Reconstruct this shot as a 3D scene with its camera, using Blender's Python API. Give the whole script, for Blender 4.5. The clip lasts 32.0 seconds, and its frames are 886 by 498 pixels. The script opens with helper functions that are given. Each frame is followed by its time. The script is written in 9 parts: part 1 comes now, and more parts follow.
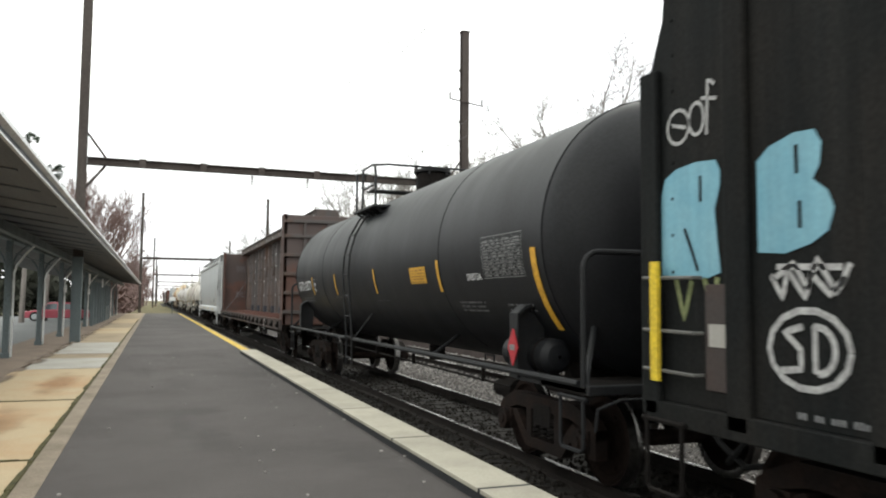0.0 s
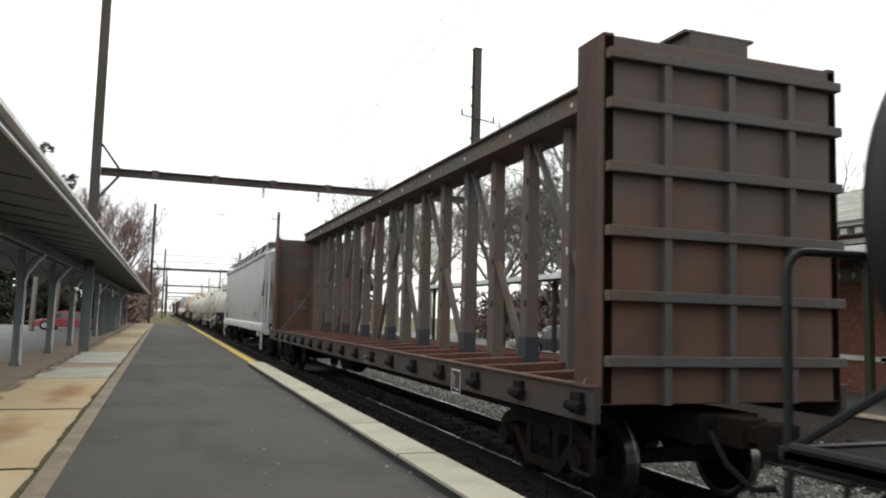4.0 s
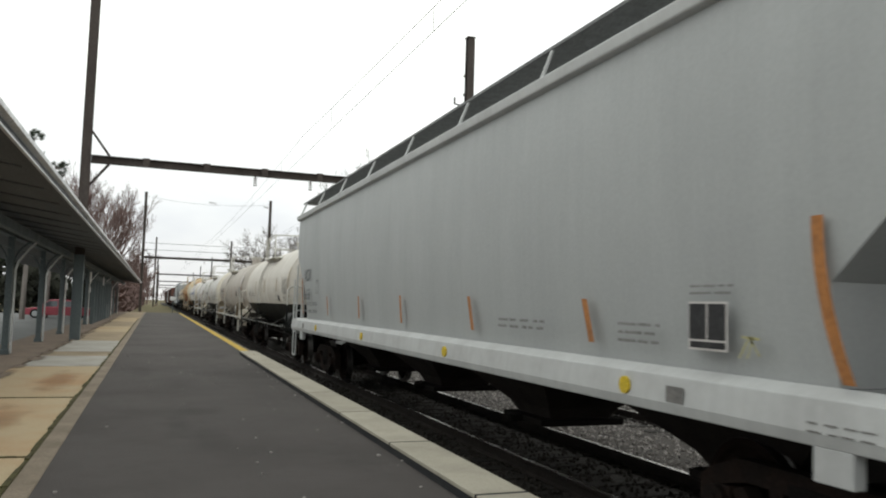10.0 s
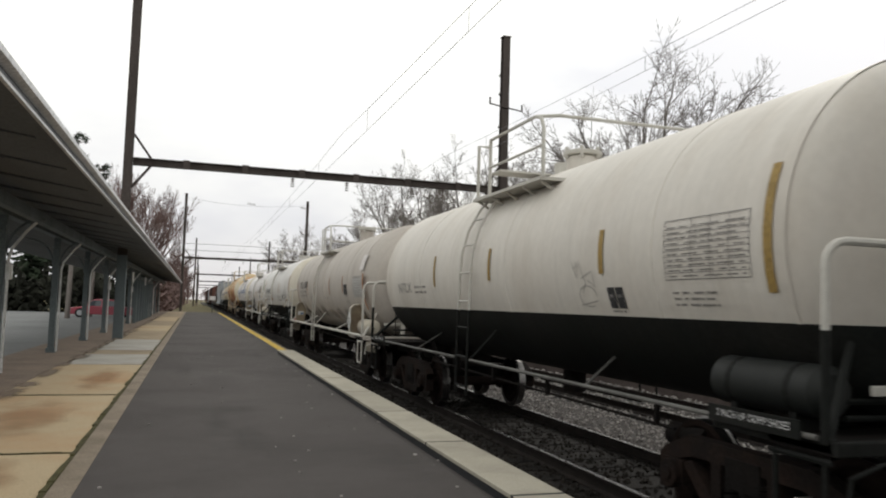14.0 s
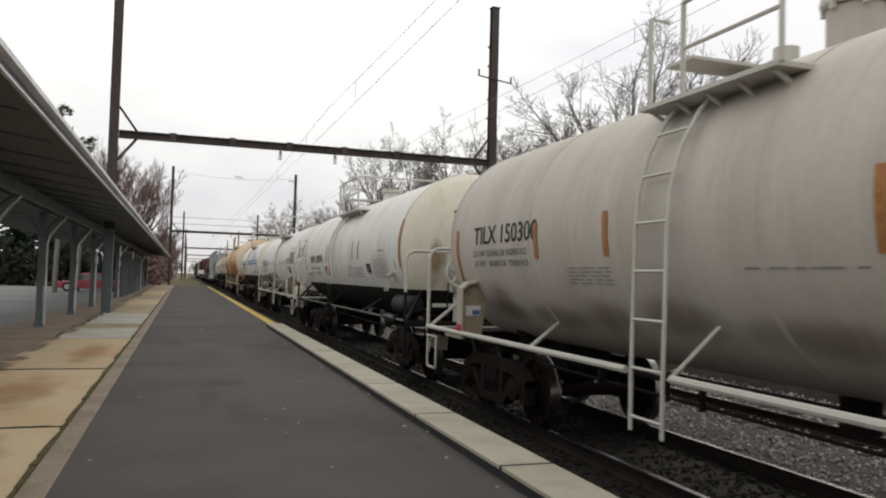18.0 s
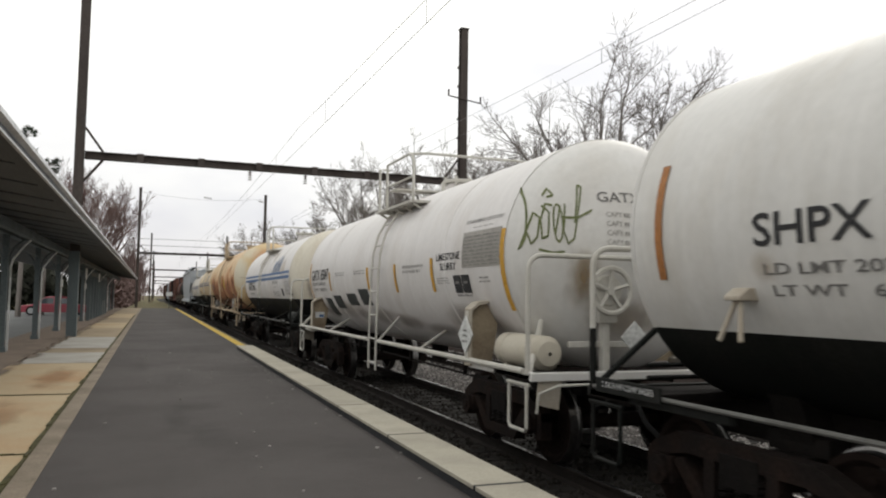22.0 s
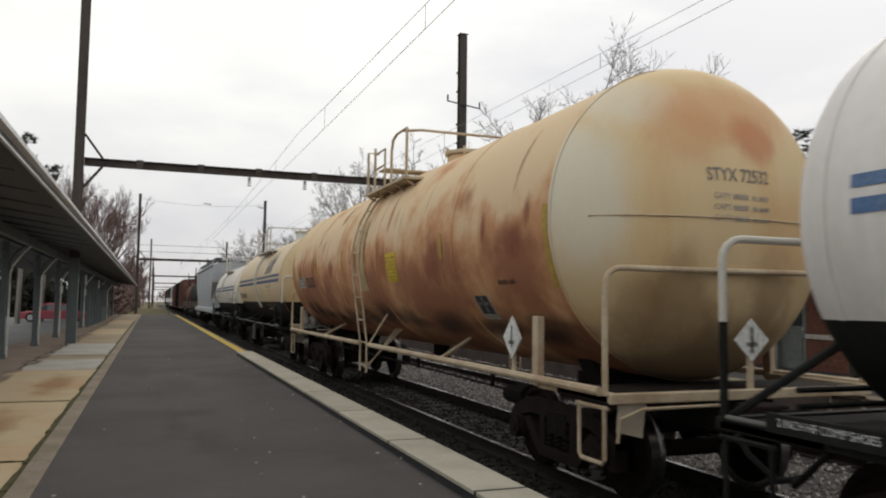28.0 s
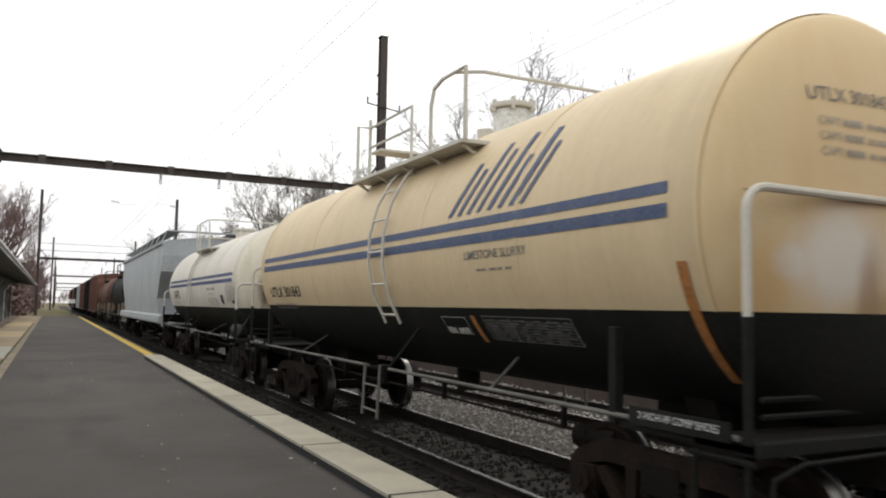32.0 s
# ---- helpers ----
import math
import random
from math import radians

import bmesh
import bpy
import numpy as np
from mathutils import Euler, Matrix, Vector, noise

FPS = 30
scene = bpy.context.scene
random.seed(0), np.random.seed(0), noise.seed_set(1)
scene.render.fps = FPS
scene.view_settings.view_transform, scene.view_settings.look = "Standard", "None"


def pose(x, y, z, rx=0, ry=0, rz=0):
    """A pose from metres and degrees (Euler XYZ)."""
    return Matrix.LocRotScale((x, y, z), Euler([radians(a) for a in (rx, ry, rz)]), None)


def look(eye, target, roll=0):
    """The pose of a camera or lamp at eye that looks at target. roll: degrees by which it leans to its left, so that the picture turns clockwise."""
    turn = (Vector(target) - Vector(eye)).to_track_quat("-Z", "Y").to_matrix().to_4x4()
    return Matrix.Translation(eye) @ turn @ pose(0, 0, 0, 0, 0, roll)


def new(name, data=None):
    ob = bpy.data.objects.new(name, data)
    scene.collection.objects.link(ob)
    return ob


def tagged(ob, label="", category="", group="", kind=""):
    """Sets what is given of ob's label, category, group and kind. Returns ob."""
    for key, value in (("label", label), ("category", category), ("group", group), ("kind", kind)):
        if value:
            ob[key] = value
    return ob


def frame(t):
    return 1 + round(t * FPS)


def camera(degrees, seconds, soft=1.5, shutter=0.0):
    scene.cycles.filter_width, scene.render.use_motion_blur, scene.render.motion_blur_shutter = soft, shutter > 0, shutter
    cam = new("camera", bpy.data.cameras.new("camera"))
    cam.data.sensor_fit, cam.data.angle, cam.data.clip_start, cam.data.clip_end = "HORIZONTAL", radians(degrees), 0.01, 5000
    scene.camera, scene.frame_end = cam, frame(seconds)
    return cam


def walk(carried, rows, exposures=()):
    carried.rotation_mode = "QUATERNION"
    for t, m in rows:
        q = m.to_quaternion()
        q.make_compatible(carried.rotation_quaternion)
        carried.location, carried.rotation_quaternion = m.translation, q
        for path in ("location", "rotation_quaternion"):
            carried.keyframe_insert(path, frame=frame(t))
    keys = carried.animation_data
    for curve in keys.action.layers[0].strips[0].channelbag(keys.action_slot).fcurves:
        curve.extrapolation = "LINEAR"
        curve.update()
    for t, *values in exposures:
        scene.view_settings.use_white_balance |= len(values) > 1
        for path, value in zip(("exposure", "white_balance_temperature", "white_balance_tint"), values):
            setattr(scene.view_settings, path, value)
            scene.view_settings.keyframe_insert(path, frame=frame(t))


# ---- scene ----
# Railway platform beside a passing freight train. x: across the tracks, y: along them, z: up; z = 0 is the asphalt platform.
cam = camera(59.6, 32.0, soft=2.0, shutter=0.22)
PATH = [
    (0.0, pose(0, 0, 1.5, 93.91, -0.49, -20.46)),
    (0.5, pose(0, 0, 1.5, 94.31, -0.25, -20.17)),
    (1.0, pose(0, 0, 1.5, 94.41, -0.82, -19.80)),
    (1.5, pose(0, 0, 1.5, 94.55, -0.68, -19.63)),
    (2.0, pose(0, 0, 1.5, 94.83, -0.54, -19.38)),
    (2.5, pose(0, 0, 1.5, 95.02, -1.42, -19.26)),
    (4.5, pose(0, 0, 1.5, 94.96, -1.23, -20.23)),
    (5.0, pose(0, 0, 1.5, 94.25, -1.00, -20.98)),
    (5.5, pose(0, 0, 1.5, 93.96, -1.06, -21.56)),
    (6.0, pose(0, 0, 1.5, 93.89, -0.91, -21.70)),
    (6.5, pose(0, 0, 1.5, 93.71, -0.78, -21.66)),
    (7.0, pose(0, 0, 1.5, 93.26, -0.48, -21.88)),
    (7.5, pose(0, 0, 1.5, 92.94, -0.58, -21.93)),
    (8.0, pose(0, 0, 1.5, 92.95, -0.10, -21.56)),
    (8.5, pose(0, 0, 1.5, 94.12, -0.14, -21.18)),
    (9.0, pose(0, 0, 1.5, 94.94, -1.02, -20.86)),
    (9.5, pose(0, 0, 1.5, 95.23, -1.95, -20.65)),
    (10.0, pose(0, 0, 1.5, 94.28, -1.64, -20.43)),
    (10.5, pose(0, 0, 1.5, 93.98, -1.35, -20.21)),
    (11.0, pose(0, 0, 1.5, 93.81, -0.75, -20.46)),
    (11.5, pose(0, 0, 1.5, 93.69, -1.18, -20.15)),
    (12.0, pose(0, 0, 1.5, 93.56, -1.37, -19.69)),
    (12.5, pose(0, 0, 1.5, 93.53, -1.67, -19.37)),
    (13.0, pose(0, 0, 1.5, 93.76, -1.72, -18.83)),
    (13.5, pose(0, 0, 1.5, 94.03, -1.63, -18.24)),
    (14.0, pose(0, 0, 1.5, 94.20, -1.72, -17.78)),
    (14.5, pose(0, 0, 1.5, 94.34, -1.47, -17.40)),
    (16.5, pose(0, 0, 1.5, 93.51, -1.26, -17.32)),
    (17.0, pose(0, 0, 1.5, 92.98, -1.25, -17.82)),
    (17.5, pose(0, 0, 1.5, 92.53, -1.36, -18.27)),
    (18.0, pose(0, 0, 1.5, 92.23, -1.56, -18.59)),
    (18.5, pose(0, 0, 1.5, 92.02, -1.85, -19.20)),
    (19.0, pose(0, 0, 1.5, 91.93, -1.66, -19.69)),
    (19.5, pose(0, 0, 1.5, 91.82, -1.84, -20.10)),
    (20.0, pose(0, 0, 1.5, 92.26, -1.67, -20.34)),
    (20.5, pose(0, 0, 1.5, 93.16, -1.27, -20.37)),
    (21.0, pose(0, 0, 1.5, 93.46, -1.32, -20.51)),
    (21.5, pose(0, 0, 1.5, 93.59, -1.07, -20.58)),
    (22.0, pose(0, 0, 1.5, 93.70, -0.91, -20.68)),
    (22.5, pose(0, 0, 1.5, 93.85, -0.70, -20.70)),
    (23.0, pose(0, 0, 1.5, 94.01, -0.31, -20.80)),
    (23.5, pose(0, 0, 1.5, 94.11, -0.39, -20.80)),
    (24.0, pose(0, 0, 1.5, 94.17, -0.62, -20.59)),
    (24.5, pose(0, 0, 1.5, 94.19, -0.70, -20.54)),
    (25.0, pose(0, 0, 1.5, 94.17, -0.81, -20.55)),
    (25.5, pose(0, 0, 1.5, 94.16, -0.83, -20.56)),
    (27.5, pose(0, 0, 1.5, 94.32, -0.61, -20.65)),
    (28.0, pose(0, 0, 1.5, 94.08, -0.70, -20.69)),
    (28.5, pose(0, 0, 1.5, 93.86, -1.08, -20.72)),
    (29.0, pose(0, 0, 1.5, 93.00, -1.53, -20.47)),
    (29.5, pose(0, 0, 1.5, 92.77, -1.78, -19.76)),
    (30.0, pose(0, 0, 1.5, 93.17, -1.90, -18.51)),
    (30.5, pose(0, 0, 1.5, 92.23, -0.49, -23.88)),
    (31.0, pose(0, 0, 1.5, 93.68, 0.09, -25.31)),
    (31.5, pose(0, 0, 1.5, 94.00, -0.65, -26.45)),
    (32.0, pose(0, 0, 1.5, 94.41, -1.02, -26.80)),
]
walk(cam, PATH, [(0, 1.06, 6500, 4), (1, 0.85, 6500, 4), (2.5, 0.75, 6500, 4), (4.5, 0.57, 6500, 4), (6, 0.5, 6500, 4), (8, 0.5, 6500, 4), (9, 0.38, 6500, 4), (10.5, 0.28, 6500, 4), (13, 0.18, 6580, 7), (16, 0.0, 6600, 8), (17, -0.04, 6600, 8), (18, 0.1, 6600, 8), (19, 0.18, 6600, 8), (22, 0.18, 6600, 8), (23, 0.04, 6600, 8), (25, 0.03, 6600, 8), (28, -0.05, 6600, 8), (29, 0.28, 6600, 8), (30, 0.32, 6600, 8), (32, 0.46, 6600, 8)])

# ---- light ----
world = bpy.data.worlds.new("overcast_sky")
scene.world = world
world.use_nodes = True
wn, wl = world.node_tree.nodes, world.node_tree.links
wn.clear()
sky = wn.new("ShaderNodeTexSky")
sky.sky_type, sky.sun_disc = "NISHITA", False
sky.sun_elevation, sky.sun_rotation = radians(32), radians(50)
sky_dim = wn.new("ShaderNodeMix")
sky_dim.data_type, sky_dim.blend_type = "RGBA", "MULTIPLY"
sky_dim.inputs["Factor"].default_value = 1.0
sky_dim.inputs["B"].default_value = (0.08, 0.08, 0.08, 1)
wc = wn.new("ShaderNodeTexCoord")
wm = wn.new("ShaderNodeMapping")
wm.inputs["Scale"].default_value = (1.3, 1.3, 3.2)
cloud = wn.new("ShaderNodeTexNoise")
cloud.inputs["Scale"].default_value, cloud.inputs["Detail"].default_value = 1.7, 6.0
ramp = wn.new("ShaderNodeValToRGB")
ramp.color_ramp.elements[0].position, ramp.color_ramp.elements[0].color = 0.36, (0.76, 0.765, 0.815, 1)
ramp.color_ramp.elements[1].position, ramp.color_ramp.elements[1].color = 0.64, (1.065, 1.06, 1.03, 1)
sep = wn.new("ShaderNodeSeparateXYZ")
high = wn.new("ShaderNodeValToRGB")
high.color_ramp.elements[0].position, high.color_ramp.elements[0].color = 0.0, (0.81, 0.79, 0.795, 1)
high.color_ramp.elements[1].position, high.color_ramp.elements[1].color = 0.42, (1.13, 1.12, 1.085, 1)
veil = wn.new("ShaderNodeMix")
veil.data_type, veil.blend_type = "RGBA", "MULTIPLY"
veil.inputs["Factor"].default_value = 1.0
both = wn.new("ShaderNodeMix")
both.data_type = "RGBA"
both.inputs["Factor"].default_value = 0.9
bg = wn.new("ShaderNodeBackground")
bg.inputs["Strength"].default_value = 1.12
wo = wn.new("ShaderNodeOutputWorld")
wl.new(wc.outputs["Generated"], wm.inputs["Vector"])
wl.new(wm.outputs["Vector"], cloud.inputs["Vector"])
wl.new(cloud.outputs["Fac"], ramp.inputs["Fac"])
wl.new(wc.outputs["Generated"], sep.inputs["Vector"])
wl.new(sep.outputs["Z"], high.inputs["Fac"])
wl.new(ramp.outputs["Color"], veil.inputs["A"])
wl.new(high.outputs["Color"], veil.inputs["B"])
wl.new(sky.outputs["Color"], sky_dim.inputs["A"])
wl.new(sky_dim.outputs["Result"], both.inputs["A"])
wl.new(veil.outputs["Result"], both.inputs["B"])
wl.new(both.outputs["Result"], bg.inputs["Color"])
wl.new(bg.outputs["Background"], wo.inputs["Surface"])

sun = new("sun", bpy.data.lights.new("sun", "SUN"))
sun.data.energy, sun.data.angle, sun.data.color = 0.7, radians(25), (1.0, 0.95, 0.88)
sun.matrix_world = look((0, 0, 0), (-0.62, -0.55, -0.6))


# ---- materials ----
def link_value(n, l, kind, a, b, op="ADD"):
    """A math node between a socket or number a and b."""
    m = n.new("ShaderNodeMath")
    m.operation = op
    for k, v in enumerate((a, b)):
        if isinstance(v, (int, float)):
            m.inputs[k].default_value = v
        else:
            l.new(v, m.inputs[k])
    return m.outputs["Value"]


def surf(name, base, dirt=None, amount=0.5, scale=1.0, stretch=(1, 1, 1), rough=0.7, metal=0.0, bump=0.15, fine=30.0,
         grain=0.25, edges=(0.42, 0.68), spec=0.3, jitter=0.0, coat=0.0, runs=0.0):
    """Paint, rust, stone or cloth: base colour, broken by large patches of dirt and by fine grain, with relief."""
    m = bpy.data.materials.new(name)
    m.use_nodes = True
    n, l = m.node_tree.nodes, m.node_tree.links
    b = n["Principled BSDF"]
    dirt = dirt or tuple(c * 0.6 for c in base)
    tc = n.new("ShaderNodeTexCoord")
    mp = n.new("ShaderNodeMapping")
    mp.inputs["Scale"].default_value = stretch
    l.new(tc.outputs["Object"], mp.inputs["Vector"])
    big = n.new("ShaderNodeTexNoise")
    big.inputs["Scale"].default_value, big.inputs["Detail"].default_value, big.inputs["Roughness"].default_value = scale, 7.0, 0.62
    l.new(mp.outputs["Vector"], big.inputs["Vector"])
    rp = n.new("ShaderNodeValToRGB")
    rp.color_ramp.elements[0].position, rp.color_ramp.elements[0].color = edges[0], (0, 0, 0, 1)
    rp.color_ramp.elements[1].position, rp.color_ramp.elements[1].color = edges[1], (amount, amount, amount, 1)
    l.new(big.outputs["Fac"], rp.inputs["Fac"])
    mix = n.new("ShaderNodeMix")
    mix.data_type = "RGBA"
    mix.inputs["A"].default_value, mix.inputs["B"].default_value = (*base, 1), (*dirt, 1)
    l.new(rp.outputs["Color"], mix.inputs["Factor"])
    fn = n.new("ShaderNodeTexNoise")
    fn.inputs["Scale"].default_value, fn.inputs["Detail"].default_value = fine, 4.0
    l.new(tc.outputs["Object"], fn.inputs["Vector"])
    fr = n.new("ShaderNodeMapRange")
    fr.inputs["From Min"].default_value, fr.inputs["From Max"].default_value = 0.3, 0.7
    fr.inputs["To Min"].default_value, fr.inputs["To Max"].default_value = 1 - grain, 1 + grain
    l.new(fn.outputs["Fac"], fr.inputs["Value"])
    value = fr.outputs["Result"]
    if jitter:
        oi = n.new("ShaderNodeObjectInfo")
        jr = n.new("ShaderNodeMapRange")
        jr.inputs["To Min"].default_value, jr.inputs["To Max"].default_value = 1 - jitter, 1 + jitter
        l.new(oi.outputs["Random"], jr.inputs["Value"])
        mm = n.new("ShaderNodeMath")
        mm.operation = "MULTIPLY"
        l.new(value, mm.inputs[0])
        l.new(jr.outputs["Result"], mm.inputs[1])
        value = mm.outputs["Value"]
    if runs:
        # narrow weather streaks that run down the surface, and broad soft bands
        for st, sc in (((0.5, 7.0, 0.3), 1.6), ((0.2, 1.1, 0.12), 1.3)):
            sm = n.new("ShaderNodeMapping")
            sm.inputs["Scale"].default_value = st
            l.new(tc.outputs["Object"], sm.inputs["Vector"])
            sn = n.new("ShaderNodeTexNoise")
            sn.inputs["Scale"].default_value, sn.inputs["Detail"].default_value, sn.inputs["Roughness"].default_value = sc, 5.0, 0.6
            l.new(sm.outputs["Vector"], sn.inputs["Vector"])
            sr = n.new("ShaderNodeMapRange")
            sr.inputs["From Min"].default_value, sr.inputs["From Max"].default_value = 0.32, 0.66
            sr.inputs["To Min"].default_value, sr.inputs["To Max"].default_value = 1 + runs * 0.5, 1 - runs
            l.new(sn.outputs["Fac"], sr.inputs["Value"])
            value = link_value(n, l, "", value, sr.outputs["Result"], "MULTIPLY")
    mul = n.new("ShaderNodeVectorMath")
    mul.operation = "SCALE"
    l.new(mix.outputs["Result"], mul.inputs[0])
    l.new(value, mul.inputs["Scale"])
    l.new(mul.outputs["Vector"], b.inputs["Base Color"])
    rr = n.new("ShaderNodeMapRange")
    rr.inputs["To Min"].default_value, rr.inputs["To Max"].default_value = max(rough - 0.12, 0.05), min(rough + 0.15, 1)
    l.new(big.outputs["Fac"], rr.inputs["Value"])
    l.new(rr.outputs["Result"], b.inputs["Roughness"])
    b.inputs["Metallic"].default_value = metal
    b.inputs["Specular IOR Level"].default_value = spec
    if coat:
        b.inputs["Coat Weight"].default_value, b.inputs["Coat Roughness"].default_value = coat, 0.25
    if bump:
        bp = n.new("ShaderNodeBump")
        bp.inputs["Strength"].default_value, bp.inputs["Distance"].default_value = bump, 0.02
        l.new(fn.outputs["Fac"], bp.inputs["Height"])
        l.new(bp.outputs["Normal"], b.inputs["Normal"])
    return m


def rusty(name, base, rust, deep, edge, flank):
    """Faded paint with blotches of rust at two depths, thicker and darker towards the bottom."""
    m = bpy.data.materials.new(name)
    m.use_nodes = True
    n, l = m.node_tree.nodes, m.node_tree.links
    b = n["Principled BSDF"]
    tc = n.new("ShaderNodeTexCoord")
    noises = []
    for sc, st, det in ((0.6, (0.8, 0.6, 0.8), 6.0), (1.7, (0.9, 0.7, 0.8), 10.0), (55.0, (1, 1, 1), 3.0), (1.0, (0.22, 1.1, 0.22), 4.0)):
        mp = n.new("ShaderNodeMapping")
        mp.inputs["Scale"].default_value = st
        l.new(tc.outputs["Object"], mp.inputs["Vector"])
        no = n.new("ShaderNodeTexNoise")
        no.inputs["Scale"].default_value, no.inputs["Detail"].default_value, no.inputs["Roughness"].default_value = sc, det, 0.6
        l.new(mp.outputs["Vector"], no.inputs["Vector"])
        noises.append(no.outputs["Fac"])
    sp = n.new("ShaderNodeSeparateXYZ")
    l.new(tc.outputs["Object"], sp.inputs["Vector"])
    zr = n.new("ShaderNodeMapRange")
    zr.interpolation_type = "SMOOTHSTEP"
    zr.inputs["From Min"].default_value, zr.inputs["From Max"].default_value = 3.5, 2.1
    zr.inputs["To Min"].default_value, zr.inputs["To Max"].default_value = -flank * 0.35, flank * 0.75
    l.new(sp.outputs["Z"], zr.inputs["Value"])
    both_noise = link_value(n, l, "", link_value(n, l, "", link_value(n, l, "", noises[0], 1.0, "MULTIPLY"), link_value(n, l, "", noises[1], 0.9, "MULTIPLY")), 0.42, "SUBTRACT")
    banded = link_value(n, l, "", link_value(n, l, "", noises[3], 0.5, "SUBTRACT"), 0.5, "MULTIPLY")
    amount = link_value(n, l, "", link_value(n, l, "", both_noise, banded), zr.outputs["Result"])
    colour = None
    for lo, hi, c, k in ((edge - 0.12, edge + 0.16, rust, 0.85), (edge + 0.06, edge + 0.36, deep, 0.8)):
        rp = n.new("ShaderNodeMapRange")
        rp.interpolation_type = "SMOOTHSTEP"
        rp.inputs["From Min"].default_value, rp.inputs["From Max"].default_value, rp.inputs["To Max"].default_value = lo, hi, k
        l.new(amount, rp.inputs["Value"])
        mx = n.new("ShaderNodeMix")
        mx.data_type = "RGBA"
        l.new(rp.outputs["Result"], mx.inputs["Factor"])
        if colour is None:
            mx.inputs["A"].default_value = (*base, 1)
        else:
            l.new(colour, mx.inputs["A"])
        mx.inputs["B"].default_value = (*c, 1)
        colour = mx.outputs["Result"]
    sc = n.new("ShaderNodeVectorMath")
    sc.operation = "SCALE"
    l.new(colour, sc.inputs[0])
    l.new(link_value(n, l, "", link_value(n, l, "", noises[2], 0.22, "MULTIPLY"), 0.89), sc.inputs["Scale"])
    l.new(sc.outputs["Vector"], b.inputs["Base Color"])
    b.inputs["Roughness"].default_value, b.inputs["Specular IOR Level"].default_value = 0.72, 0.25
    bp = n.new("ShaderNodeBump")
    bp.inputs["Strength"].default_value, bp.inputs["Distance"].default_value = 0.08, 0.02
    l.new(noises[2], bp.inputs["Height"])
    l.new(bp.outputs["Normal"], b.inputs["Normal"])
    return m


def blotched(name, base, streak, blots, warp=0.5, rough=0.68):
    """Weathered paint of a tank head: faint upright streaks, then soft ragged blotches (x, z, half width, half height, colour, strength)."""
    m = bpy.data.materials.new(name)
    m.use_nodes = True
    n, l = m.node_tree.nodes, m.node_tree.links
    b = n["Principled BSDF"]
    tc = n.new("ShaderNodeTexCoord")
    noises = []
    for sc, st, det in ((2.4, (1, 1, 0.6), 9.0), (3.0, (1, 1, 0.14), 5.0), (55.0, (1, 1, 1), 3.0)):
        mp = n.new("ShaderNodeMapping")
        mp.inputs["Scale"].default_value = st
        l.new(tc.outputs["Object"], mp.inputs["Vector"])
        no = n.new("ShaderNodeTexNoise")
        no.inputs["Scale"].default_value, no.inputs["Detail"].default_value, no.inputs["Roughness"].default_value = sc, det, 0.62
        l.new(mp.outputs["Vector"], no.inputs["Vector"])
        noises.append(no.outputs["Fac"])
    sp = n.new("ShaderNodeSeparateXYZ")
    l.new(tc.outputs["Object"], sp.inputs["Vector"])

    def ranged(value, lo, hi, low, high):
        rp = n.new("ShaderNodeMapRange")
        rp.interpolation_type = "SMOOTHSTEP"
        for key, q in (("From Min", lo), ("From Max", hi), ("To Min", low), ("To Max", high)):
            rp.inputs[key].default_value = q
        l.new(value, rp.inputs["Value"])
        return rp.outputs["Result"]

    def mixed(factor, under, over):
        mx = n.new("ShaderNodeMix")
        mx.data_type = "RGBA"
        l.new(factor, mx.inputs["Factor"])
        if isinstance(under, tuple):
            mx.inputs["A"].default_value = (*under, 1)
        else:
            l.new(under, mx.inputs["A"])
        mx.inputs["B"].default_value = (*over, 1)
        return mx.outputs["Result"]

    colour = mixed(ranged(noises[1], 0.42, 0.72, 0.0, 0.7), base, streak)
    rag = link_value(n, l, "", link_value(n, l, "", noises[0], 0.5, "SUBTRACT"), warp * 2.0, "MULTIPLY")
    for x, z, w, h, c, k in blots:
        dx = link_value(n, l, "", link_value(n, l, "", sp.outputs["X"], x, "SUBTRACT"), 1.0 / w, "MULTIPLY")
        dz = link_value(n, l, "", link_value(n, l, "", sp.outputs["Z"], z, "SUBTRACT"), 1.0 / h, "MULTIPLY")
        dx, dz = link_value(n, l, "", dx, dx, "MULTIPLY"), link_value(n, l, "", dz, dz, "MULTIPLY")
        d = link_value(n, l, "", link_value(n, l, "", link_value(n, l, "", dx, dz), 0.5, "POWER"), rag)
        colour = mixed(ranged(d, 0.35, 1.1, k, 0.0), colour, c)
    sc = n.new("ShaderNodeVectorMath")
    sc.operation = "SCALE"
    l.new(colour, sc.inputs[0])
    l.new(link_value(n, l, "", link_value(n, l, "", noises[2], 0.16, "MULTIPLY"), 0.92), sc.inputs["Scale"])
    l.new(sc.outputs["Vector"], b.inputs["Base Color"])
    b.inputs["Roughness"].default_value, b.inputs["Specular IOR Level"].default_value = rough, 0.25
    return m


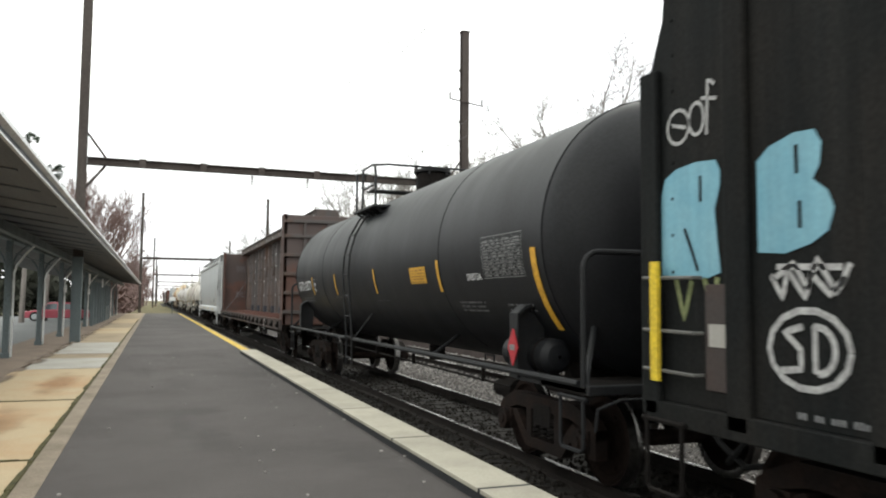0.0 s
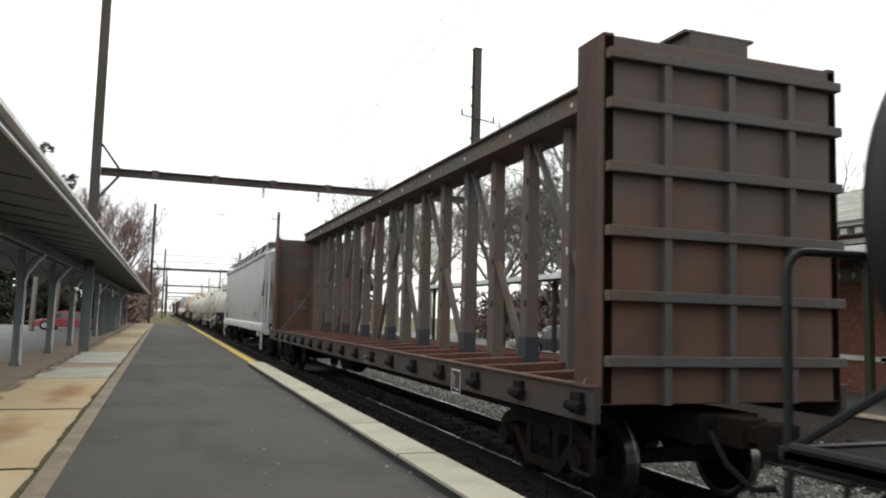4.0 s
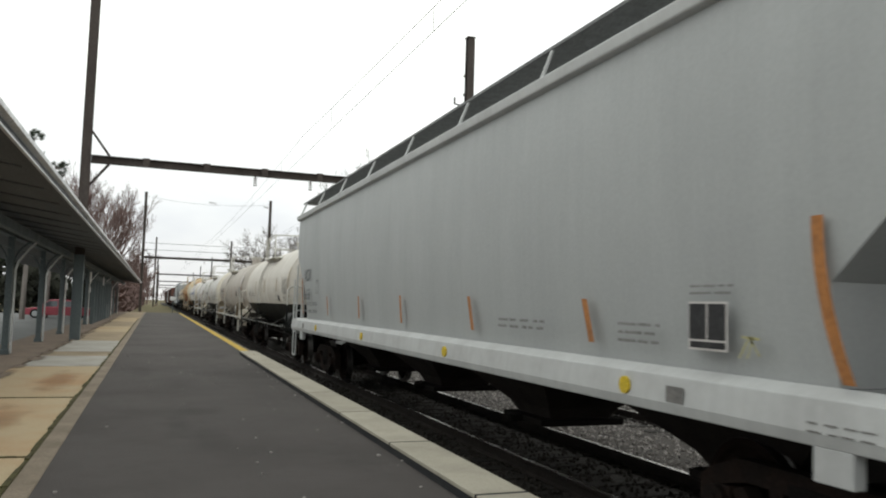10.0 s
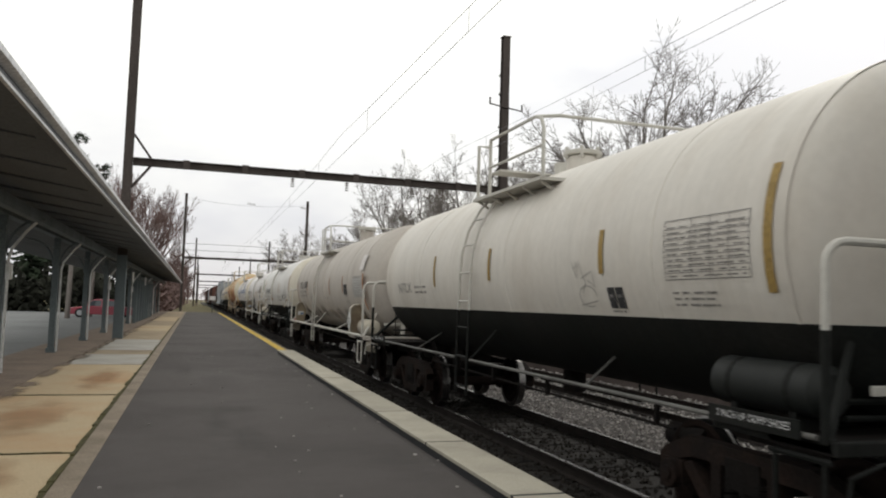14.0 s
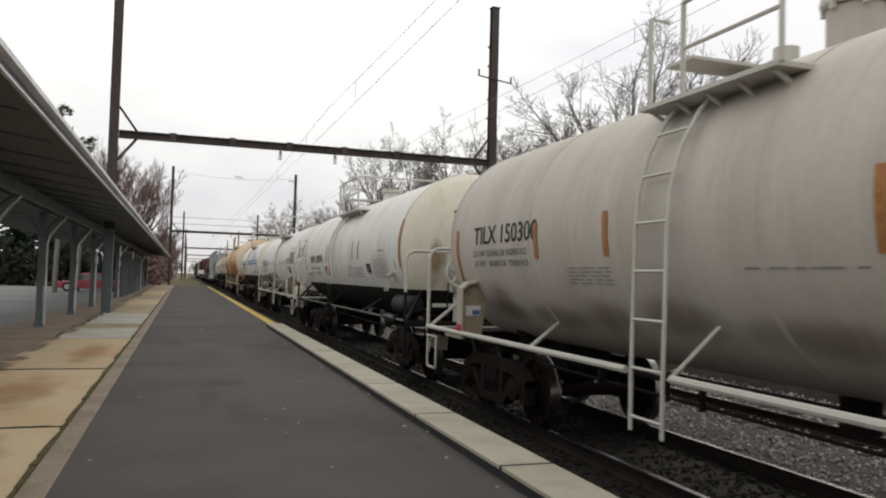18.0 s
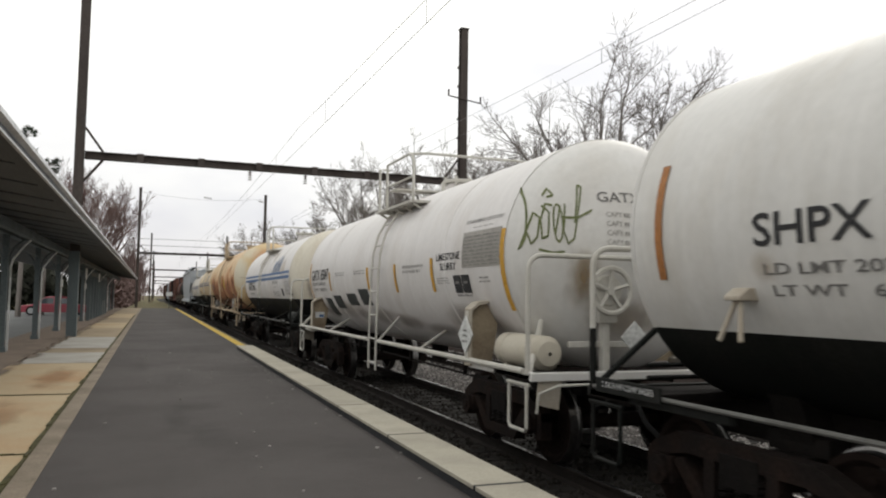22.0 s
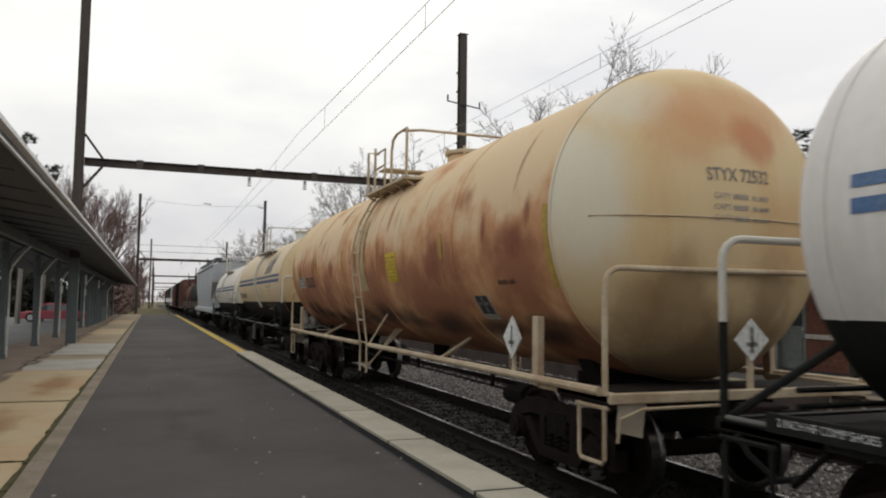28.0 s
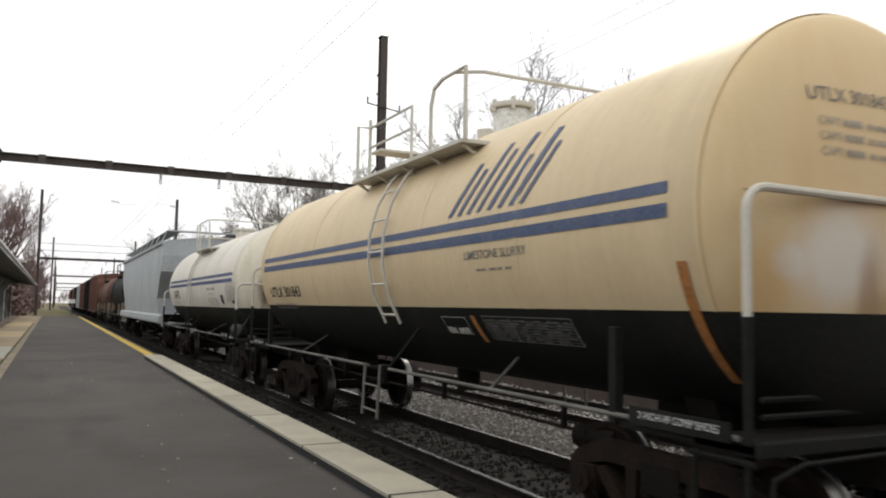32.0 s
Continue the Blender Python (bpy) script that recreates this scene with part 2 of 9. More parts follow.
def stain(name, colour, across="x", dense=0.9, up="Z", rag=0.45, weave=(2.2, 2.2, 0.8)):
    """A thin soft-edged stain: colour that fades out raggedly towards the edge of its patch."""
    m = bpy.data.materials.new(name)
    m.use_nodes = True
    n, l = m.node_tree.nodes, m.node_tree.links
    b = n["Principled BSDF"]
    b.inputs["Base Color"].default_value = (*colour, 1)
    b.inputs["Roughness"].default_value = 0.8
    tc = n.new("ShaderNodeTexCoord")
    sp = n.new("ShaderNodeSeparateXYZ")
    l.new(tc.outputs["Generated"], sp.inputs["Vector"])
    d = [link_value(n, l, "", link_value(n, l, "", sp.outputs["X" if across == "x" else "Y"], 0.5, "SUBTRACT"), 2.0, "POWER"), link_value(n, l, "", link_value(n, l, "", sp.outputs[up], 0.5, "SUBTRACT"), 2.0, "POWER")]
    no = n.new("ShaderNodeTexNoise")
    mp = n.new("ShaderNodeMapping")
    mp.inputs["Scale"].default_value = weave
    l.new(tc.outputs["Object"], mp.inputs["Vector"])
    l.new(mp.outputs["Vector"], no.inputs["Vector"])
    no.inputs["Scale"].default_value, no.inputs["Detail"].default_value = 2.6, 6.0
    r = link_value(n, l, "", link_value(n, l, "", d[0], d[1]), 0.5, "POWER")
    v = link_value(n, l, "", r, link_value(n, l, "", link_value(n, l, "", no.outputs["Fac"], 0.5, "SUBTRACT"), rag, "MULTIPLY"))
    rp = n.new("ShaderNodeMapRange")
    rp.interpolation_type = "SMOOTHSTEP"
    rp.inputs["From Min"].default_value, rp.inputs["From Max"].default_value = 0.06, 0.40
    rp.inputs["To Min"].default_value, rp.inputs["To Max"].default_value = dense, 0.0
    l.new(v, rp.inputs["Value"])
    rim = n.new("ShaderNodeMapRange")
    rim.inputs["From Min"].default_value, rim.inputs["From Max"].default_value = 0.40, 0.5
    rim.inputs["To Min"].default_value, rim.inputs["To Max"].default_value = 1.0, 0.0
    l.new(r, rim.inputs["Value"])
    l.new(link_value(n, l, "", rp.outputs["Result"], rim.outputs["Result"], "MULTIPLY"), b.inputs["Alpha"])
    return m


def glass(name, tint=(0.05, 0.06, 0.07)):
    m = bpy.data.materials.new(name)
    m.use_nodes = True
    b = m.node_tree.nodes["Principled BSDF"]
    b.inputs["Base Color"].default_value = (*tint, 1)
    b.inputs["Roughness"].default_value = 0.06
    b.inputs["Specular IOR Level"].default_value = 0.6
    return m


ASPHALT = surf("asphalt", (0.079, 0.070, 0.067), (0.053, 0.047, 0.045), 0.8, 0.35, rough=0.85, bump=0.5, fine=140, grain=0.28)
COPING = surf("coping_concrete", (0.415, 0.385, 0.315), (0.31, 0.285, 0.235), 0.7, 2.0, rough=0.9, bump=0.3, fine=90, grain=0.13, jitter=0.07)
KERB = surf("kerb_concrete", (0.26, 0.215, 0.165), (0.16, 0.13, 0.095), 0.8, 1.4, rough=0.9, bump=0.4, fine=60, grain=0.2)
SLAB_TAN = surf("tan_slab", (0.44, 0.35, 0.225), (0.41, 0.235, 0.115), 0.7, 0.45, rough=0.9, bump=0.3, fine=70, grain=0.14, edges=(0.46, 0.7), jitter=0.08)
SLAB_GREY = surf("grey_slab", (0.40, 0.385, 0.35), (0.30, 0.28, 0.24), 0.7, 1.0, rough=0.9, bump=0.3, fine=70, grain=0.14)
SLAB_DULL = surf("dull_slab", (0.33, 0.265, 0.18), (0.23, 0.18, 0.12), 0.8, 0.8, rough=0.9, bump=0.3, fine=60, grain=0.2, jitter=0.1)
EARTH = surf("brown_earth", (0.20, 0.155, 0.12), (0.13, 0.10, 0.078), 0.8, 1.2, rough=0.95, bump=0.6, fine=50, grain=0.35)
MOSS = surf("moss", (0.078, 0.072, 0.026), (0.035, 0.03, 0.016), 0.8, 6.0, rough=0.95, bump=0.8, fine=80, grain=0.4)
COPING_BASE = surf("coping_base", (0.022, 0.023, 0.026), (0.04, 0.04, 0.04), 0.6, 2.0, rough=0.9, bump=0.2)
FACE_BROWN = surf("brown_concrete", (0.085, 0.067, 0.062), (0.05, 0.04, 0.037), 0.8, 1.2, rough=0.9, bump=0.3)
YELLOW_LINE = surf("yellow_paint", (0.62, 0.42, 0.06), (0.40, 0.30, 0.10), 0.7, 3.0, rough=0.8, bump=0.2, fine=60)
BALLAST = surf("ballast_bed", (0.048, 0.041, 0.037), (0.024, 0.021, 0.019), 0.85, 1.3, rough=0.95, bump=1.0, fine=26, grain=0.55)
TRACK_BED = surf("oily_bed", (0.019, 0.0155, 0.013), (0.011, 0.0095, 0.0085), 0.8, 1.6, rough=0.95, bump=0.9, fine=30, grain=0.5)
STONE = surf("ballast_stone", (0.38, 0.355, 0.335), (0.05, 0.044, 0.04), 0.95, 9.0, rough=0.9, bump=0.2, fine=40, grain=0.25)
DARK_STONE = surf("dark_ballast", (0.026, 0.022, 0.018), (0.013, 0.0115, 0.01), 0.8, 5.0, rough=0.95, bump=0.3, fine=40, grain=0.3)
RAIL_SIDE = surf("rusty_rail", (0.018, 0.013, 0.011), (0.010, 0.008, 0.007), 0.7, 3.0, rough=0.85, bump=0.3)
RAIL_TOP = surf("polished_rail", (0.30, 0.29, 0.285), (0.16, 0.15, 0.14), 0.7, 3.0, rough=0.24, metal=0.95, bump=0.02, grain=0.08)
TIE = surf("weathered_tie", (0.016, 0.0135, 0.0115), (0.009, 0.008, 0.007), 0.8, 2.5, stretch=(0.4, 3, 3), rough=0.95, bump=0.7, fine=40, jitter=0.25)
LOT = surf("parking_asphalt", (0.17, 0.175, 0.175), (0.12, 0.125, 0.125), 0.8, 0.2, rough=0.9, bump=0.3, fine=50)
GRASS = surf("winter_grass", (0.13, 0.11, 0.05), (0.07, 0.065, 0.03), 0.9, 0.35, rough=1.0, bump=0.8, fine=12, grain=0.4)
GALV = surf("gantry_steel", (0.075, 0.062, 0.056), (0.045, 0.036, 0.032), 0.8, 1.5, stretch=(1, 1, 0.3), rough=0.75, metal=0.2, bump=0.25)
WIRE = surf("wire", (0.20, 0.20, 0.21), rough=0.6, metal=0.4, bump=0)
CERAMIC = surf("insulator_ceramic", (0.10, 0.07, 0.06), rough=0.3, bump=0)
ROOF_DARK = surf("canopy_boards", (0.125, 0.132, 0.137), (0.09, 0.096, 0.10), 0.6, 0.6, stretch=(2, 0.3, 1), rough=0.8, bump=0.2)
FASCIA = surf("fascia_paint", (0.16, 0.17, 0.18), (0.10, 0.105, 0.11), 0.7, 1.2, stretch=(1, 0.3, 1), rough=0.6, bump=0.1)
FLASHING = surf("pale_gutter", (0.62, 0.63, 0.64), (0.42, 0.43, 0.44), 0.6, 1.5, rough=0.45, bump=0.1)
POST_PAINT = surf("post_paint", (0.125, 0.15, 0.155), (0.08, 0.095, 0.10), 0.7, 2.0, stretch=(1, 1, 0.3), rough=0.6, bump=0.15)
PIPE_WHITE = surf("white_pipe", (0.62, 0.63, 0.62), (0.4, 0.4, 0.39), 0.6, 3.0, rough=0.5, bump=0.05)
SIGN_WHITE = surf("sign_white", (0.7, 0.7, 0.69), rough=0.5, bump=0, grain=0.05)
BARK = surf("bare_bark", (0.20, 0.18, 0.165), (0.12, 0.105, 0.095), 0.8, 2.0, stretch=(1, 1, 0.3), rough=0.95, bump=0.5)
BARK_RED = surf("reddish_twigs", (0.17, 0.115, 0.105), (0.11, 0.075, 0.07), 0.8, 0.6, rough=0.95, bump=0.3)
NEEDLES = surf("conifer_needles", (0.035, 0.05, 0.028), (0.02, 0.028, 0.018), 0.8, 1.5, rough=0.9, bump=0.4)
# evergreen leaf colour with the yellow of the low sun mixed in
OLIVE_LEAF = surf("yellow_green_leaves", (0.16, 0.15, 0.045), (0.06, 0.062, 0.025), 0.8, 1.2, rough=0.9, bump=0.3)
HEDGE = surf("dark_wood", (0.034, 0.036, 0.026), (0.018, 0.018, 0.014), 0.8, 0.7, rough=0.95, bump=0.5)
BRICK = surf("station_brick", (0.17, 0.075, 0.055), (0.11, 0.05, 0.04), 0.8, 4.0, rough=0.9, bump=0.4, fine=60)
BRICK_PIECE = surf("single_brick", (0.19, 0.085, 0.062), (0.12, 0.055, 0.042), 0.7, 6.0, rough=0.9, bump=0.3, jitter=0.25)
ROOF_GREY = surf("slate_roof", (0.30, 0.29, 0.275), (0.20, 0.19, 0.18), 0.8, 2.0, stretch=(1, 0.6, 3), rough=0.85, bump=0.4, fine=18, jitter=0.15)
BOARD = surf("name_board_paint", (0.12, 0.12, 0.115), (0.08, 0.08, 0.078), 0.6, 3.0, rough=0.6, bump=0.05)
TRIM = surf("cream_trim", (0.50, 0.48, 0.45), (0.34, 0.32, 0.3), 0.6, 2.0, rough=0.7, bump=0.1)
PANE = glass("dark_glass")
DOOR_GREEN = surf("door_paint", (0.17, 0.19, 0.18), (0.11, 0.125, 0.12), 0.7, 2.0, rough=0.6, bump=0.1)
TYRE = surf("rubber", (0.012, 0.012, 0.012), rough=0.85, bump=0.1, spec=0.15)
RED_PAINT = surf("red_car_paint", (0.30, 0.022, 0.045), (0.22, 0.018, 0.035), 0.4, 1.0, rough=0.3, bump=0, spec=0.5, coat=0.5, grain=0.04)
WHITE_PAINT = surf("white_car_paint", (0.7, 0.71, 0.72), (0.55, 0.56, 0.57), 0.4, 1.0, rough=0.3, bump=0, spec=0.5, coat=0.5, grain=0.04)
DARK_PAINT = surf("dark_car_paint", (0.03, 0.034, 0.04), (0.02, 0.022, 0.028), 0.4, 1.0, rough=0.3, bump=0, spec=0.5, coat=0.5, grain=0.04)
SILVER_PAINT = surf("silver_car_paint", (0.36, 0.37, 0.38), (0.28, 0.29, 0.3), 0.4, 1.0, rough=0.35, metal=0.5, bump=0, spec=0.5, grain=0.04)
LAMP_RED = surf("lamp_red", (0.35, 0.01, 0.01), rough=0.2, bump=0)
# rolling stock
STREAK = (0.9, 1.3, 0.55)
TANK_BLACK = surf("black_tank_paint", (0.008, 0.0085, 0.0105), (0.016, 0.016, 0.017), 0.7, 1.0, stretch=STREAK, rough=0.5, bump=0.02, spec=0.2, runs=0.06)
TANK_IVORY = surf("ivory_tank_paint", (0.60, 0.57, 0.52), (0.46, 0.41, 0.35), 0.5, 1.1, stretch=STREAK, rough=0.55, bump=0.012, grain=0.03, fine=12, edges=(0.47, 0.75), runs=0.045)
TANK_TAUPE = surf("taupe_tank_paint", (0.45, 0.415, 0.375), (0.34, 0.30, 0.255), 0.65, 0.8, stretch=STREAK, rough=0.6, bump=0.012, grain=0.03, fine=12, edges=(0.45, 0.75), runs=0.05)
TANK_WHITE = surf("white_tank_paint", (0.62, 0.61, 0.59), (0.46, 0.425, 0.37), 0.6, 0.9, stretch=STREAK, rough=0.5, bump=0.012, grain=0.03, fine=12, edges=(0.47, 0.75), runs=0.035)
TANK_WHITE_B = surf("bright_tank_paint", (0.66, 0.64, 0.63), (0.50, 0.455, 0.42), 0.6, 0.9, stretch=STREAK, rough=0.5, bump=0.012, grain=0.03, fine=12, edges=(0.48, 0.75), runs=0.035)
TANK_CREAM = surf("cream_tank_paint", (0.57, 0.455, 0.295), (0.46, 0.355, 0.225), 0.55, 1.1, stretch=STREAK, rough=0.5, bump=0.012, grain=0.03, fine=12, edges=(0.47, 0.75), runs=0.035)
HEAD_RUST = blotched("rust_stained_head", (0.58, 0.445, 0.265), (0.53, 0.36, 0.18), (
    (-1.45, 3.0, 0.40, 0.95, (0.60, 0.585, 0.50), 0.75), (-0.95, 3.85, 0.55, 0.35, (0.60, 0.575, 0.48), 0.6), (0.0, 3.75, 1.0, 0.42, (0.50, 0.26, 0.13), 0.6), (0.25, 3.5, 0.36, 0.3, (0.42, 0.15, 0.07), 0.65),
    (-0.5, 3.5, 0.5, 0.45, (0.48, 0.235, 0.11), 0.5), (0.7, 2.6, 0.7, 0.6, (0.50, 0.30, 0.14), 0.5), (0.0, 1.2, 1.6, 0.85, (0.16, 0.105, 0.06), 0.85), (-0.6, 1.95, 0.35, 0.6, (0.28, 0.185, 0.095), 0.65),
    (0.45, 1.95, 0.4, 0.55, (0.26, 0.17, 0.09), 0.6), (-0.95, 1.8, 0.3, 0.45, (0.24, 0.15, 0.08), 0.5)))
# the three pale blots are partly lens haze put into the paint
HEAD_YELLOW = blotched("stained_cream_head", (0.56, 0.44, 0.275), (0.52, 0.385, 0.215), (
    (-0.98, 2.2, 0.17, 0.15, (0.60, 0.58, 0.55), 0.9), (-0.55, 2.22, 0.52, 0.46, (0.62, 0.595, 0.55), 1.0), (0.15, 2.22, 0.3, 0.2, (0.58, 0.54, 0.47), 0.8), (-0.3, 1.95, 0.16, 0.5, (0.30, 0.205, 0.13), 0.7),
    (0.0, 1.85, 0.6, 0.25, (0.34, 0.235, 0.14), 0.6), (-1.15, 1.95, 0.25, 0.5, (0.47, 0.31, 0.14), 0.6)), warp=0.35)
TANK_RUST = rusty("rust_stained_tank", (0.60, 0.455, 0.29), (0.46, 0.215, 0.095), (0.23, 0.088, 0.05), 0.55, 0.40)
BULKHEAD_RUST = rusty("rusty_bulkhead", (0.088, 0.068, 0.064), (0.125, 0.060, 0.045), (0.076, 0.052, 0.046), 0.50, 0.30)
HEAD_CREAM = surf("pale_head_paint", (0.61, 0.57, 0.485), (0.45, 0.37, 0.26), 0.5, 1.2, stretch=(3, 1, 0.5), rough=0.6, bump=0.012, grain=0.03, fine=12, edges=(0.5, 0.78), runs=0.04)
LOWER_BLACK = surf("black_lower_paint", (0.010, 0.0115, 0.0105), (0.019, 0.018, 0.0165), 0.7, 1.2, stretch=STREAK, rough=0.65, bump=0.05, spec=0.14, runs=0.15)
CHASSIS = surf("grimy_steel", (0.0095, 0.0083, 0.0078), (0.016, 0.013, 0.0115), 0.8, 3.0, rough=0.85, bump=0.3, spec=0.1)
CHASSIS_GRATE = surf("walkway_grating", (0.16, 0.165, 0.165), (0.10, 0.10, 0.10), 0.6, 8.0, rough=0.7, bump=0.2)
CHASSIS_RUST = surf("rusty_castings", (0.0135, 0.0105, 0.0095), (0.026, 0.0165, 0.013), 0.8, 3.0, rough=0.9, bump=0.35, spec=0.1)
WHEEL_STEEL = surf("wheel_steel", (0.015, 0.0105, 0.009), (0.009, 0.007, 0.0065), 0.7, 4.0, rough=0.9, bump=0.2, spec=0.03)
WHEEL_TREAD = surf("worn_tread", (0.16, 0.155, 0.15), rough=0.28, metal=0.95, bump=0)
RAILING_PALE = surf("pale_railing", (0.50, 0.485, 0.445), (0.40, 0.375, 0.32), 0.5, 1.6, rough=0.6, bump=0.02, grain=0.06)
RAILING_GREY = surf("grey_railing", (0.13, 0.128, 0.12), (0.06, 0.058, 0.055), 0.7, 2.0, rough=0.6, bump=0.03, grain=0.1)
RAILING_RUST = surf("worn_railing", (0.47, 0.39, 0.28), (0.27, 0.17, 0.10), 0.7, 2.4, rough=0.7, bump=0.05, grain=0.1)
LADDER_PLATE = surf("faded_plate_paint", (0.47, 0.36, 0.20), (0.36, 0.23, 0.12), 0.7, 1.6, rough=0.7, bump=0.02, grain=0.06)
RESERVOIR_CREAM = surf("dull_cream_reservoir", (0.47, 0.435, 0.365), (0.38, 0.335, 0.26), 0.5, 1.2, rough=0.6, bump=0.01, grain=0.04)
RESERVOIR_DARK = surf("dull_black_reservoir", (0.011, 0.013, 0.012), (0.007, 0.008, 0.0075), 0.6, 2.0, rough=0.6, bump=0.03, grain=0.1)
BRACKET_CREAM = surf("dull_bracket_paint", (0.40, 0.36, 0.30), (0.30, 0.245, 0.185), 0.6, 1.6, rough=0.7, bump=0.03, grain=0.08)
# brown grime, with the shade behind the flange mixed into the web's colour
BRACKET_TAN = surf("grimy_bracket_web", (0.33, 0.27, 0.19), (0.13, 0.085, 0.055), 0.8, 1.6, rough=0.75, bump=0.04, grain=0.1)
RAILING_DARK = surf("dark_railing", (0.009, 0.0095, 0.011), (0.016, 0.0155, 0.016), 0.7, 6.0, rough=0.65, bump=0.1)
ORANGE = surf("orange_reflector", (0.36, 0.15, 0.045), (0.24, 0.11, 0.045), 0.7, 6.0, rough=0.6, bump=0)
OLIVE = surf("olive_reflector", (0.30, 0.20, 0.06), (0.22, 0.15, 0.055), 0.7, 6.0, rough=0.6, bump=0)
AMBER = surf("amber_reflector", (0.55, 0.30, 0.03), (0.38, 0.20, 0.03), 0.6, 6.0, rough=0.6, bump=0)
YELLOW = surf("yellow_panel_paint", (0.62, 0.45, 0.03), (0.45, 0.32, 0.04), 0.6, 6.0, rough=0.6, bump=0)
FADED_CHALK = surf("faded_yellow_chalk", (0.38, 0.35, 0.16), (0.36, 0.36, 0.28), 0.7, 8.0, rough=0.8, bump=0)
PALE_PATCH = surf("pale_patch_paint", (0.60, 0.575, 0.56), (0.52, 0.49, 0.47), 0.5, 1.2, rough=0.6, bump=0, grain=0.03)
PANEL_TAUPE = surf("taupe_panel", (0.33, 0.315, 0.29), (0.28, 0.265, 0.24), 0.6, 1.5, rough=0.7, bump=0, grain=0.05)
PANEL_GREY = surf("stencil_panel", (0.31, 0.30, 0.28), (0.25, 0.24, 0.225), 0.6, 1.5, rough=0.7, bump=0, grain=0.05)
INK = surf("black_lettering", (0.025, 0.025, 0.027), (0.06, 0.06, 0.06), 0.5, 8.0, rough=0.7, bump=0)
INK_SOFT = surf("faded_lettering", (0.16, 0.155, 0.15), (0.22, 0.21, 0.2), 0.6, 8.0, rough=0.7, bump=0)
RUST_INK = surf("browned_lettering", (0.085, 0.045, 0.035), (0.16, 0.08, 0.055), 0.6, 8.0, rough=0.7, bump=0)
INK_FAINT = surf("worn_lettering", (0.27, 0.26, 0.245), (0.36, 0.34, 0.32), 0.6, 8.0, rough=0.7, bump=0)
CHALK = surf("white_lettering", (0.60, 0.60, 0.60), (0.40, 0.40, 0.40), 0.6, 8.0, rough=0.7, bump=0)
CHALK_DIM = surf("dim_lettering", (0.16, 0.16, 0.165), (0.1, 0.1, 0.1), 0.6, 8.0, rough=0.7, bump=0)
BLUE = surf("blue_stripe", (0.075, 0.145, 0.29), (0.13, 0.18, 0.27), 0.6, 4.0, rough=0.55, bump=0)
NAVY = surf("navy_stripe", (0.055, 0.08, 0.16), (0.10, 0.115, 0.16), 0.6, 4.0, rough=0.55, bump=0)
CYAN = surf("light_blue_spray", (0.155, 0.335, 0.42), (0.22, 0.40, 0.47), 0.7, 2.2, rough=0.7, bump=0, grain=0.06, runs=0.1)
SPRAY_WHITE = surf("white_spray", (0.38, 0.375, 0.37), (0.22, 0.215, 0.215), 0.7, 8.0, rough=0.8, bump=0)
SPRAY_GREEN = surf("olive_spray", (0.13, 0.15, 0.065), (0.2, 0.215, 0.11), 0.7, 8.0, rough=0.8, bump=0)
VALVE_GREY = surf("cast_valve_grey", (0.40, 0.39, 0.37), (0.16, 0.15, 0.14), 0.7, 7.0, rough=0.7, bump=0.05, grain=0.15)
PATCH_BLACK = surf("black_roller_paint", (0.03, 0.034, 0.033), (0.06, 0.065, 0.062), 0.7, 4.0, rough=0.7, bump=0.05)
RED_SIGN = surf("red_placard", (0.40, 0.03, 0.04), rough=0.6, bump=0)
HOP_GREY = surf("hopper_grey", (0.375, 0.388, 0.39), (0.335, 0.346, 0.348), 0.5, 0.9, stretch=STREAK, rough=0.5, bump=0.05, grain=0.04, runs=0.03)
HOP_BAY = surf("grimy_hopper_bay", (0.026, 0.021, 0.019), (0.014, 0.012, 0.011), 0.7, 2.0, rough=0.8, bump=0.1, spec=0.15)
HOP_SILL = surf("hopper_sill", (0.50, 0.51, 0.51), (0.40, 0.40, 0.40), 0.6, 2.0, rough=0.5, bump=0.012, grain=0.03, fine=12, runs=0.04)
HOP_PALE = surf("pale_hopper", (0.36, 0.385, 0.41), (0.28, 0.29, 0.30), 0.6, 0.8, stretch=STREAK, rough=0.6, bump=0.05)
BEAM_GREY = surf("beam_paint", (0.086, 0.077, 0.075), (0.108, 0.066, 0.050), 0.8, 1.1, stretch=(1, 1, 0.3), rough=0.75, bump=0.06, grain=0.12, runs=0.15)
SILL_DARK = surf("grimy_sill_paint", (0.045, 0.037, 0.035), (0.068, 0.040, 0.032), 0.8, 1.3, stretch=(1, 0.5, 1), rough=0.8, bump=0.06, grain=0.12)
BEAM_BLUE = surf("dull_blue_paint", (0.024, 0.027, 0.036), (0.05, 0.042, 0.04), 0.7, 2.5, rough=0.75, bump=0.03)
BEAM_RED = surf("beam_red_paint", (0.084, 0.041, 0.031), (0.040, 0.031, 0.030), 0.9, 1.5, stretch=(1.3, 1.3, 0.35), rough=0.8, bump=0.06, grain=0.12)
DECK_RED = surf("deck_red_paint", (0.10, 0.043, 0.033), (0.07, 0.04, 0.032), 0.85, 1.5, rough=0.85, bump=0.3)
BOX_DARK = surf("dark_boxcar_paint", (0.0125, 0.0135, 0.0135), (0.024, 0.022, 0.02), 0.7, 1.3, stretch=STREAK, rough=0.75, bump=0.08, spec=0.06, runs=0.2)
SOIL = stain("washed_soil", (0.17, 0.125, 0.09), "x", 0.85, "Y")
DAMP = stain("damp_asphalt", (0.032, 0.031, 0.031), "x", 0.1, "Y")
SLAB_RUST = stain("slab_rust", (0.40, 0.215, 0.10), "x", 0.5, "Y", rag=0.5, weave=(0.9, 0.6, 1.0))
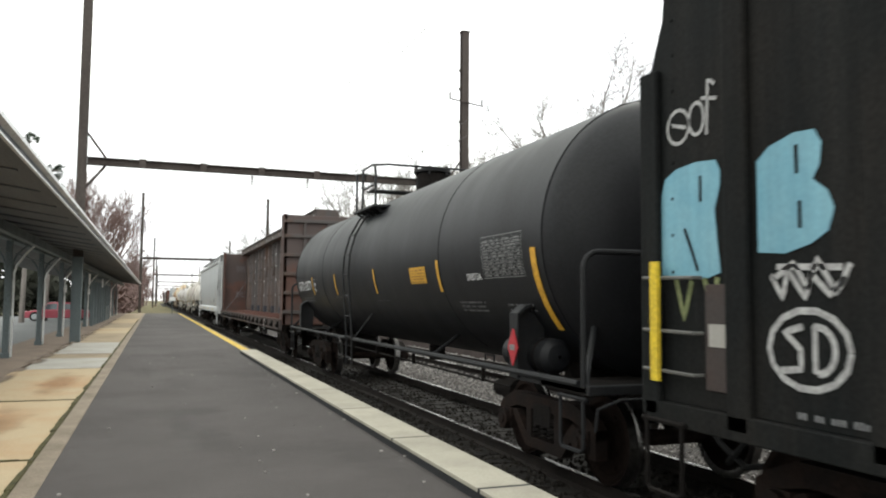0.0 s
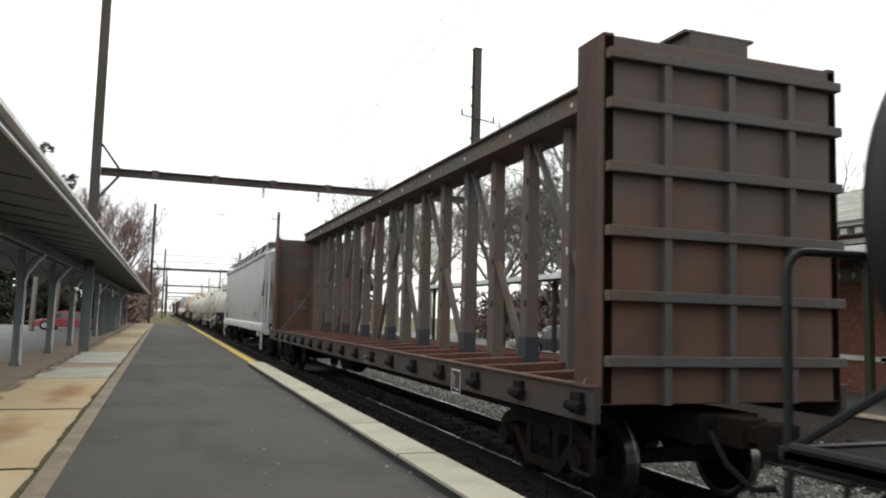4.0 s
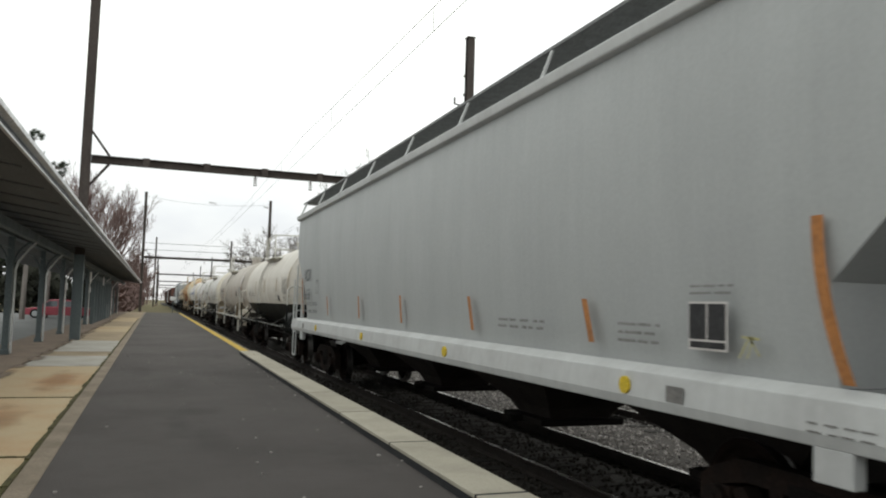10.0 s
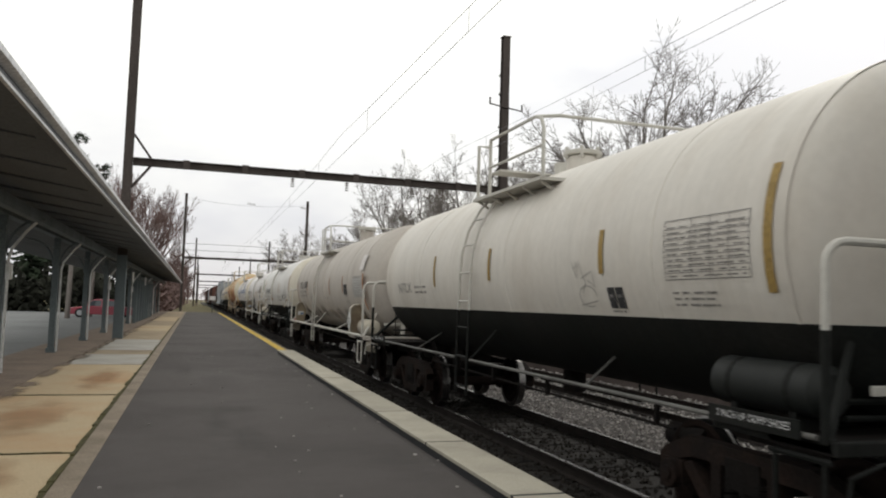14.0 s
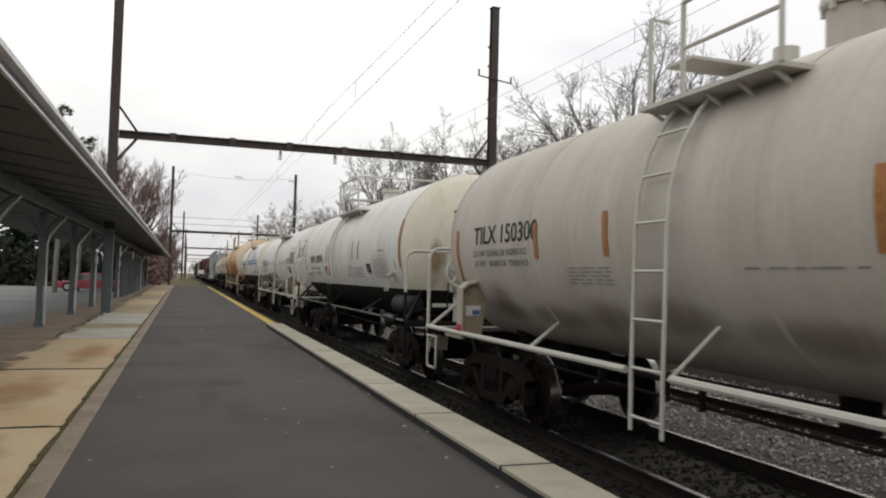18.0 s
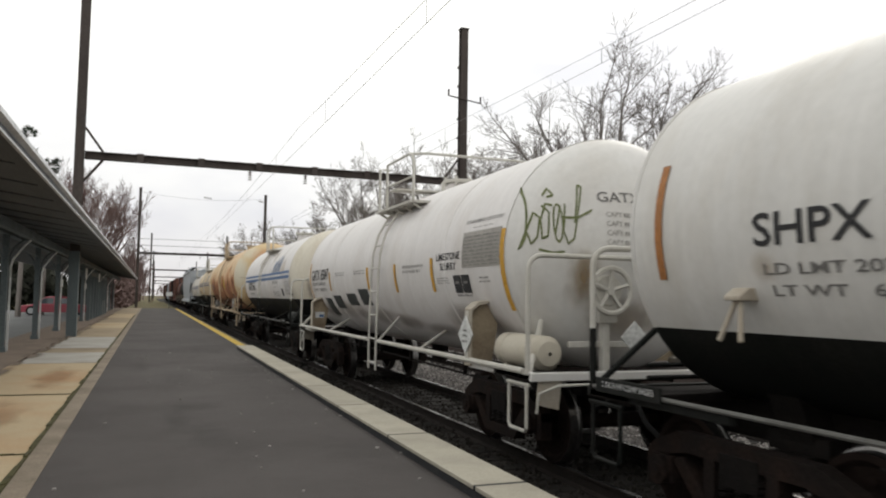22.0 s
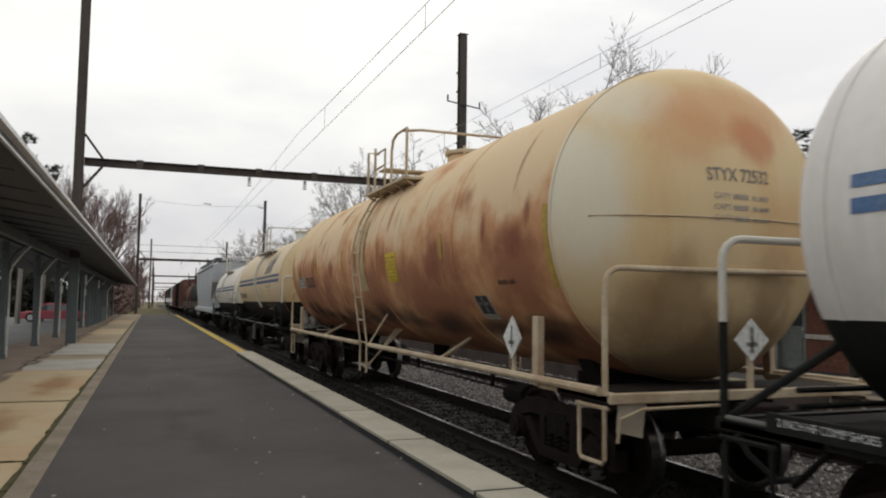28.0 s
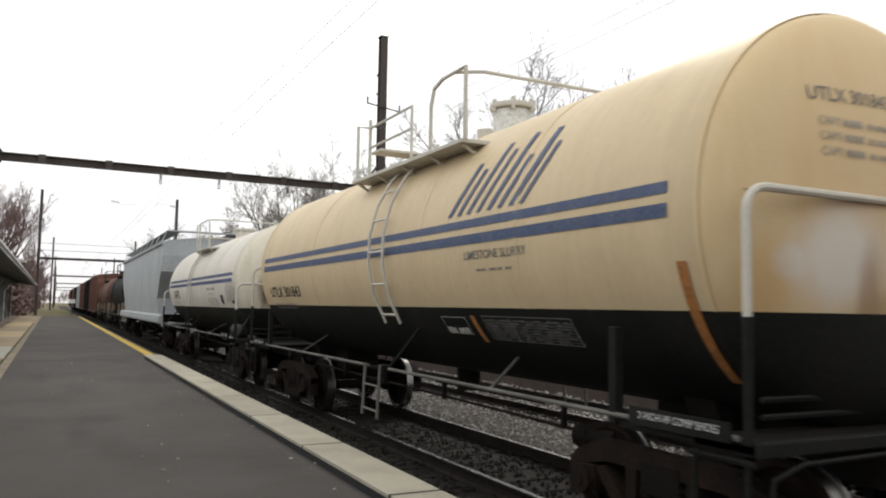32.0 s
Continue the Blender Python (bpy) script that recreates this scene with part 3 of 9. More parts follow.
STAIN_BROWN = stain("brown_stain", (0.10, 0.055, 0.032))
STAIN_TAN = stain("tan_stain", (0.27, 0.18, 0.085), dense=0.65)
STAIN_GRIME = stain("brown_wash", (0.26, 0.19, 0.12), dense=0.4)
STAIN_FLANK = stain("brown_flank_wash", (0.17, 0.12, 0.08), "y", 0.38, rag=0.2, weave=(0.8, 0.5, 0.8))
WASH_WARM = stain("warm_wash", (0.50, 0.38, 0.25), "y", 0.3, rag=0.25, weave=(1.0, 0.7, 0.5))
STAIN_RED = stain("red_rust_patch", (0.27, 0.085, 0.05), "y", 0.5, rag=0.6, weave=(1.6, 1.6, 1.1))
# grime colour that also darkens the belly where less light reaches
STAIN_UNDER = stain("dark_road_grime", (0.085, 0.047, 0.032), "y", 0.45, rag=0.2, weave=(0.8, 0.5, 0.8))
PALE_RUN = stain("pale_run", (0.56, 0.45, 0.30), "y", 0.4, rag=0.2)
STAIN_ORANGE = stain("orange_rust_patch", (0.40, 0.15, 0.06), "y", 0.5, rag=0.6, weave=(1.6, 1.6, 1.1))
CHALK_MID = surf("greyed_lettering", (0.22, 0.22, 0.22), (0.12, 0.12, 0.12), 0.6, 8.0, rough=0.7, bump=0)
BOX_BROWN = surf("brown_boxcar_paint", (0.12, 0.05, 0.036), (0.075, 0.036, 0.03), 0.7, 1.3, stretch=STREAK, rough=0.7, bump=0.12)


# ---- mesh helpers ----
class Shape:
    """Collects vertices and faces of one part."""

    def __init__(self):
        self.v, self.f = [], []

    def add(self, verts, faces):
        k = len(self.v)
        self.v += [tuple(p) for p in verts]
        self.f += [tuple(i + k for i in f) for f in faces]
        return self

    def box(self, x0, x1, y0, y1, z0, z1):
        p = [(x, y, z) for z in (z0, z1) for x, y in ((x0, y0), (x1, y0), (x1, y1), (x0, y1))]
        return self.add(p, [(3, 2, 1, 0), (4, 5, 6, 7), (0, 1, 5, 4), (1, 2, 6, 5), (2, 3, 7, 6), (3, 0, 4, 7)])

    def prism(self, outline, x0, x1, axis="x"):
        """A flat outline pushed through from x0 to x1 along an axis."""
        n = len(outline)
        def at(a, c, d):
            return (a, c, d) if axis == "x" else (c, a, d) if axis == "y" else (c, d, a)
        p = [at(x0, *q) for q in outline] + [at(x1, *q) for q in outline]
        f = [tuple(range(n - 1, -1, -1)), tuple(range(n, 2 * n))]
        f += [(i, (i + 1) % n, (i + 1) % n + n, i + n) for i in range(n)]
        return self.add(p, f)

    def tube(self, pts, r, n=6, r1=None, caps=True):
        """A round bar along a line of points."""
        pts = [Vector(p) for p in pts]
        rings, up = [], None
        for i, p in enumerate(pts):
            d = (pts[min(i + 1, len(pts) - 1)] - pts[max(i - 1, 0)]).normalized()
            if up is None:
                up = d.orthogonal().normalized()
            up = (up - d * up.dot(d)).normalized()
            side = d.cross(up)
            rr = r if r1 is None else r + (r1 - r) * i / (len(pts) - 1)
            rings.append([p + (up * math.cos(2 * math.pi * j / n) + side * math.sin(2 * math.pi * j / n)) * rr for j in range(n)])
        f = [(i * n + j, i * n + (j + 1) % n, (i + 1) * n + (j + 1) % n, (i + 1) * n + j) for i in range(len(pts) - 1) for j in range(n)]
        if caps:
            f += [tuple(range(n - 1, -1, -1)), tuple(range((len(pts) - 1) * n, len(pts) * n))]
        return self.add([q for ring in rings for q in ring], f)

    def lathe(self, prof, zc, a0=0.0, a1=360.0, n=48, x=0.0):
        """Turns a profile of (y, radius) about the line along y at height zc; angles from the platform side, upwards."""
        full = a1 - a0 >= 360
        m = n if full else n + 1
        p = []
        for y, r in prof:
            for j in range(m):
                a = radians(a0 + (a1 - a0) * j / n)
                p.append((x - r * math.cos(a), y, zc + r * math.sin(a)))
        f = []
        for i in range(len(prof) - 1):
            for j in range(n):
                k = (j + 1) % m
                f.append((i * m + j, i * m + k, (i + 1) * m + k, (i + 1) * m + j))
        return self.add(p, f)

    def drum(self, centre, axis, r, length, n=20, r1=None):
        c, a = Vector(centre), Vector(axis).normalized()
        return self.tube([c - a * length / 2, c + a * length / 2], r, n, r1)


def part(name, shape, material, parent=None, label="", smooth=False, bevel=0.0, at=None):
    me = bpy.data.meshes.new(name)
    me.from_pydata(shape.v, [], shape.f)
    me.materials.append(material)
    if smooth:
        me.polygons.foreach_set("use_smooth", [True] * len(me.polygons))
        me.set_sharp_from_angle(angle=radians(38))
    me.update()
    ob = new(name, me)
    ob.parent = parent
    if name in ("small_print", "board_writing"):
        ob["kind"] = "stuff"
    if at is not None:
        ob.matrix_basis = at
    if bevel:
        md = ob.modifiers.new("edge", "BEVEL")
        md.width, md.segments, md.limit_method, md.angle_limit = bevel, 2, "ANGLE", radians(40)
    if label:
        ob["label"] = label
    return ob


def thing(name, label, category, group="", kind="", at=None):
    ob = new(name)
    ob.empty_display_size = 0.3
    if at is not None:
        ob.matrix_basis = at
    return tagged(ob, label, category, group, kind)


def lettering(body, width, height, place, material, parent, cuts=1, name="lettering", bold=0.0):
    """Words in the built-in font, fitted into width x height; place(a, b) puts the point a along and b up onto its surface."""
    cu = bpy.data.curves.new("text", "FONT")
    cu.body, cu.resolution_u, cu.offset = body, 3, bold
    tmp = bpy.data.objects.new("text", cu)
    me = bpy.data.meshes.new_from_object(tmp)
    bpy.data.objects.remove(tmp)
    bpy.data.curves.remove(cu)
    bm = bmesh.new()
    bm.from_mesh(me)
    bpy.data.meshes.remove(me)
    xs, ys = [v.co.x for v in bm.verts], [v.co.y for v in bm.verts]
    x0, x1, y0, y1 = min(xs), max(xs), min(ys), max(ys)
    for i in range(1, cuts):
        bmesh.ops.bisect_plane(bm, geom=bm.verts[:] + bm.edges[:] + bm.faces[:], plane_co=(0, y0 + (y1 - y0) * i / cuts, 0), plane_no=(0, 1, 0))
    s = Shape()
    bm.verts.index_update()
    s.add([place((v.co.x - x0) / (x1 - x0) * width, (v.co.y - y0) / (y1 - y0) * height) for v in bm.verts], [[v.index for v in f.verts] for f in bm.faces])
    bm.free()
    return part(name, s, material, parent)


def sheet(s, width, height, place, nx=2, ny=4):
    """A patch of paint of width x height laid on a surface by place(a, b)."""
    p = [place(width * i / nx, height * j / ny) for j in range(ny + 1) for i in range(nx + 1)]
    w = nx + 1
    return s.add(p, [(j * w + i, j * w + i + 1, (j + 1) * w + i + 1, (j + 1) * w + i) for j in range(ny) for i in range(nx)])


RNG = random.Random(7)


def bars(s, width, height, rows, place, fill=0.55, words=(3, 6)):
    """Lines of small writing that cannot be read: short bars in rows."""
    for k in range(rows):
        b0, hb = height * (rows - 1 - k) / rows, height / rows * fill
        lw = max(hb * 0.6, 0.012)
        a = 0.0
        while a < width - 0.03:
            w = min(RNG.uniform(width / words[1] * 0.5, width / words[0]), width - a)
            c = 0.0
            while c + lw <= w:
                sheet(s, lw, hb * RNG.uniform(0.8, 1.0), lambda x, y, a=a + c, b0=b0: place(a + x, b0 + y), 1, 1)
                c += lw * 1.35
            a += w + width * RNG.uniform(0.02, 0.09)
    return s


# ---- ground, platform, tracks ----
RAIL_Z, TRACK, TRACK_2 = -0.36, 5.2, 9.3


def ground_works():
    s = Shape().add([(-900, -900, -0.75), (900, -900, -0.75), (900, 1500, -0.75), (-900, 1500, -0.75)], [(0, 1, 2, 3)])
    tagged(part("ground", s, GRASS), "dry winter grass and earth reaching the horizon", "ground", kind="structure")
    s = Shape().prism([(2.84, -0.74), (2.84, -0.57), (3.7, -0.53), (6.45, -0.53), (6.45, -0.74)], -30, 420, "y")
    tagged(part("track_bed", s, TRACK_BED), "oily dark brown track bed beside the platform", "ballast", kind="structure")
    s = Shape().prism([(6.45, -0.74), (6.45, -0.53), (7.25, -0.55), (7.8, -0.53), (10.8, -0.53), (11.3, -0.58), (11.3, -0.74)], -30, 420, "y")
    tagged(part("ballast_bed", s, BALLAST), "grey crushed-stone ballast bed under the second track", "ballast", kind="structure")
    # platform slab with asphalt top
    s = Shape().box(-0.80, 2.79, -14, 90, -0.72, 0.0)
    tagged(part("platform", s, ASPHALT), "worn dark grey asphalt station platform", "platform", kind="structure")
    s = Shape().box(-0.99, -0.80, -14, 90, -0.72, 0.012)
    tagged(part("kerb", s, KERB, bevel=0.012), "weathered concrete kerb between asphalt and slabs", "kerb", kind="structure")
    s = Shape()
    y = -14.0
    while y < 60:
        w = RNG.uniform(0.02, 0.06)
        L = RNG.uniform(0.25, 0.7)
        s.prism([(-0.995 - w, y), (-0.985, y), (-0.985, y + L), (-1.0 - w * RNG.uniform(0.3, 1), y + L)], 0.0, 0.016 + RNG.uniform(0, 0.012), "z")
        y += L + RNG.uniform(0, 0.05)
    tagged(part("moss_seam", s, MOSS), "dark moss growing in the joint beside the kerb", "moss", kind="stuff")
    for i in range(9):
        x, y, w, L = RNG.uniform(-0.6, 1.6), RNG.uniform(1.5, 26), RNG.uniform(0.5, 1.2), RNG.uniform(1.0, 4.0)
        tagged(part("damp_patch", sheet(Shape(), w, L, lambda a, b, x=x, y=y, i=i: (x + a, y + b, 0.003 + 0.0004 * i), 1, 1), DAMP), "faint dark damp patch on the asphalt", "stain", kind="structure")
    s = Shape()
    for i in range(90):
        x, y, r = RNG.uniform(-0.75, 2.3), 2.0 + 24 * RNG.random() ** 1.5, RNG.uniform(0.006, 0.016)
        if i % 3 == 0:
            x = RNG.uniform(2.15, 2.37)
        s.box(x - r, x + r, y - r * RNG.uniform(0.5, 1.6), y + r, 0.0, r * 0.9)
    tagged(part("grit", s, STONE), "scattered pale grit on the asphalt", "grit", kind="stuff")
    s = Shape().box(2.52, 2.76, 22.7, 90, 0.0, 0.004)
    tagged(part("edge_line", s, YELLOW_LINE), "faded yellow warning line painted along the platform edge", "line", kind="structure")
    s = Shape().box(2.79, 2.84, 22.7, 90, -0.72, 0.006)
    tagged(part("platform_edge", s, KERB, bevel=0.01), "stained concrete edge of the far platform", "edge", kind="structure")
    # earth beside slabs, parking lot
    s = Shape().box(-4.3, -2.7, -14, 94, -0.72, -0.03)
    tagged(part("verge", s, EARTH), "bare brown earth under the platform canopy", "earth", kind="structure")
    s = Shape().box(-60, -4.3, -20, 77.5, -0.72, -0.10)
    tagged(part("parking_lot", s, LOT), "pale grey asphalt parking lot", "parking lot", kind="structure")
    s = Shape().box(-9, 2.88, 90, 190, -0.74, -0.16)
    tagged(part("grass_verge", s, GRASS), "strip of dead brown grass past the platform end", "grass", kind="structure")
    s = Shape().box(11.3, 15.4, -25, 75, -0.72, -0.02)
    tagged(part("platform_opposite", s, ASPHALT), "dark asphalt platform across the tracks", "platform", kind="structure")
    s = Shape().box(11.25, 11.3, -25, 75, -0.73, -0.015)
    tagged(part("platform_face", s, FACE_BROWN), "mauve-brown concrete face of the opposite platform", "platform edge", kind="structure")
    s = Shape().box(11.2, 11.62, -25, 75, -0.012, 0.02)
    tagged(part("platform_nosing", s, KERB, bevel=0.008), "worn pale concrete nosing of the opposite platform", "platform edge", kind="structure")
    s = Shape().box(15.4, 60, -25, 75, -0.74, -0.08)
    tagged(part("forecourt", s, LOT), "grey asphalt forecourt behind the station house", "parking lot", kind="structure")


def coping_strip():
    """Raised pale concrete blocks along the near platform edge."""
    th = thing("platform_coping", "raised strip of pale concrete blocks along the platform edge", "coping", kind="structure")
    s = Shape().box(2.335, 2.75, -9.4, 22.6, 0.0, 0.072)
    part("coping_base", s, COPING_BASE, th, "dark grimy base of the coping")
    y = 22.6
    while y > -9:
        y0 = 21.3 if y > 22 else y - 2.265
        part("coping_block", Shape().box(2.327, 2.765, y0 + 0.024, y - 0.024, 0.07, 0.105), COPING, th, bevel=0.006)
        part("coping_joint", Shape().box(2.331, 2.761, y0 - 0.022, y0 + 0.022, 0.06, 0.1025), COPING_BASE, th, "dark dirt-filled joint")
        y = y0
    return th


def slab_walk():
    th = thing("slab_walk", "row of worn concrete paving slabs, tan and grey", "paving", kind="structure")
    y = -12.0
    k = 0
    spans = [(-12, -8.2), (-8.2, -4.4), (-4.4, -0.9), (-0.9, 2.5), (2.5, 5.5), (5.5, 8.15), (8.15, 12.8), (12.8, 18.4)]
    for a, b in spans:
        part("slab", Shape().box(-2.62 + RNG.uniform(-0.05, 0.05), -1.0, a + 0.012, b - 0.012, -0.2, 0.006 + RNG.uniform(-0.006, 0.004)), SLAB_TAN, th, bevel=0.008)
    part("slab", Shape().box(-2.55, -1.0, 18.45, 21.6, -0.2, 0.012), SLAB_GREY, th, "pale grey slab", bevel=0.008)
    part("slab", Shape().box(-2.5, -1.0, 23.4, 29.1, -0.2, 0.012), SLAB_GREY, th, "pale grey slab", bevel=0.008)
    for a, b, w in ((21.6, 23.4, SLAB_DULL), (29.1, 37, SLAB_DULL), (37, 44, SLAB_TAN), (44, 53, SLAB_DULL), (53, 64, SLAB_TAN), (64, 90, SLAB_DULL)):
        part("slab", Shape().box(-2.6, -1.0, a + 0.02, b - 0.02, -0.2, 0.0), w, th, bevel=0.008)
    s = Shape()
    for y0 in (5.5, 8.15, 12.8, 2.5):
        x = -2.6
        while x < -1.01:
            L = RNG.uniform(0.12, 0.3)
            d = RNG.uniform(-0.02, 0.02)
            s.box(x, min(x + L, -1.01), y0 + d - 0.012, y0 + d + 0.016, 0.0, 0.014)
            x += L
    part("joint_dirt", s, MOSS, th, "dark dirt in the slab joints")
    y = -4.0
    while y < 60:
        L, w = RNG.uniform(1.2, 3.4), RNG.uniform(0.3, 0.75)
        z = 0.0165 + RNG.uniform(0, 0.003)
        part("soil_wash", sheet(Shape(), w, L, lambda a, b, w=w, y=y, z=z: (-2.62 - w * 0.35 + a, y + b, z), 1, 1), SOIL, th, "brown soil washed over the slab edge")
        y += L * RNG.uniform(0.5, 0.9)
    for x, y, w, L in ((-2.5, 3.2, 1.2, 2.4), (-2.1, 5.8, 1.0, 2.4), (-2.55, 8.3, 1.4, 4.4), (-2.0, 12.6, 0.95, 5.4), (-2.5, 0.4, 1.1, 2.2)):
        part("rust_stain", sheet(Shape(), w, L, lambda a, b, x=x, y=y: (x + a, y + b, 0.0205), 1, 1), SLAB_RUST, th, "rusty stain on the slab")
    return th


def rail(x, name):
    prof = [(-0.07, 0), (0.07, 0), (0.07, 0.012), (0.012, 0.03), (0.012, 0.12), (0.037, 0.132), (0.037, 0.158), (-0.037, 0.158), (-0.037, 0.132), (-0.012, 0.12), (-0.012, 0.03), (-0.07, 0.012)]
    return Shape().prism([(x + a, RAIL_Z - 0.16 + b) for a, b in prof], -30, 420, "y"), Shape().box(x - 0.034, x + 0.034, -30, 420, RAIL_Z - 0.004, RAIL_Z)


def railway_track(xc, label, first, count):
    th = thing("railway_track", label, "track", kind="structure", group="railway tracks")
    for dx in (-0.753, 0.753):
        a, b = rail(xc + dx, "rail")
        r = part("rail", a, RAIL_SIDE, th)
        part("rail_head", b, RAIL_TOP, r, "polished running surface")
    me = None
    for i in range(count):
        at = pose(xc + RNG.uniform(-0.03, 0.03), first + 0.55 * i + RNG.uniform(-0.02, 0.02), RAIL_Z - 0.16, 0, 0, RNG.uniform(-1, 1))
        if me is None:
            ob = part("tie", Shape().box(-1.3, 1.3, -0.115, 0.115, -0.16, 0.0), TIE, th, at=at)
            me = ob.data
        else:
            ob = new("tie", me)
            ob.parent, ob.matrix_basis = th, at
    return th


def stones(name, label, material, x0, x1, y0, y1, z, count, size, seed):
    rs = np.random.RandomState(seed)
    base = np.array([(1, 0, 0), (-1, 0, 0), (0, 1, 0), (0, -1, 0), (0, 0, 1), (0, 0, -1)], float)
    tri = np.array([(0, 2, 4), (2, 1, 4), (1, 3, 4), (3, 0, 4), (2, 0, 5), (1, 2, 5), (3, 1, 5), (0, 3, 5)])
    v = np.empty((count, 6, 3))
    for i in range(count):
        r = size * rs.uniform(0.6, 1.35)
        a, c = rs.uniform(0, 6.28), rs.uniform(0, 6.28)
        p = base * rs.uniform(0.55, 1.15, (6, 1)) * r
        ca, sa, cc, sc = np.cos(a), np.sin(a), np.cos(c), np.sin(c)
        p = p @ np.array([[ca, -sa, 0], [sa, ca, 0], [0, 0, 1]]) @ np.array([[1, 0, 0], [0, cc, -sc], [0, sc, cc]])
        x = rs.uniform(x0, x1)
        d = y0 + (y1 - y0) * rs.uniform(0, 1) ** 1.6
        v[i] = p + (x, d, z + rs.uniform(-0.02, 0.03))
    f = (tri[None] + 6 * np.arange(count)[:, None, None]).reshape(-1, 3)
    me = bpy.data.meshes.new(name)
    me.from_pydata(v.reshape(-1, 3).tolist(), [], f.tolist())
    me.materials.append(material)
    tagged(new(name, me), label, "ballast", kind="stuff")


# ---- catenary gantries and wires ----
GANTRIES = ((29.8, -2.53, 12.0, 12.9), (98.0, -1.55, 13.04, 14.1), (163.0, -0.2, 14.2, 13.6), (229.0, 0.4, 14.8, 13.6), (295.0, 0.8, 15.2, 13.6), (361.0, 1.2, 15.6, 13.6))


def column(x, y, h):
    """An H-section steel mast."""
    w, d, q = 0.152, 0.152, 0.025
    line = [(-w, -d), (w, -d), (w, -d + q), (q, -d + q), (q, d - q), (w, d - q), (w, d), (-w, d), (-w, d - q), (-q, d - q), (-q, -d + q), (-w, -d + q)]
    return Shape().prism([(x + a, y + b) for a, b in line], -0.6, h, "z")


def gantry(y, xl, xr, top, near):
    th = thing("catenary_gantry", "dark steel portal gantry with two tall masts over the tracks", "gantry", group="catenary gantries")
    for x, sgn in ((xl, 1), (xr, -1)):
        mast = part("mast", column(x, y, top), GALV, th)
        if near and x < -2 and y < 40:
            part("mast_casing", Shape().box(x - 0.165, x + 0.165, y - 0.165, y + 0.165, -0.05, 2.96), POST_PAINT, mast, "green-grey painted casing", bevel=0.01)
        part("mast_cap", Shape().box(x - 0.19, x + 0.19, y - 0.19, y + 0.19, top, top + 0.03), GALV, mast)
        s = Shape().tube([(x + 0.16 * sgn, y, 7.36), (x + 0.76 * sgn, y, 6.53)], 0.055, 4)
        part("brace", s, GALV, mast)
        s = Shape().tube([(x + 0.16 * sgn, y, 5.44), (x + 0.76 * sgn, y, 6.23)], 0.055, 4)
        part("brace", s, GALV, mast)
        part("mast_foot", Shape().box(x - 0.35, x + 0.35, y - 0.35, y + 0.35, -0.74, -0.05), KERB, mast, "concrete footing", bevel=0.02)
    z0, z1 = 6.24, 6.51
    line = [(-0.13, z0), (0.13, z0), (0.13, z0 + 0.03), (0.02, z0 + 0.03), (0.02, z1 - 0.03), (0.13, z1 - 0.03), (0.13, z1), (-0.13, z1), (-0.13, z1 - 0.03), (-0.02, z1 - 0.03), (-0.02, z0 + 0.03), (-0.13, z0 + 0.03)]
    b = Shape().prism([(y + p, q) for p, q in line], xl + 0.17, xr - 0.17)
    beam = part("cross_beam", b, GALV, th)
    if near:
        for x in np.linspace(xl + 2.0, xr - 2.0, 6):
            part("splice_plate", Shape().box(x - 0.12, x + 0.12, y - 0.15, y - 0.132, z0 - 0.03, z1 + 0.03), GALV, beam)
        for x in (TRACK - 1.85, TRACK + 0.25, TRACK_2 + 0.1):
            s = Shape().tube([(x, y, z0), (x, y, z0 - 0.2)], 0.02, 6)
            for k in range(4):
                s.drum((x, y, z0 - 0.08 - 0.09 * k), (0, 0, 1), 0.075, 0.03, 10)
            part("insulator", s, CERAMIC, beam, "brown disc insulator string", smooth=True)
        s = Shape().tube([(xr - 0.75, y - 0.2, 9.95), (xr + 0.75, y - 0.2, 9.75)], 0.03, 5)
        for k in (-0.72, 0.72):
            s.tube([(xr + k, y - 0.2, 9.85 - k * 0.13), (xr + k, y - 0.2, 10.12 - k * 0.13)], 0.035, 6)
        part("cross_arm", s, GALV, th, "thin cross-arm with pin insulators")
        for k, z in enumerate((8.2, 9.0, 10.4, 11.2)):
            part("step_bracket", Shape().box(xr - 0.25, xr - 0.17, y - 0.05, y + 0.05, z, z + 0.08), GALV, th)
    return th


def wire_run(name, label, x, z_at, z_mid, contact, r):
    """A messenger wire that sags between the gantries, with a straight contact wire under it and droppers."""
    th = thing(name, label, "wire", group="overhead wires")
    ys = [g[0] for g in GANTRIES]
    spans = [(-30.0, ys[0])] + list(zip(ys[:-1], ys[1:]))
    for k, (a, b) in enumerate(spans):
        p = [(x, a + (b - a) * i / 12, z_at - (z_at - z_mid) * (1 - (2 * i / 12 - 1) ** 2)) for i in range(13)]
        part("messenger_wire", Shape().tube(p, r, 5), WIRE, th)
        part("contact_wire", Shape().tube([(x, a, contact), (x, b, contact)], r, 5), WIRE, th)
        if k < 3:
            for i in range(1, 12, 2):
                part("dropper", Shape().tube([p[i], (x, p[i][1], contact)], 0.007, 4), WIRE, th)
    return th


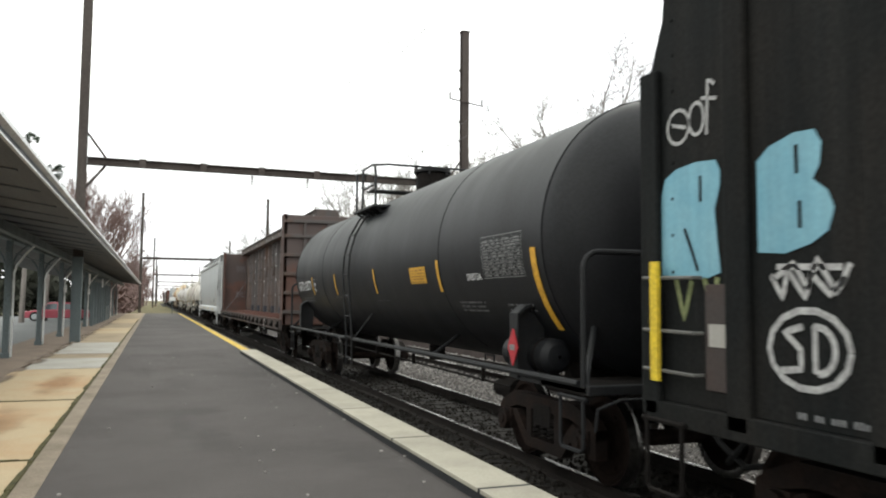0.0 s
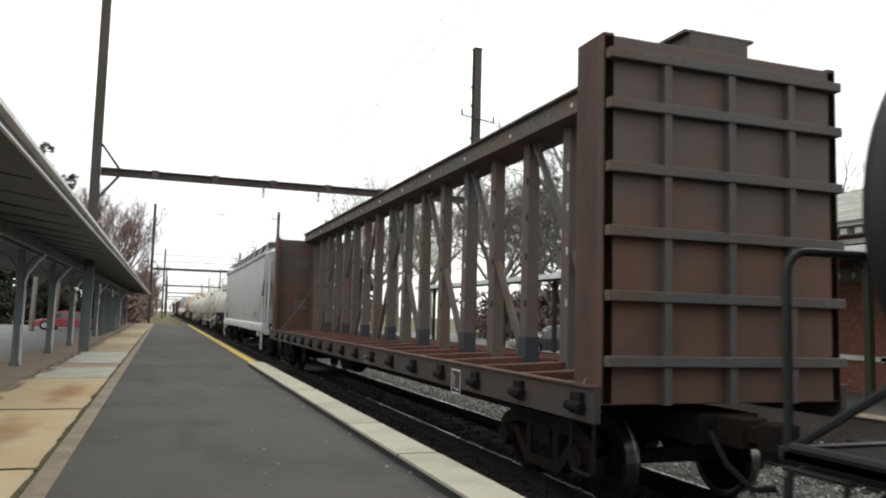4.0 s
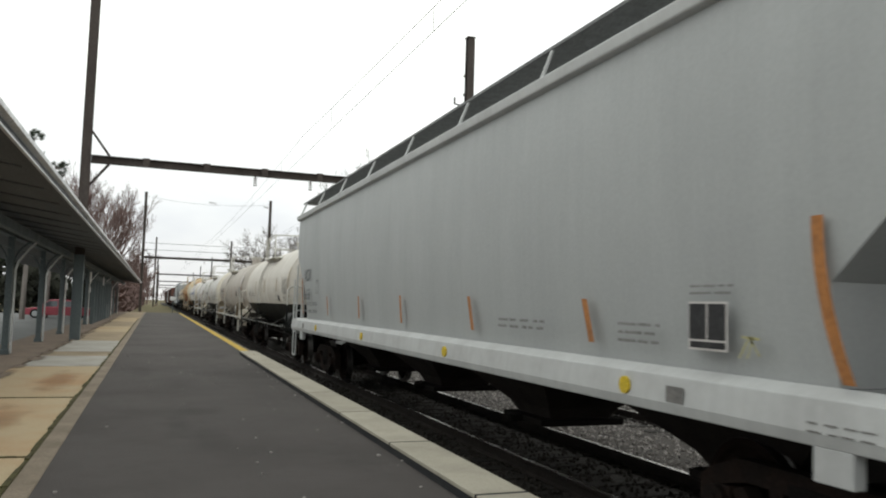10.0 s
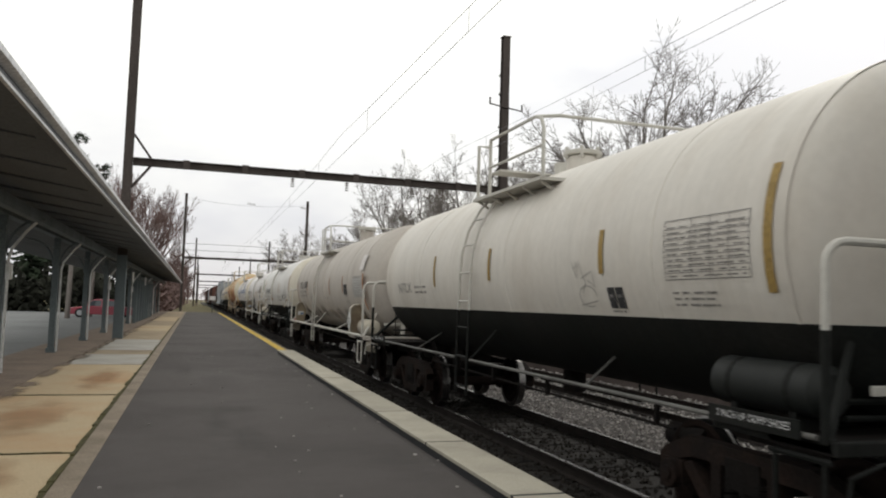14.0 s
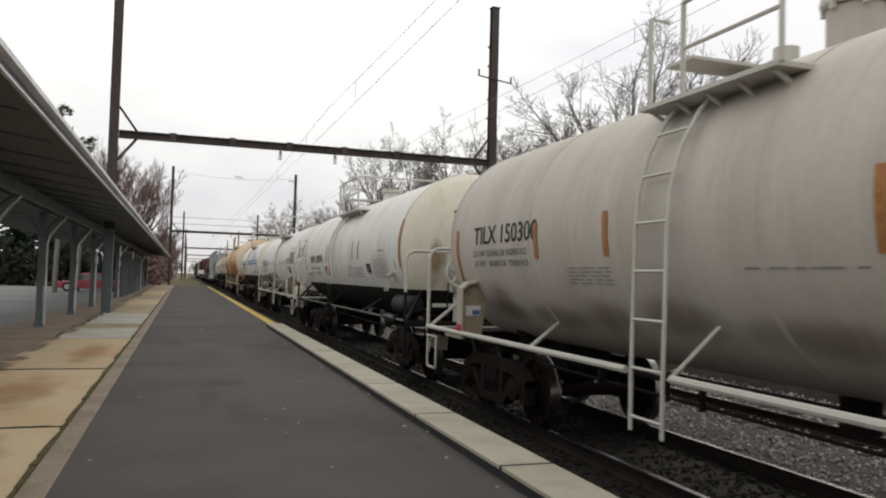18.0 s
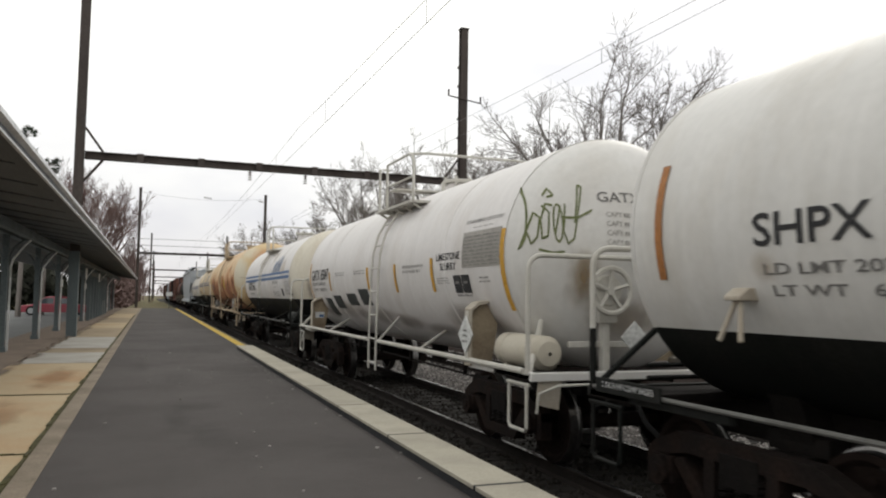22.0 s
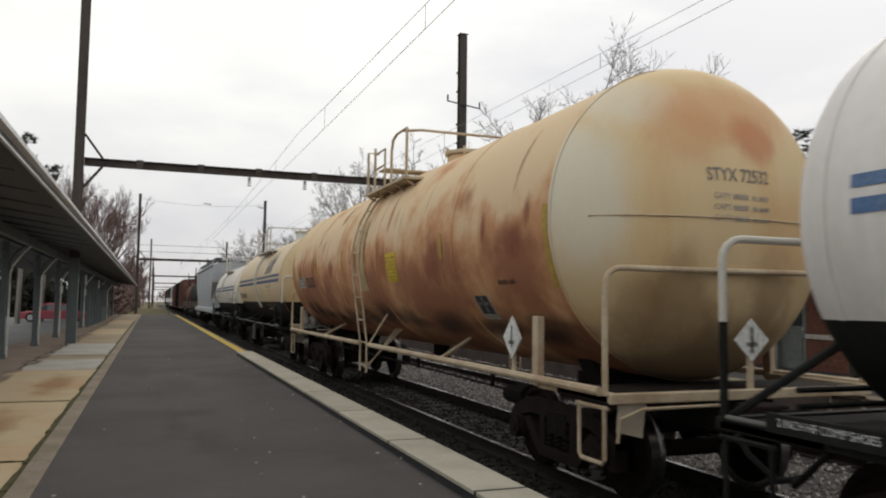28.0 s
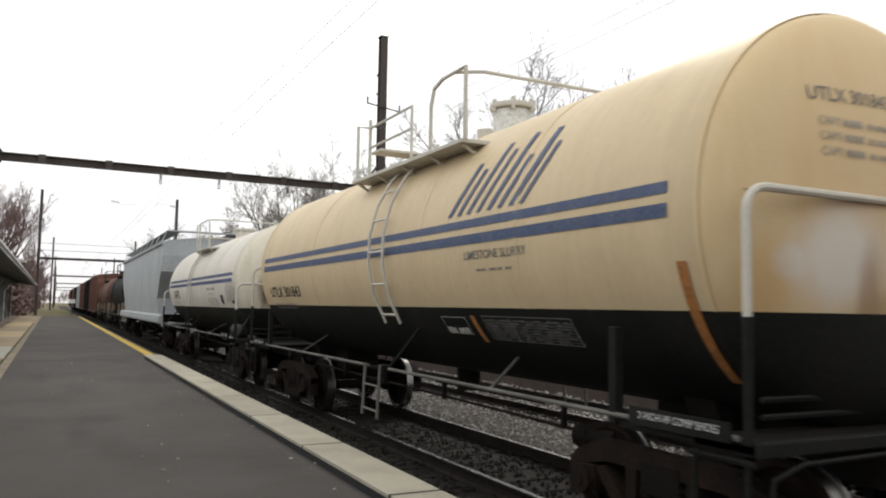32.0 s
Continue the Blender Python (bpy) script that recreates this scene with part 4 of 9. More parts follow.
def cross_lines():
    th = thing("utility_line", "thin utility cables crossing high above the tracks", "cable")
    for z, y in ((9.0, 112.0), (8.1, 112.0)):
        p = [(-60 + 12 * i, y, z + 0.6 * ((i - 6) / 6) ** 2) for i in range(13)]
        part("cable", Shape().tube(p, 0.03, 5), WIRE, th)
    p = [(-1.5 + 1.21 * i, 98.0, 13.64 - 0.55 * (1 - ((i - 6) / 6) ** 2)) for i in range(13)]
    part("cable", Shape().tube(p, 0.014, 5), WIRE, th)
    for x, z in ((5.7, 13.4), (12.25, 13.3)):
        s = Shape()
        for k in range(6):
            s.drum((x + 0.16 * k, 98.0, z - 0.02 * k), (1, 0, 0), 0.11, 0.07, 8)
        part("insulator_string", s, CERAMIC, th, "strain insulators on the cable")


# ---- canopy of the near platform ----
def platform_canopy():
    th = thing("platform_canopy", "long dark green station canopy on slender posts with a pale gutter edge", "canopy", kind="structure")
    y0, y1 = -6.0, 85.0
    roof = [(-1.40, 3.030), (-1.40, 3.110), (-3.5, 3.480), (-6.4, 3.180), (-6.4, 3.080), (-3.5, 3.360)]
    part("roof", Shape().prism(roof, y0, y1, "y"), ROOF_DARK, th, "dark boarded canopy roof")
    for k in range(45):
        y = y0 + 0.5 + k * 2.0
        r = Shape().prism([(-1.6, 3.045), (-1.6, 3.065), (-3.45, 3.355), (-3.45, 3.305)], y, y + 0.07, "y")
        part("rafter", r, ROOF_DARK, th)
    part("fascia", Shape().box(-1.40, -1.36, y0, y1, 3.005, 3.120), FASCIA, th, "grey painted fascia board")
    g = Shape().prism([(-1.358, 3.065), (-1.29, 3.085), (-1.29, 3.135), (-1.305, 3.135), (-1.305, 3.100), (-1.358, 3.080)], y0, y1, "y")
    part("gutter", g, FLASHING, th, "pale metal gutter lip")
    part("drip_edge", Shape().box(-1.378, -1.345, y0, y1, 2.985, 3.010), FLASHING, th, "pale drip edge")
    part("end_board", Shape().prism([(-1.42, 2.990), (-1.42, 3.120), (-3.5, 3.500), (-6.4, 3.180), (-6.4, 3.030), (-3.5, 3.280)], y1, y1 + 0.04, "y"), FASCIA, th)
    part("purlin", Shape().box(-3.0, -2.86, y0, y1, 2.86, 3.06), POST_PAINT, th, "long green beam under the roof")
    part("purlin", Shape().box(-3.62, -3.44, y0, y1, 2.98, 3.24), POST_PAINT, th, "long green beam under the roof")
    y, k = -1.8, 0
    while y < y1:
        p = part("post", Shape().box(-3.605, -3.455, y - 0.075, y + 0.075, -0.05, 3.2), POST_PAINT, th, bevel=0.012)
        part("post_base", Shape().box(-3.64, -3.42, y - 0.11, y + 0.11, -0.05, 0.10), POST_PAINT, p, bevel=0.015)
        arc = [(-3.45 + 0.62 * (1 - math.cos(a)), y, 2.25 + 0.68 * math.sin(a)) for a in np.linspace(0, math.pi / 2, 7)]
        part("curved_bracket", Shape().tube(arc, 0.026, 5), POST_PAINT, p)
        arc = [(-3.6 - 0.62 * (1 - math.cos(a)), y, 2.25 + 0.68 * math.sin(a)) for a in np.linspace(0, math.pi / 2, 7)]
        part("curved_bracket", Shape().tube(arc, 0.026, 5), POST_PAINT, p)
        if k % 2 == 0 or y < 32:
            pts = [(-3.39, y - 0.06, 0.0), (-3.39, y - 0.06, 2.15), (-3.34, y - 0.06, 2.35), (-3.1, y - 0.06, 2.7), (-2.95, y - 0.06, 2.86)]
            part("conduit", Shape().tube(pts, 0.03, 6), PIPE_WHITE, p, "white conduit pipe", smooth=True)
        if k in (3, 6, 8):
            part("post_box", Shape().box(-3.43, -3.33, y - 0.08, y + 0.08, 1.75, 2.05), SIGN_WHITE, p, "small white post sign", bevel=0.01)
        for a, b in ((2.2, 2.3), (2.92, 2.98)):
            part("tie_rod", Shape().tube([(-3.53, y, a + 0.5), (-3.53, min(y + 6.1, y1), a + 0.5)], 0.018, 5), POST_PAINT, p)
        y += 6.1
        k += 1
    for yy in (40.6, 50.7):
        part("hanging_sign", Shape().box(-2.95, -2.9, yy, yy + 0.6, 2.2, 2.7), SIGN_WHITE, th, "white hanging notice", bevel=0.008)


def platform_end_sign():
    th = thing("platform_sign", "small white notice on a post at the platform end", "sign", at=pose(1.9, 89.2, 0))
    part("signpost", Shape().tube([(0, 0, -0.02), (0, 0, 1.8)], 0.035, 8), POST_PAINT, th, smooth=True)
    part("sign_plate", Shape().box(-0.32, 0.32, -0.05, -0.035, 1.36, 1.78), SIGN_WHITE, th, "blank white plate", bevel=0.006)


def shelter():
    th = thing("waiting_shelter", "green-grey wooden waiting shelter under the canopy end", "shelter")
    for i in range(8):
        y = 47.9 + i * 2.39
        part("shelter_post", Shape().box(-3.36, -3.16, y - 0.1, y + 0.1, -0.03, 2.86), POST_PAINT, th, bevel=0.01)
    part("shelter_beam", Shape().box(-3.34, -3.18, 47.9, 64.8, 2.5, 2.75), POST_PAINT, th, bevel=0.01)
    for i in (5, 6):
        y = 47.9 + i * 2.39
        part("shelter_panel", Shape().box(-3.3, -3.22, y + 0.12, y + 2.27, -0.03, 1.0), POST_PAINT, th, bevel=0.01)
    part("shelter_end", Shape().box(-4.6, -3.36, 64.7, 64.78, -0.03, 2.9), POST_PAINT, th)


# ---- station house across the tracks ----
def sash_window(th, x, y, z, w, h):
    win = part("window", Shape().box(x + 0.06, x + 0.07, y - w / 2, y + w / 2, z, z + h), PANE, th, "dark sash window pane")
    s = Shape()
    s.box(x - 0.03, x + 0.09, y - w / 2 - 0.09, y - w / 2, z, z + h)
    s.box(x - 0.03, x + 0.09, y + w / 2, y + w / 2 + 0.09, z, z + h)
    s.box(x - 0.03, x + 0.09, y - w / 2 - 0.09, y + w / 2 + 0.09, z + h, z + h + 0.12)
    s.box(x + 0.0, x + 0.085, y - w / 2, y + w / 2, z + h / 2 - 0.03, z + h / 2 + 0.03)
    part("window_frame", s, TRIM, win, "pale painted frame", bevel=0.006)
    part("window_sill", Shape().box(x - 0.12, x + 0.1, y - w / 2 - 0.15, y + w / 2 + 0.15, z - 0.12, z), TRIM, win, bevel=0.008)
    part("sash_bar", Shape().box(x + 0.02, x + 0.075, y - 0.02, y + 0.02, z, z + h), TRIM, win)


def station_house():
    th = thing("station_house", "red brick station house with grey hipped roof and dentil cornice", "building")
    x0, x1, y0, y1, h = 15.5, 20.9, 2.90, 19.1, 3.72
    holes = [(18.09, 0.84), (12.77, 0.84), (7.95, 0.9)]
    door = (15.61, 1.02)
    w = Shape()
    # front wall built round its window openings
    ys = [y1]
    for yc, ww in sorted(holes + [door], reverse=True):
        ys += [yc + ww / 2, yc - ww / 2]
    ys += [y0]
    for i in range(0, len(ys), 2):
        w.box(x0, x0 + 0.3, ys[i + 1], ys[i], -0.1, h)
    for yc, ww in holes:
        w.box(x0, x0 + 0.3, yc - ww / 2, yc + ww / 2, -0.1, 0.85)
        w.box(x0, x0 + 0.3, yc - ww / 2, yc + ww / 2, 2.55, h)
    w.box(x0, x0 + 0.3, door[0] - door[1] / 2, door[0] + door[1] / 2, 2.55, h)
    w.box(x0 + 0.3, x1, y1 - 0.3, y1, -0.1, h)
    w.box(x0 + 0.3, x1, y0, y0 + 0.3, -0.1, h)
    w.box(x1 - 0.3, x1, y0 + 0.3, y1 - 0.3, -0.1, h)
    part("wall", w, BRICK, th, "dark red brick walls")
    for yc, ww in holes:
        sash_window(th, x0 + 0.06, yc, 0.85, ww, 1.7)
    part("window_blind", Shape().box(x0 + 0.16, x0 + 0.175, holes[1][0] - 0.4, holes[1][0] + 0.4, 0.87, 2.5), SIGN_WHITE, th, "pale drawn blind behind the glass")
    d0, d1 = door[0] - door[1] / 2, door[0] + door[1] / 2
    dr = part("door", Shape().box(x0 + 0.12, x0 + 0.17, d0 + 0.08, d1 - 0.08, -0.08, 2.0), DOOR_GREEN, th, "grey-green panelled door", bevel=0.008)
    s = Shape().box(x0 - 0.02, x0 + 0.2, d0, d0 + 0.08, -0.08, 2.55).box(x0 - 0.02, x0 + 0.2, d1 - 0.08, d1, -0.08, 2.55).box(x0 - 0.02, x0 + 0.2, d0 + 0.08, d1 - 0.08, 2.0, 2.08).box(x0 - 0.02, x0 + 0.2, d0 + 0.08, d1 - 0.08, 2.47, 2.55)
    part("door_frame", s, DOOR_GREEN, dr, bevel=0.006)
    part("transom_pane", Shape().box(x0 + 0.1, x0 + 0.11, d0 + 0.08, d1 - 0.08, 2.08, 2.47), PANE, dr, "glazed transom light")
    part("door_pane", Shape().box(x0 + 0.105, x0 + 0.119, d0 + 0.24, d1 - 0.24, 1.05, 1.85), PANE, dr, "glazed upper panel")
    part("door_panel", Shape().box(x0 + 0.1, x0 + 0.12, d0 + 0.24, d1 - 0.24, 0.2, 0.8), DOOR_GREEN, dr, bevel=0.008)
    part("door_knob", Shape().drum((x0 + 0.09, d0 + 0.17, 0.98), (1, 0, 0), 0.03, 0.06, 10), TRIM, dr)
    part("water_table", Shape().box(x0 - 0.06, x0 - 0.002, y0, 15.08, 0.74, 0.86).box(x0 - 0.06, x0 - 0.002, 16.14, y1, 0.74, 0.86), TRIM, th, "pale stone band under the windows", bevel=0.01)
    # bricks of the front wall, laid in stretcher courses
    zc, row, n, me = -0.06, 0, 0, None
    while zc < 2.6:
        y = 17.59 + (0.11 if row % 2 else 0)
        while y > 13.45:
            if not any(abs(y - 0.1 - yc) < ww / 2 + 0.22 for yc, ww in holes + [door]) and not 0.64 < zc < 0.92 and n < 290:
                if me is None:
                    ob = part("brick", Shape().box(-0.006, 0.006, -0.1, 0.1, -0.03, 0.03), BRICK_PIECE, th, at=pose(x0 - 0.006, y - 0.1, zc))
                    me = ob.data
                else:
                    ob = new("brick", me)
                    ob.parent, ob.matrix_basis = th, pose(x0 - 0.006, y - 0.1, zc)
                n += 1
            y -= 0.22
        zc += 0.1575
        row += 1
    # cornice, dentils, roof
    part("cornice", Shape().box(x0 - 0.55, x1 + 0.55, y0 - 0.55, y1 + 0.55, h + 0.16, h + 0.26), TRIM, th, "pale cornice board", bevel=0.015)
    part("cornice", Shape().box(x0 - 0.12, x1 + 0.12, y0 - 0.12, y1 + 0.12, h - 0.22, h - 0.10), TRIM, th, "pale cornice band", bevel=0.01)
    me = None
    y = y1 + 0.3
    while y > y0:
        if me is None:
            ob = part("dentil", Shape().box(-0.16, 0.16, -0.1, 0.1, -0.07, 0.07), TRIM, th, at=pose(x0 - 0.28, y, h + 0.05))
            me = ob.data
        else:
            ob = new("dentil", me)
            ob.parent, ob.matrix_basis = th, pose(x0 - 0.28, y, h + 0.05)
        y -= 0.42
    e, zt, zr = 0.62, h + 0.265, 5.38
    a, b, c, d = (x0 - e, y0 - e, zt), (x1 + e, y0 - e, zt), (x1 + e, y1 + e, zt), (x0 - e, y1 + e, zt)
    xm = (x0 + x1) / 2
    r0, r1 = (xm, y0 + 2.7, zr), (xm, y1 - 2.7, zr)
    s = Shape().add([a, b, c, d, r0, r1], [(0, 1, 4), (1, 2, 5, 4), (2, 3, 5), (3, 0, 4, 5), (3, 2, 1, 0)])
    part("roof", s, ROOF_GREY, th, "grey slate hipped roof")
    for k in range(11):
        f = (k + 0.5) / 11
        xa = x0 - e + (xm - x0 + e) * f
        za = zt + (zr - zt) * f
        ya, yb = y0 - e + 3.3 * f, y1 + e - 3.3 * f
        s = Shape().add([(xa - 0.16, ya, za - 0.045), (xa + 0.17, ya, za + 0.085), (xa + 0.17, yb, za + 0.085), (xa - 0.16, yb, za - 0.045),
                         (xa - 0.16, ya, za - 0.08), (xa - 0.16, yb, za - 0.08)], [(0, 1, 2, 3), (4, 0, 3, 5)])
        part("slate_course", s, ROOF_GREY, th)
    part("name_board", Shape().box(x0 - 0.1, x0 - 0.04, 12.81, 14.83, 2.6, 2.92), BOARD, th, "dark station name board with pale lettering", bevel=0.01)
    s = bars(Shape(), 1.75, 0.15, 1, lambda p, q: (x0 - 0.104, 14.69 - p, 2.68 + q), 1.0, (9, 14))
    part("board_writing", s, TRIM, th)
    part("notice", Shape().box(x0 - 0.06, x0 - 0.02, 16.48, 16.90, 1.52, 1.80), SIGN_WHITE, th, "small white notice")
    # plain dark box on the wall below the notice
    part("wall_lamp", Shape().box(x0 - 0.12, x0 - 0.02, 16.53, 16.85, 1.12, 1.5), CHASSIS, th, "dark wall box", bevel=0.02)
    # verandah over the platform
    c = thing("station_verandah", "dark platform verandah with pale edge running along the station house", "canopy")
    part("verandah_roof", Shape().prism([(13.3, 3.08), (13.3, 3.16), (15.4, 3.46), (15.4, 3.36)], 1.2, 41.5, "y"), ROOF_DARK, c)
    part("verandah_edge", Shape().box(13.24, 13.3, 1.2, 41.5, 3.01, 3.19), FLASHING, c, "pale metal edge")
    for y in [3.0 + 4.6 * i for i in range(9)]:
        p = part("verandah_post", Shape().box(13.75, 13.9, y - 0.075, y + 0.075, -0.05, 3.18), HEDGE, c, bevel=0.01)
        for sg in (-1, 1):
            s = Shape()
            arc = [(13.83, y + sg * (0.05 + 0.85 * (1 - math.cos(q))), 2.23 + 0.85 * math.sin(q)) for q in np.linspace(0, math.pi / 2, 7)]
            s.tube(arc, 0.03, 5)
            for i in range(1, 6):
                s.tube([(13.83, y + sg * 0.05, 2.23 + 0.15 * i), arc[i]], 0.015, 4)
            part("lattice_bracket", s, HEDGE, p)
    part("verandah_beam", Shape().box(13.76, 13.89, 1.2, 41.5, 2.98, 3.14), HEDGE, c)


# ---- road vehicles ----
def road_car(label, paint, at, suv=False):
    th = thing("parked_car", label, "car", group="parked cars", at=at)
    L, W = (4.5, 0.88) if not suv else (4.6, 0.92)
    H = 1.36 if not suv else 1.68
    zb = 0.78 if not suv else 0.98
    body = [(-L / 2, 0.34), (-L / 2 + 0.05, 0.66), (-L / 2 + 0.25, zb - 0.02), (-0.55 * L / 2, zb + 0.04), (0.45 * L / 2, zb + 0.03), (L / 2 - 0.25, zb - 0.10), (L / 2 - 0.02, 0.58), (L / 2, 0.34), (L / 2 - 0.2, 0.22), (-L / 2 + 0.15, 0.22)]
    s = Shape().prism([(a, b) for a, b in body], -W, W, "y")
    part("body", s, paint, th, bevel=0.06)
    roof = [(-0.66 * L / 2, zb), (-0.42 * L / 2, H - 0.04), (-0.1, H), (0.2 * L / 2, H - 0.03), (0.52 * L / 2, zb)]
    cab = Shape()
    n = len(roof)
    lo = [(a, -W + 0.05 - (0.0), b) for a, b in roof]
    def inset(b):
        return (W - 0.05) - (b - zb) * 0.28
    p = [(a, -inset(b), b) for a, b in roof] + [(a, inset(b), b) for a, b in roof]
    cab.add(p, [tuple(range(n - 1, -1, -1)), tuple(range(n, 2 * n))] + [(i, (i + 1) % n, (i + 1) % n + n, i + n) for i in range(n)])
    part("cabin", cab, paint, th, bevel=0.04)
    for sg in (-1, 1):
        for a0, a1 in ((-0.55, -0.06), (-0.02, 0.42)):
            lowz, topz = zb + 0.05, H - 0.13
            q = [(a0 * L / 2, lowz), (a1 * L / 2, lowz), (min(a1, 0.24) * L / 2, topz), (max(a0, -0.4) * L / 2, topz)]
            s = Shape().add([(a, sg * (inset(b) + 0.006), b) for a, b in q], [(0, 1, 2, 3)])
            part("side_window", s, PANE, th, "dark side glass")
    s = Shape().add([(0.50 * L / 2 + 0.02, -W + 0.18, zb + 0.04), (0.50 * L / 2 + 0.02, W - 0.18, zb + 0.04), (0.22 * L / 2, W - 0.3, H - 0.06), (0.22 * L / 2, -W + 0.3, H - 0.06)], [(0, 1, 2, 3)])
    part("windscreen", s, PANE, th, "dark glass windscreen")
    for x in (-0.61 * L / 2, 0.6 * L / 2):
        for sg in (-1, 1):
            wheel = part("wheel", Shape().drum((x, sg * (W - 0.09), 0.32), (0, 1, 0), 0.32, 0.22, 20), TYRE, th, "black tyre", smooth=True)
            part("rim", Shape().drum((x, sg * (W + 0.015), 0.32), (0, 1, 0), 0.2, 0.03, 14), SILVER_PAINT, wheel, "silver rim", smooth=True)
    for sg in (-1, 1):
        part("headlight", Shape().box(L / 2 - 0.06, L / 2 - 0.005, sg * 0.6 - 0.16, sg * 0.6 + 0.16, 0.56, 0.68), SIGN_WHITE, th, bevel=0.02)
        part("tail_light", Shape().box(-L / 2 + 0.0, -L / 2 + 0.06, sg * 0.66 - 0.14, sg * 0.66 + 0.14, 0.6, 0.74), LAMP_RED, th, bevel=0.02)
    return th


# ---- trees ----
def grow(rs, segs, p, d, length, r, depth, spread, up):
    """Adds a wandering limb with side shoots to segs: rows of start, end, radii and depth."""
    n = 4 if depth > 2 else 3 if depth > 0 else 2
    for i in range(n):
        wander = Vector((rs.uniform(-1, 1), rs.uniform(-1, 1), rs.uniform(-1, 1)))
        d = (d + wander * (0.2 if depth > 1 else 0.3) + Vector((0, 0, up * 0.3))).normalized()
        q = p + d * (length / n) * rs.uniform(0.85, 1.15)
        segs.append((p, q, r, r * 0.84, depth))
        p, r = q, r * 0.84
        if depth == 0 or (i == 0 and depth > 2):
            continue
        for k in range(2 if i == n - 1 or rs.random() < 0.22 else 1):
            side = d.cross(Vector((rs.uniform(-1, 1), rs.uniform(-1, 1), rs.uniform(-1, 1)))).normalized()
            nd = (d + side * spread * rs.uniform(0.7, 1.5) + Vector((0, 0, up * 0.25))).normalized()
            grow(rs, segs, p, nd, length * rs.uniform(0.42, 0.72) * (1.0 - 0.12 * i), r * rs.uniform(0.45, 0.68), depth - 1, spread, up)
    if depth:
        grow(rs, segs, p, d, length * rs.uniform(0.45, 0.6), r * 0.8, depth - 1, spread, up)


def branch_shape(segs, low=None):
    s = Shape()
    for a, b, r0, r1, depth in segs:
        s.tube([a, b], max(r0, 0.0095), 6 if r0 > 0.12 else 3, max(r1, 0.0075), caps=False)
    return s


def bare_tree(seed, h, depth=4, spread=0.95, up=0.2, material=None, label="tall bare leafless deciduous tree"):
    rs = random.Random(seed)
    th = thing("bare_tree", label, "tree", group="bare trees")
    segs = []
    trunk_h = h * rs.uniform(0.24, 0.32)
    lean = Vector((rs.uniform(-0.05, 0.05), rs.uniform(-0.05, 0.05), 1)).normalized()
    r = h * 0.019
    tr = Shape().tube([(0, 0, -0.7), (lean * trunk_h * 0.5)[:], (lean * trunk_h)[:]], r * 1.25, 8, r)
    part("trunk", tr, material or BARK, th, smooth=True)
    for k in range(7):
        a = k * 0.8976 * 2 + rs.uniform(-0.4, 0.4)
        d = (Vector((math.cos(a), math.sin(a), 0)) * (0.15 if k == 0 else rs.uniform(0.55, 1.25)) + Vector((0, 0, 1.0))).normalized()
        grow(rs, segs, lean * trunk_h * (1.0 - 0.1 * (k % 3)), d, h * rs.uniform(0.30, 0.35), r * rs.uniform(0.5, 0.7), depth, spread, up)
    part("branchwork", branch_shape([q for q in segs if q[4] >= depth - 2]), material or BARK, th)
    part("crown", branch_shape([q for q in segs if q[4] < depth - 2]), material or BARK, th)
    top = sorted(q[1].z for q in segs)[int(len(segs) * 0.985)]
    return th, top


def conifer(seed, h, at):
    rs = random.Random(seed)
    th = thing("conifer", "dark green conifer with ragged drooping boughs", "tree", group="conifers", at=at)
    part("trunk", Shape().tube([(0, 0, -0.7), (0, 0, h)], h * 0.018, 6, 0.03), BARK, th)
    s = Shape()
    z = h * 0.15
    while z < h:
        f = 1 - (z - h * 0.15) / (h * 0.85)
        for k in range(7):
            a = rs.uniform(0, 6.283)
            L = h * 0.2 * f * rs.uniform(0.6, 1.15) + 0.3
            c, sn = math.cos(a), math.sin(a)
            for j in range(9):
                q = (j + 1) / 9 * L
                w = 0.16 + 0.34 * (1 - j / 9) * rs.uniform(0.6, 1.2)
                px, py, pz = c * q, sn * q, z - 0.25 * q * rs.uniform(0.6, 1.2)
                s.add([(px - sn * w, py + c * w, pz - w * 0.6), (px + c * w, py + sn * w, pz - 0.05), (px + sn * w, py - c * w, pz - w * 0.6), (px, py, pz + 0.16)],
                      [(0, 1, 3), (1, 2, 3), (2, 0, 3)])
        z += h * 0.035
    part("crown", s, NEEDLES, th)
    return th


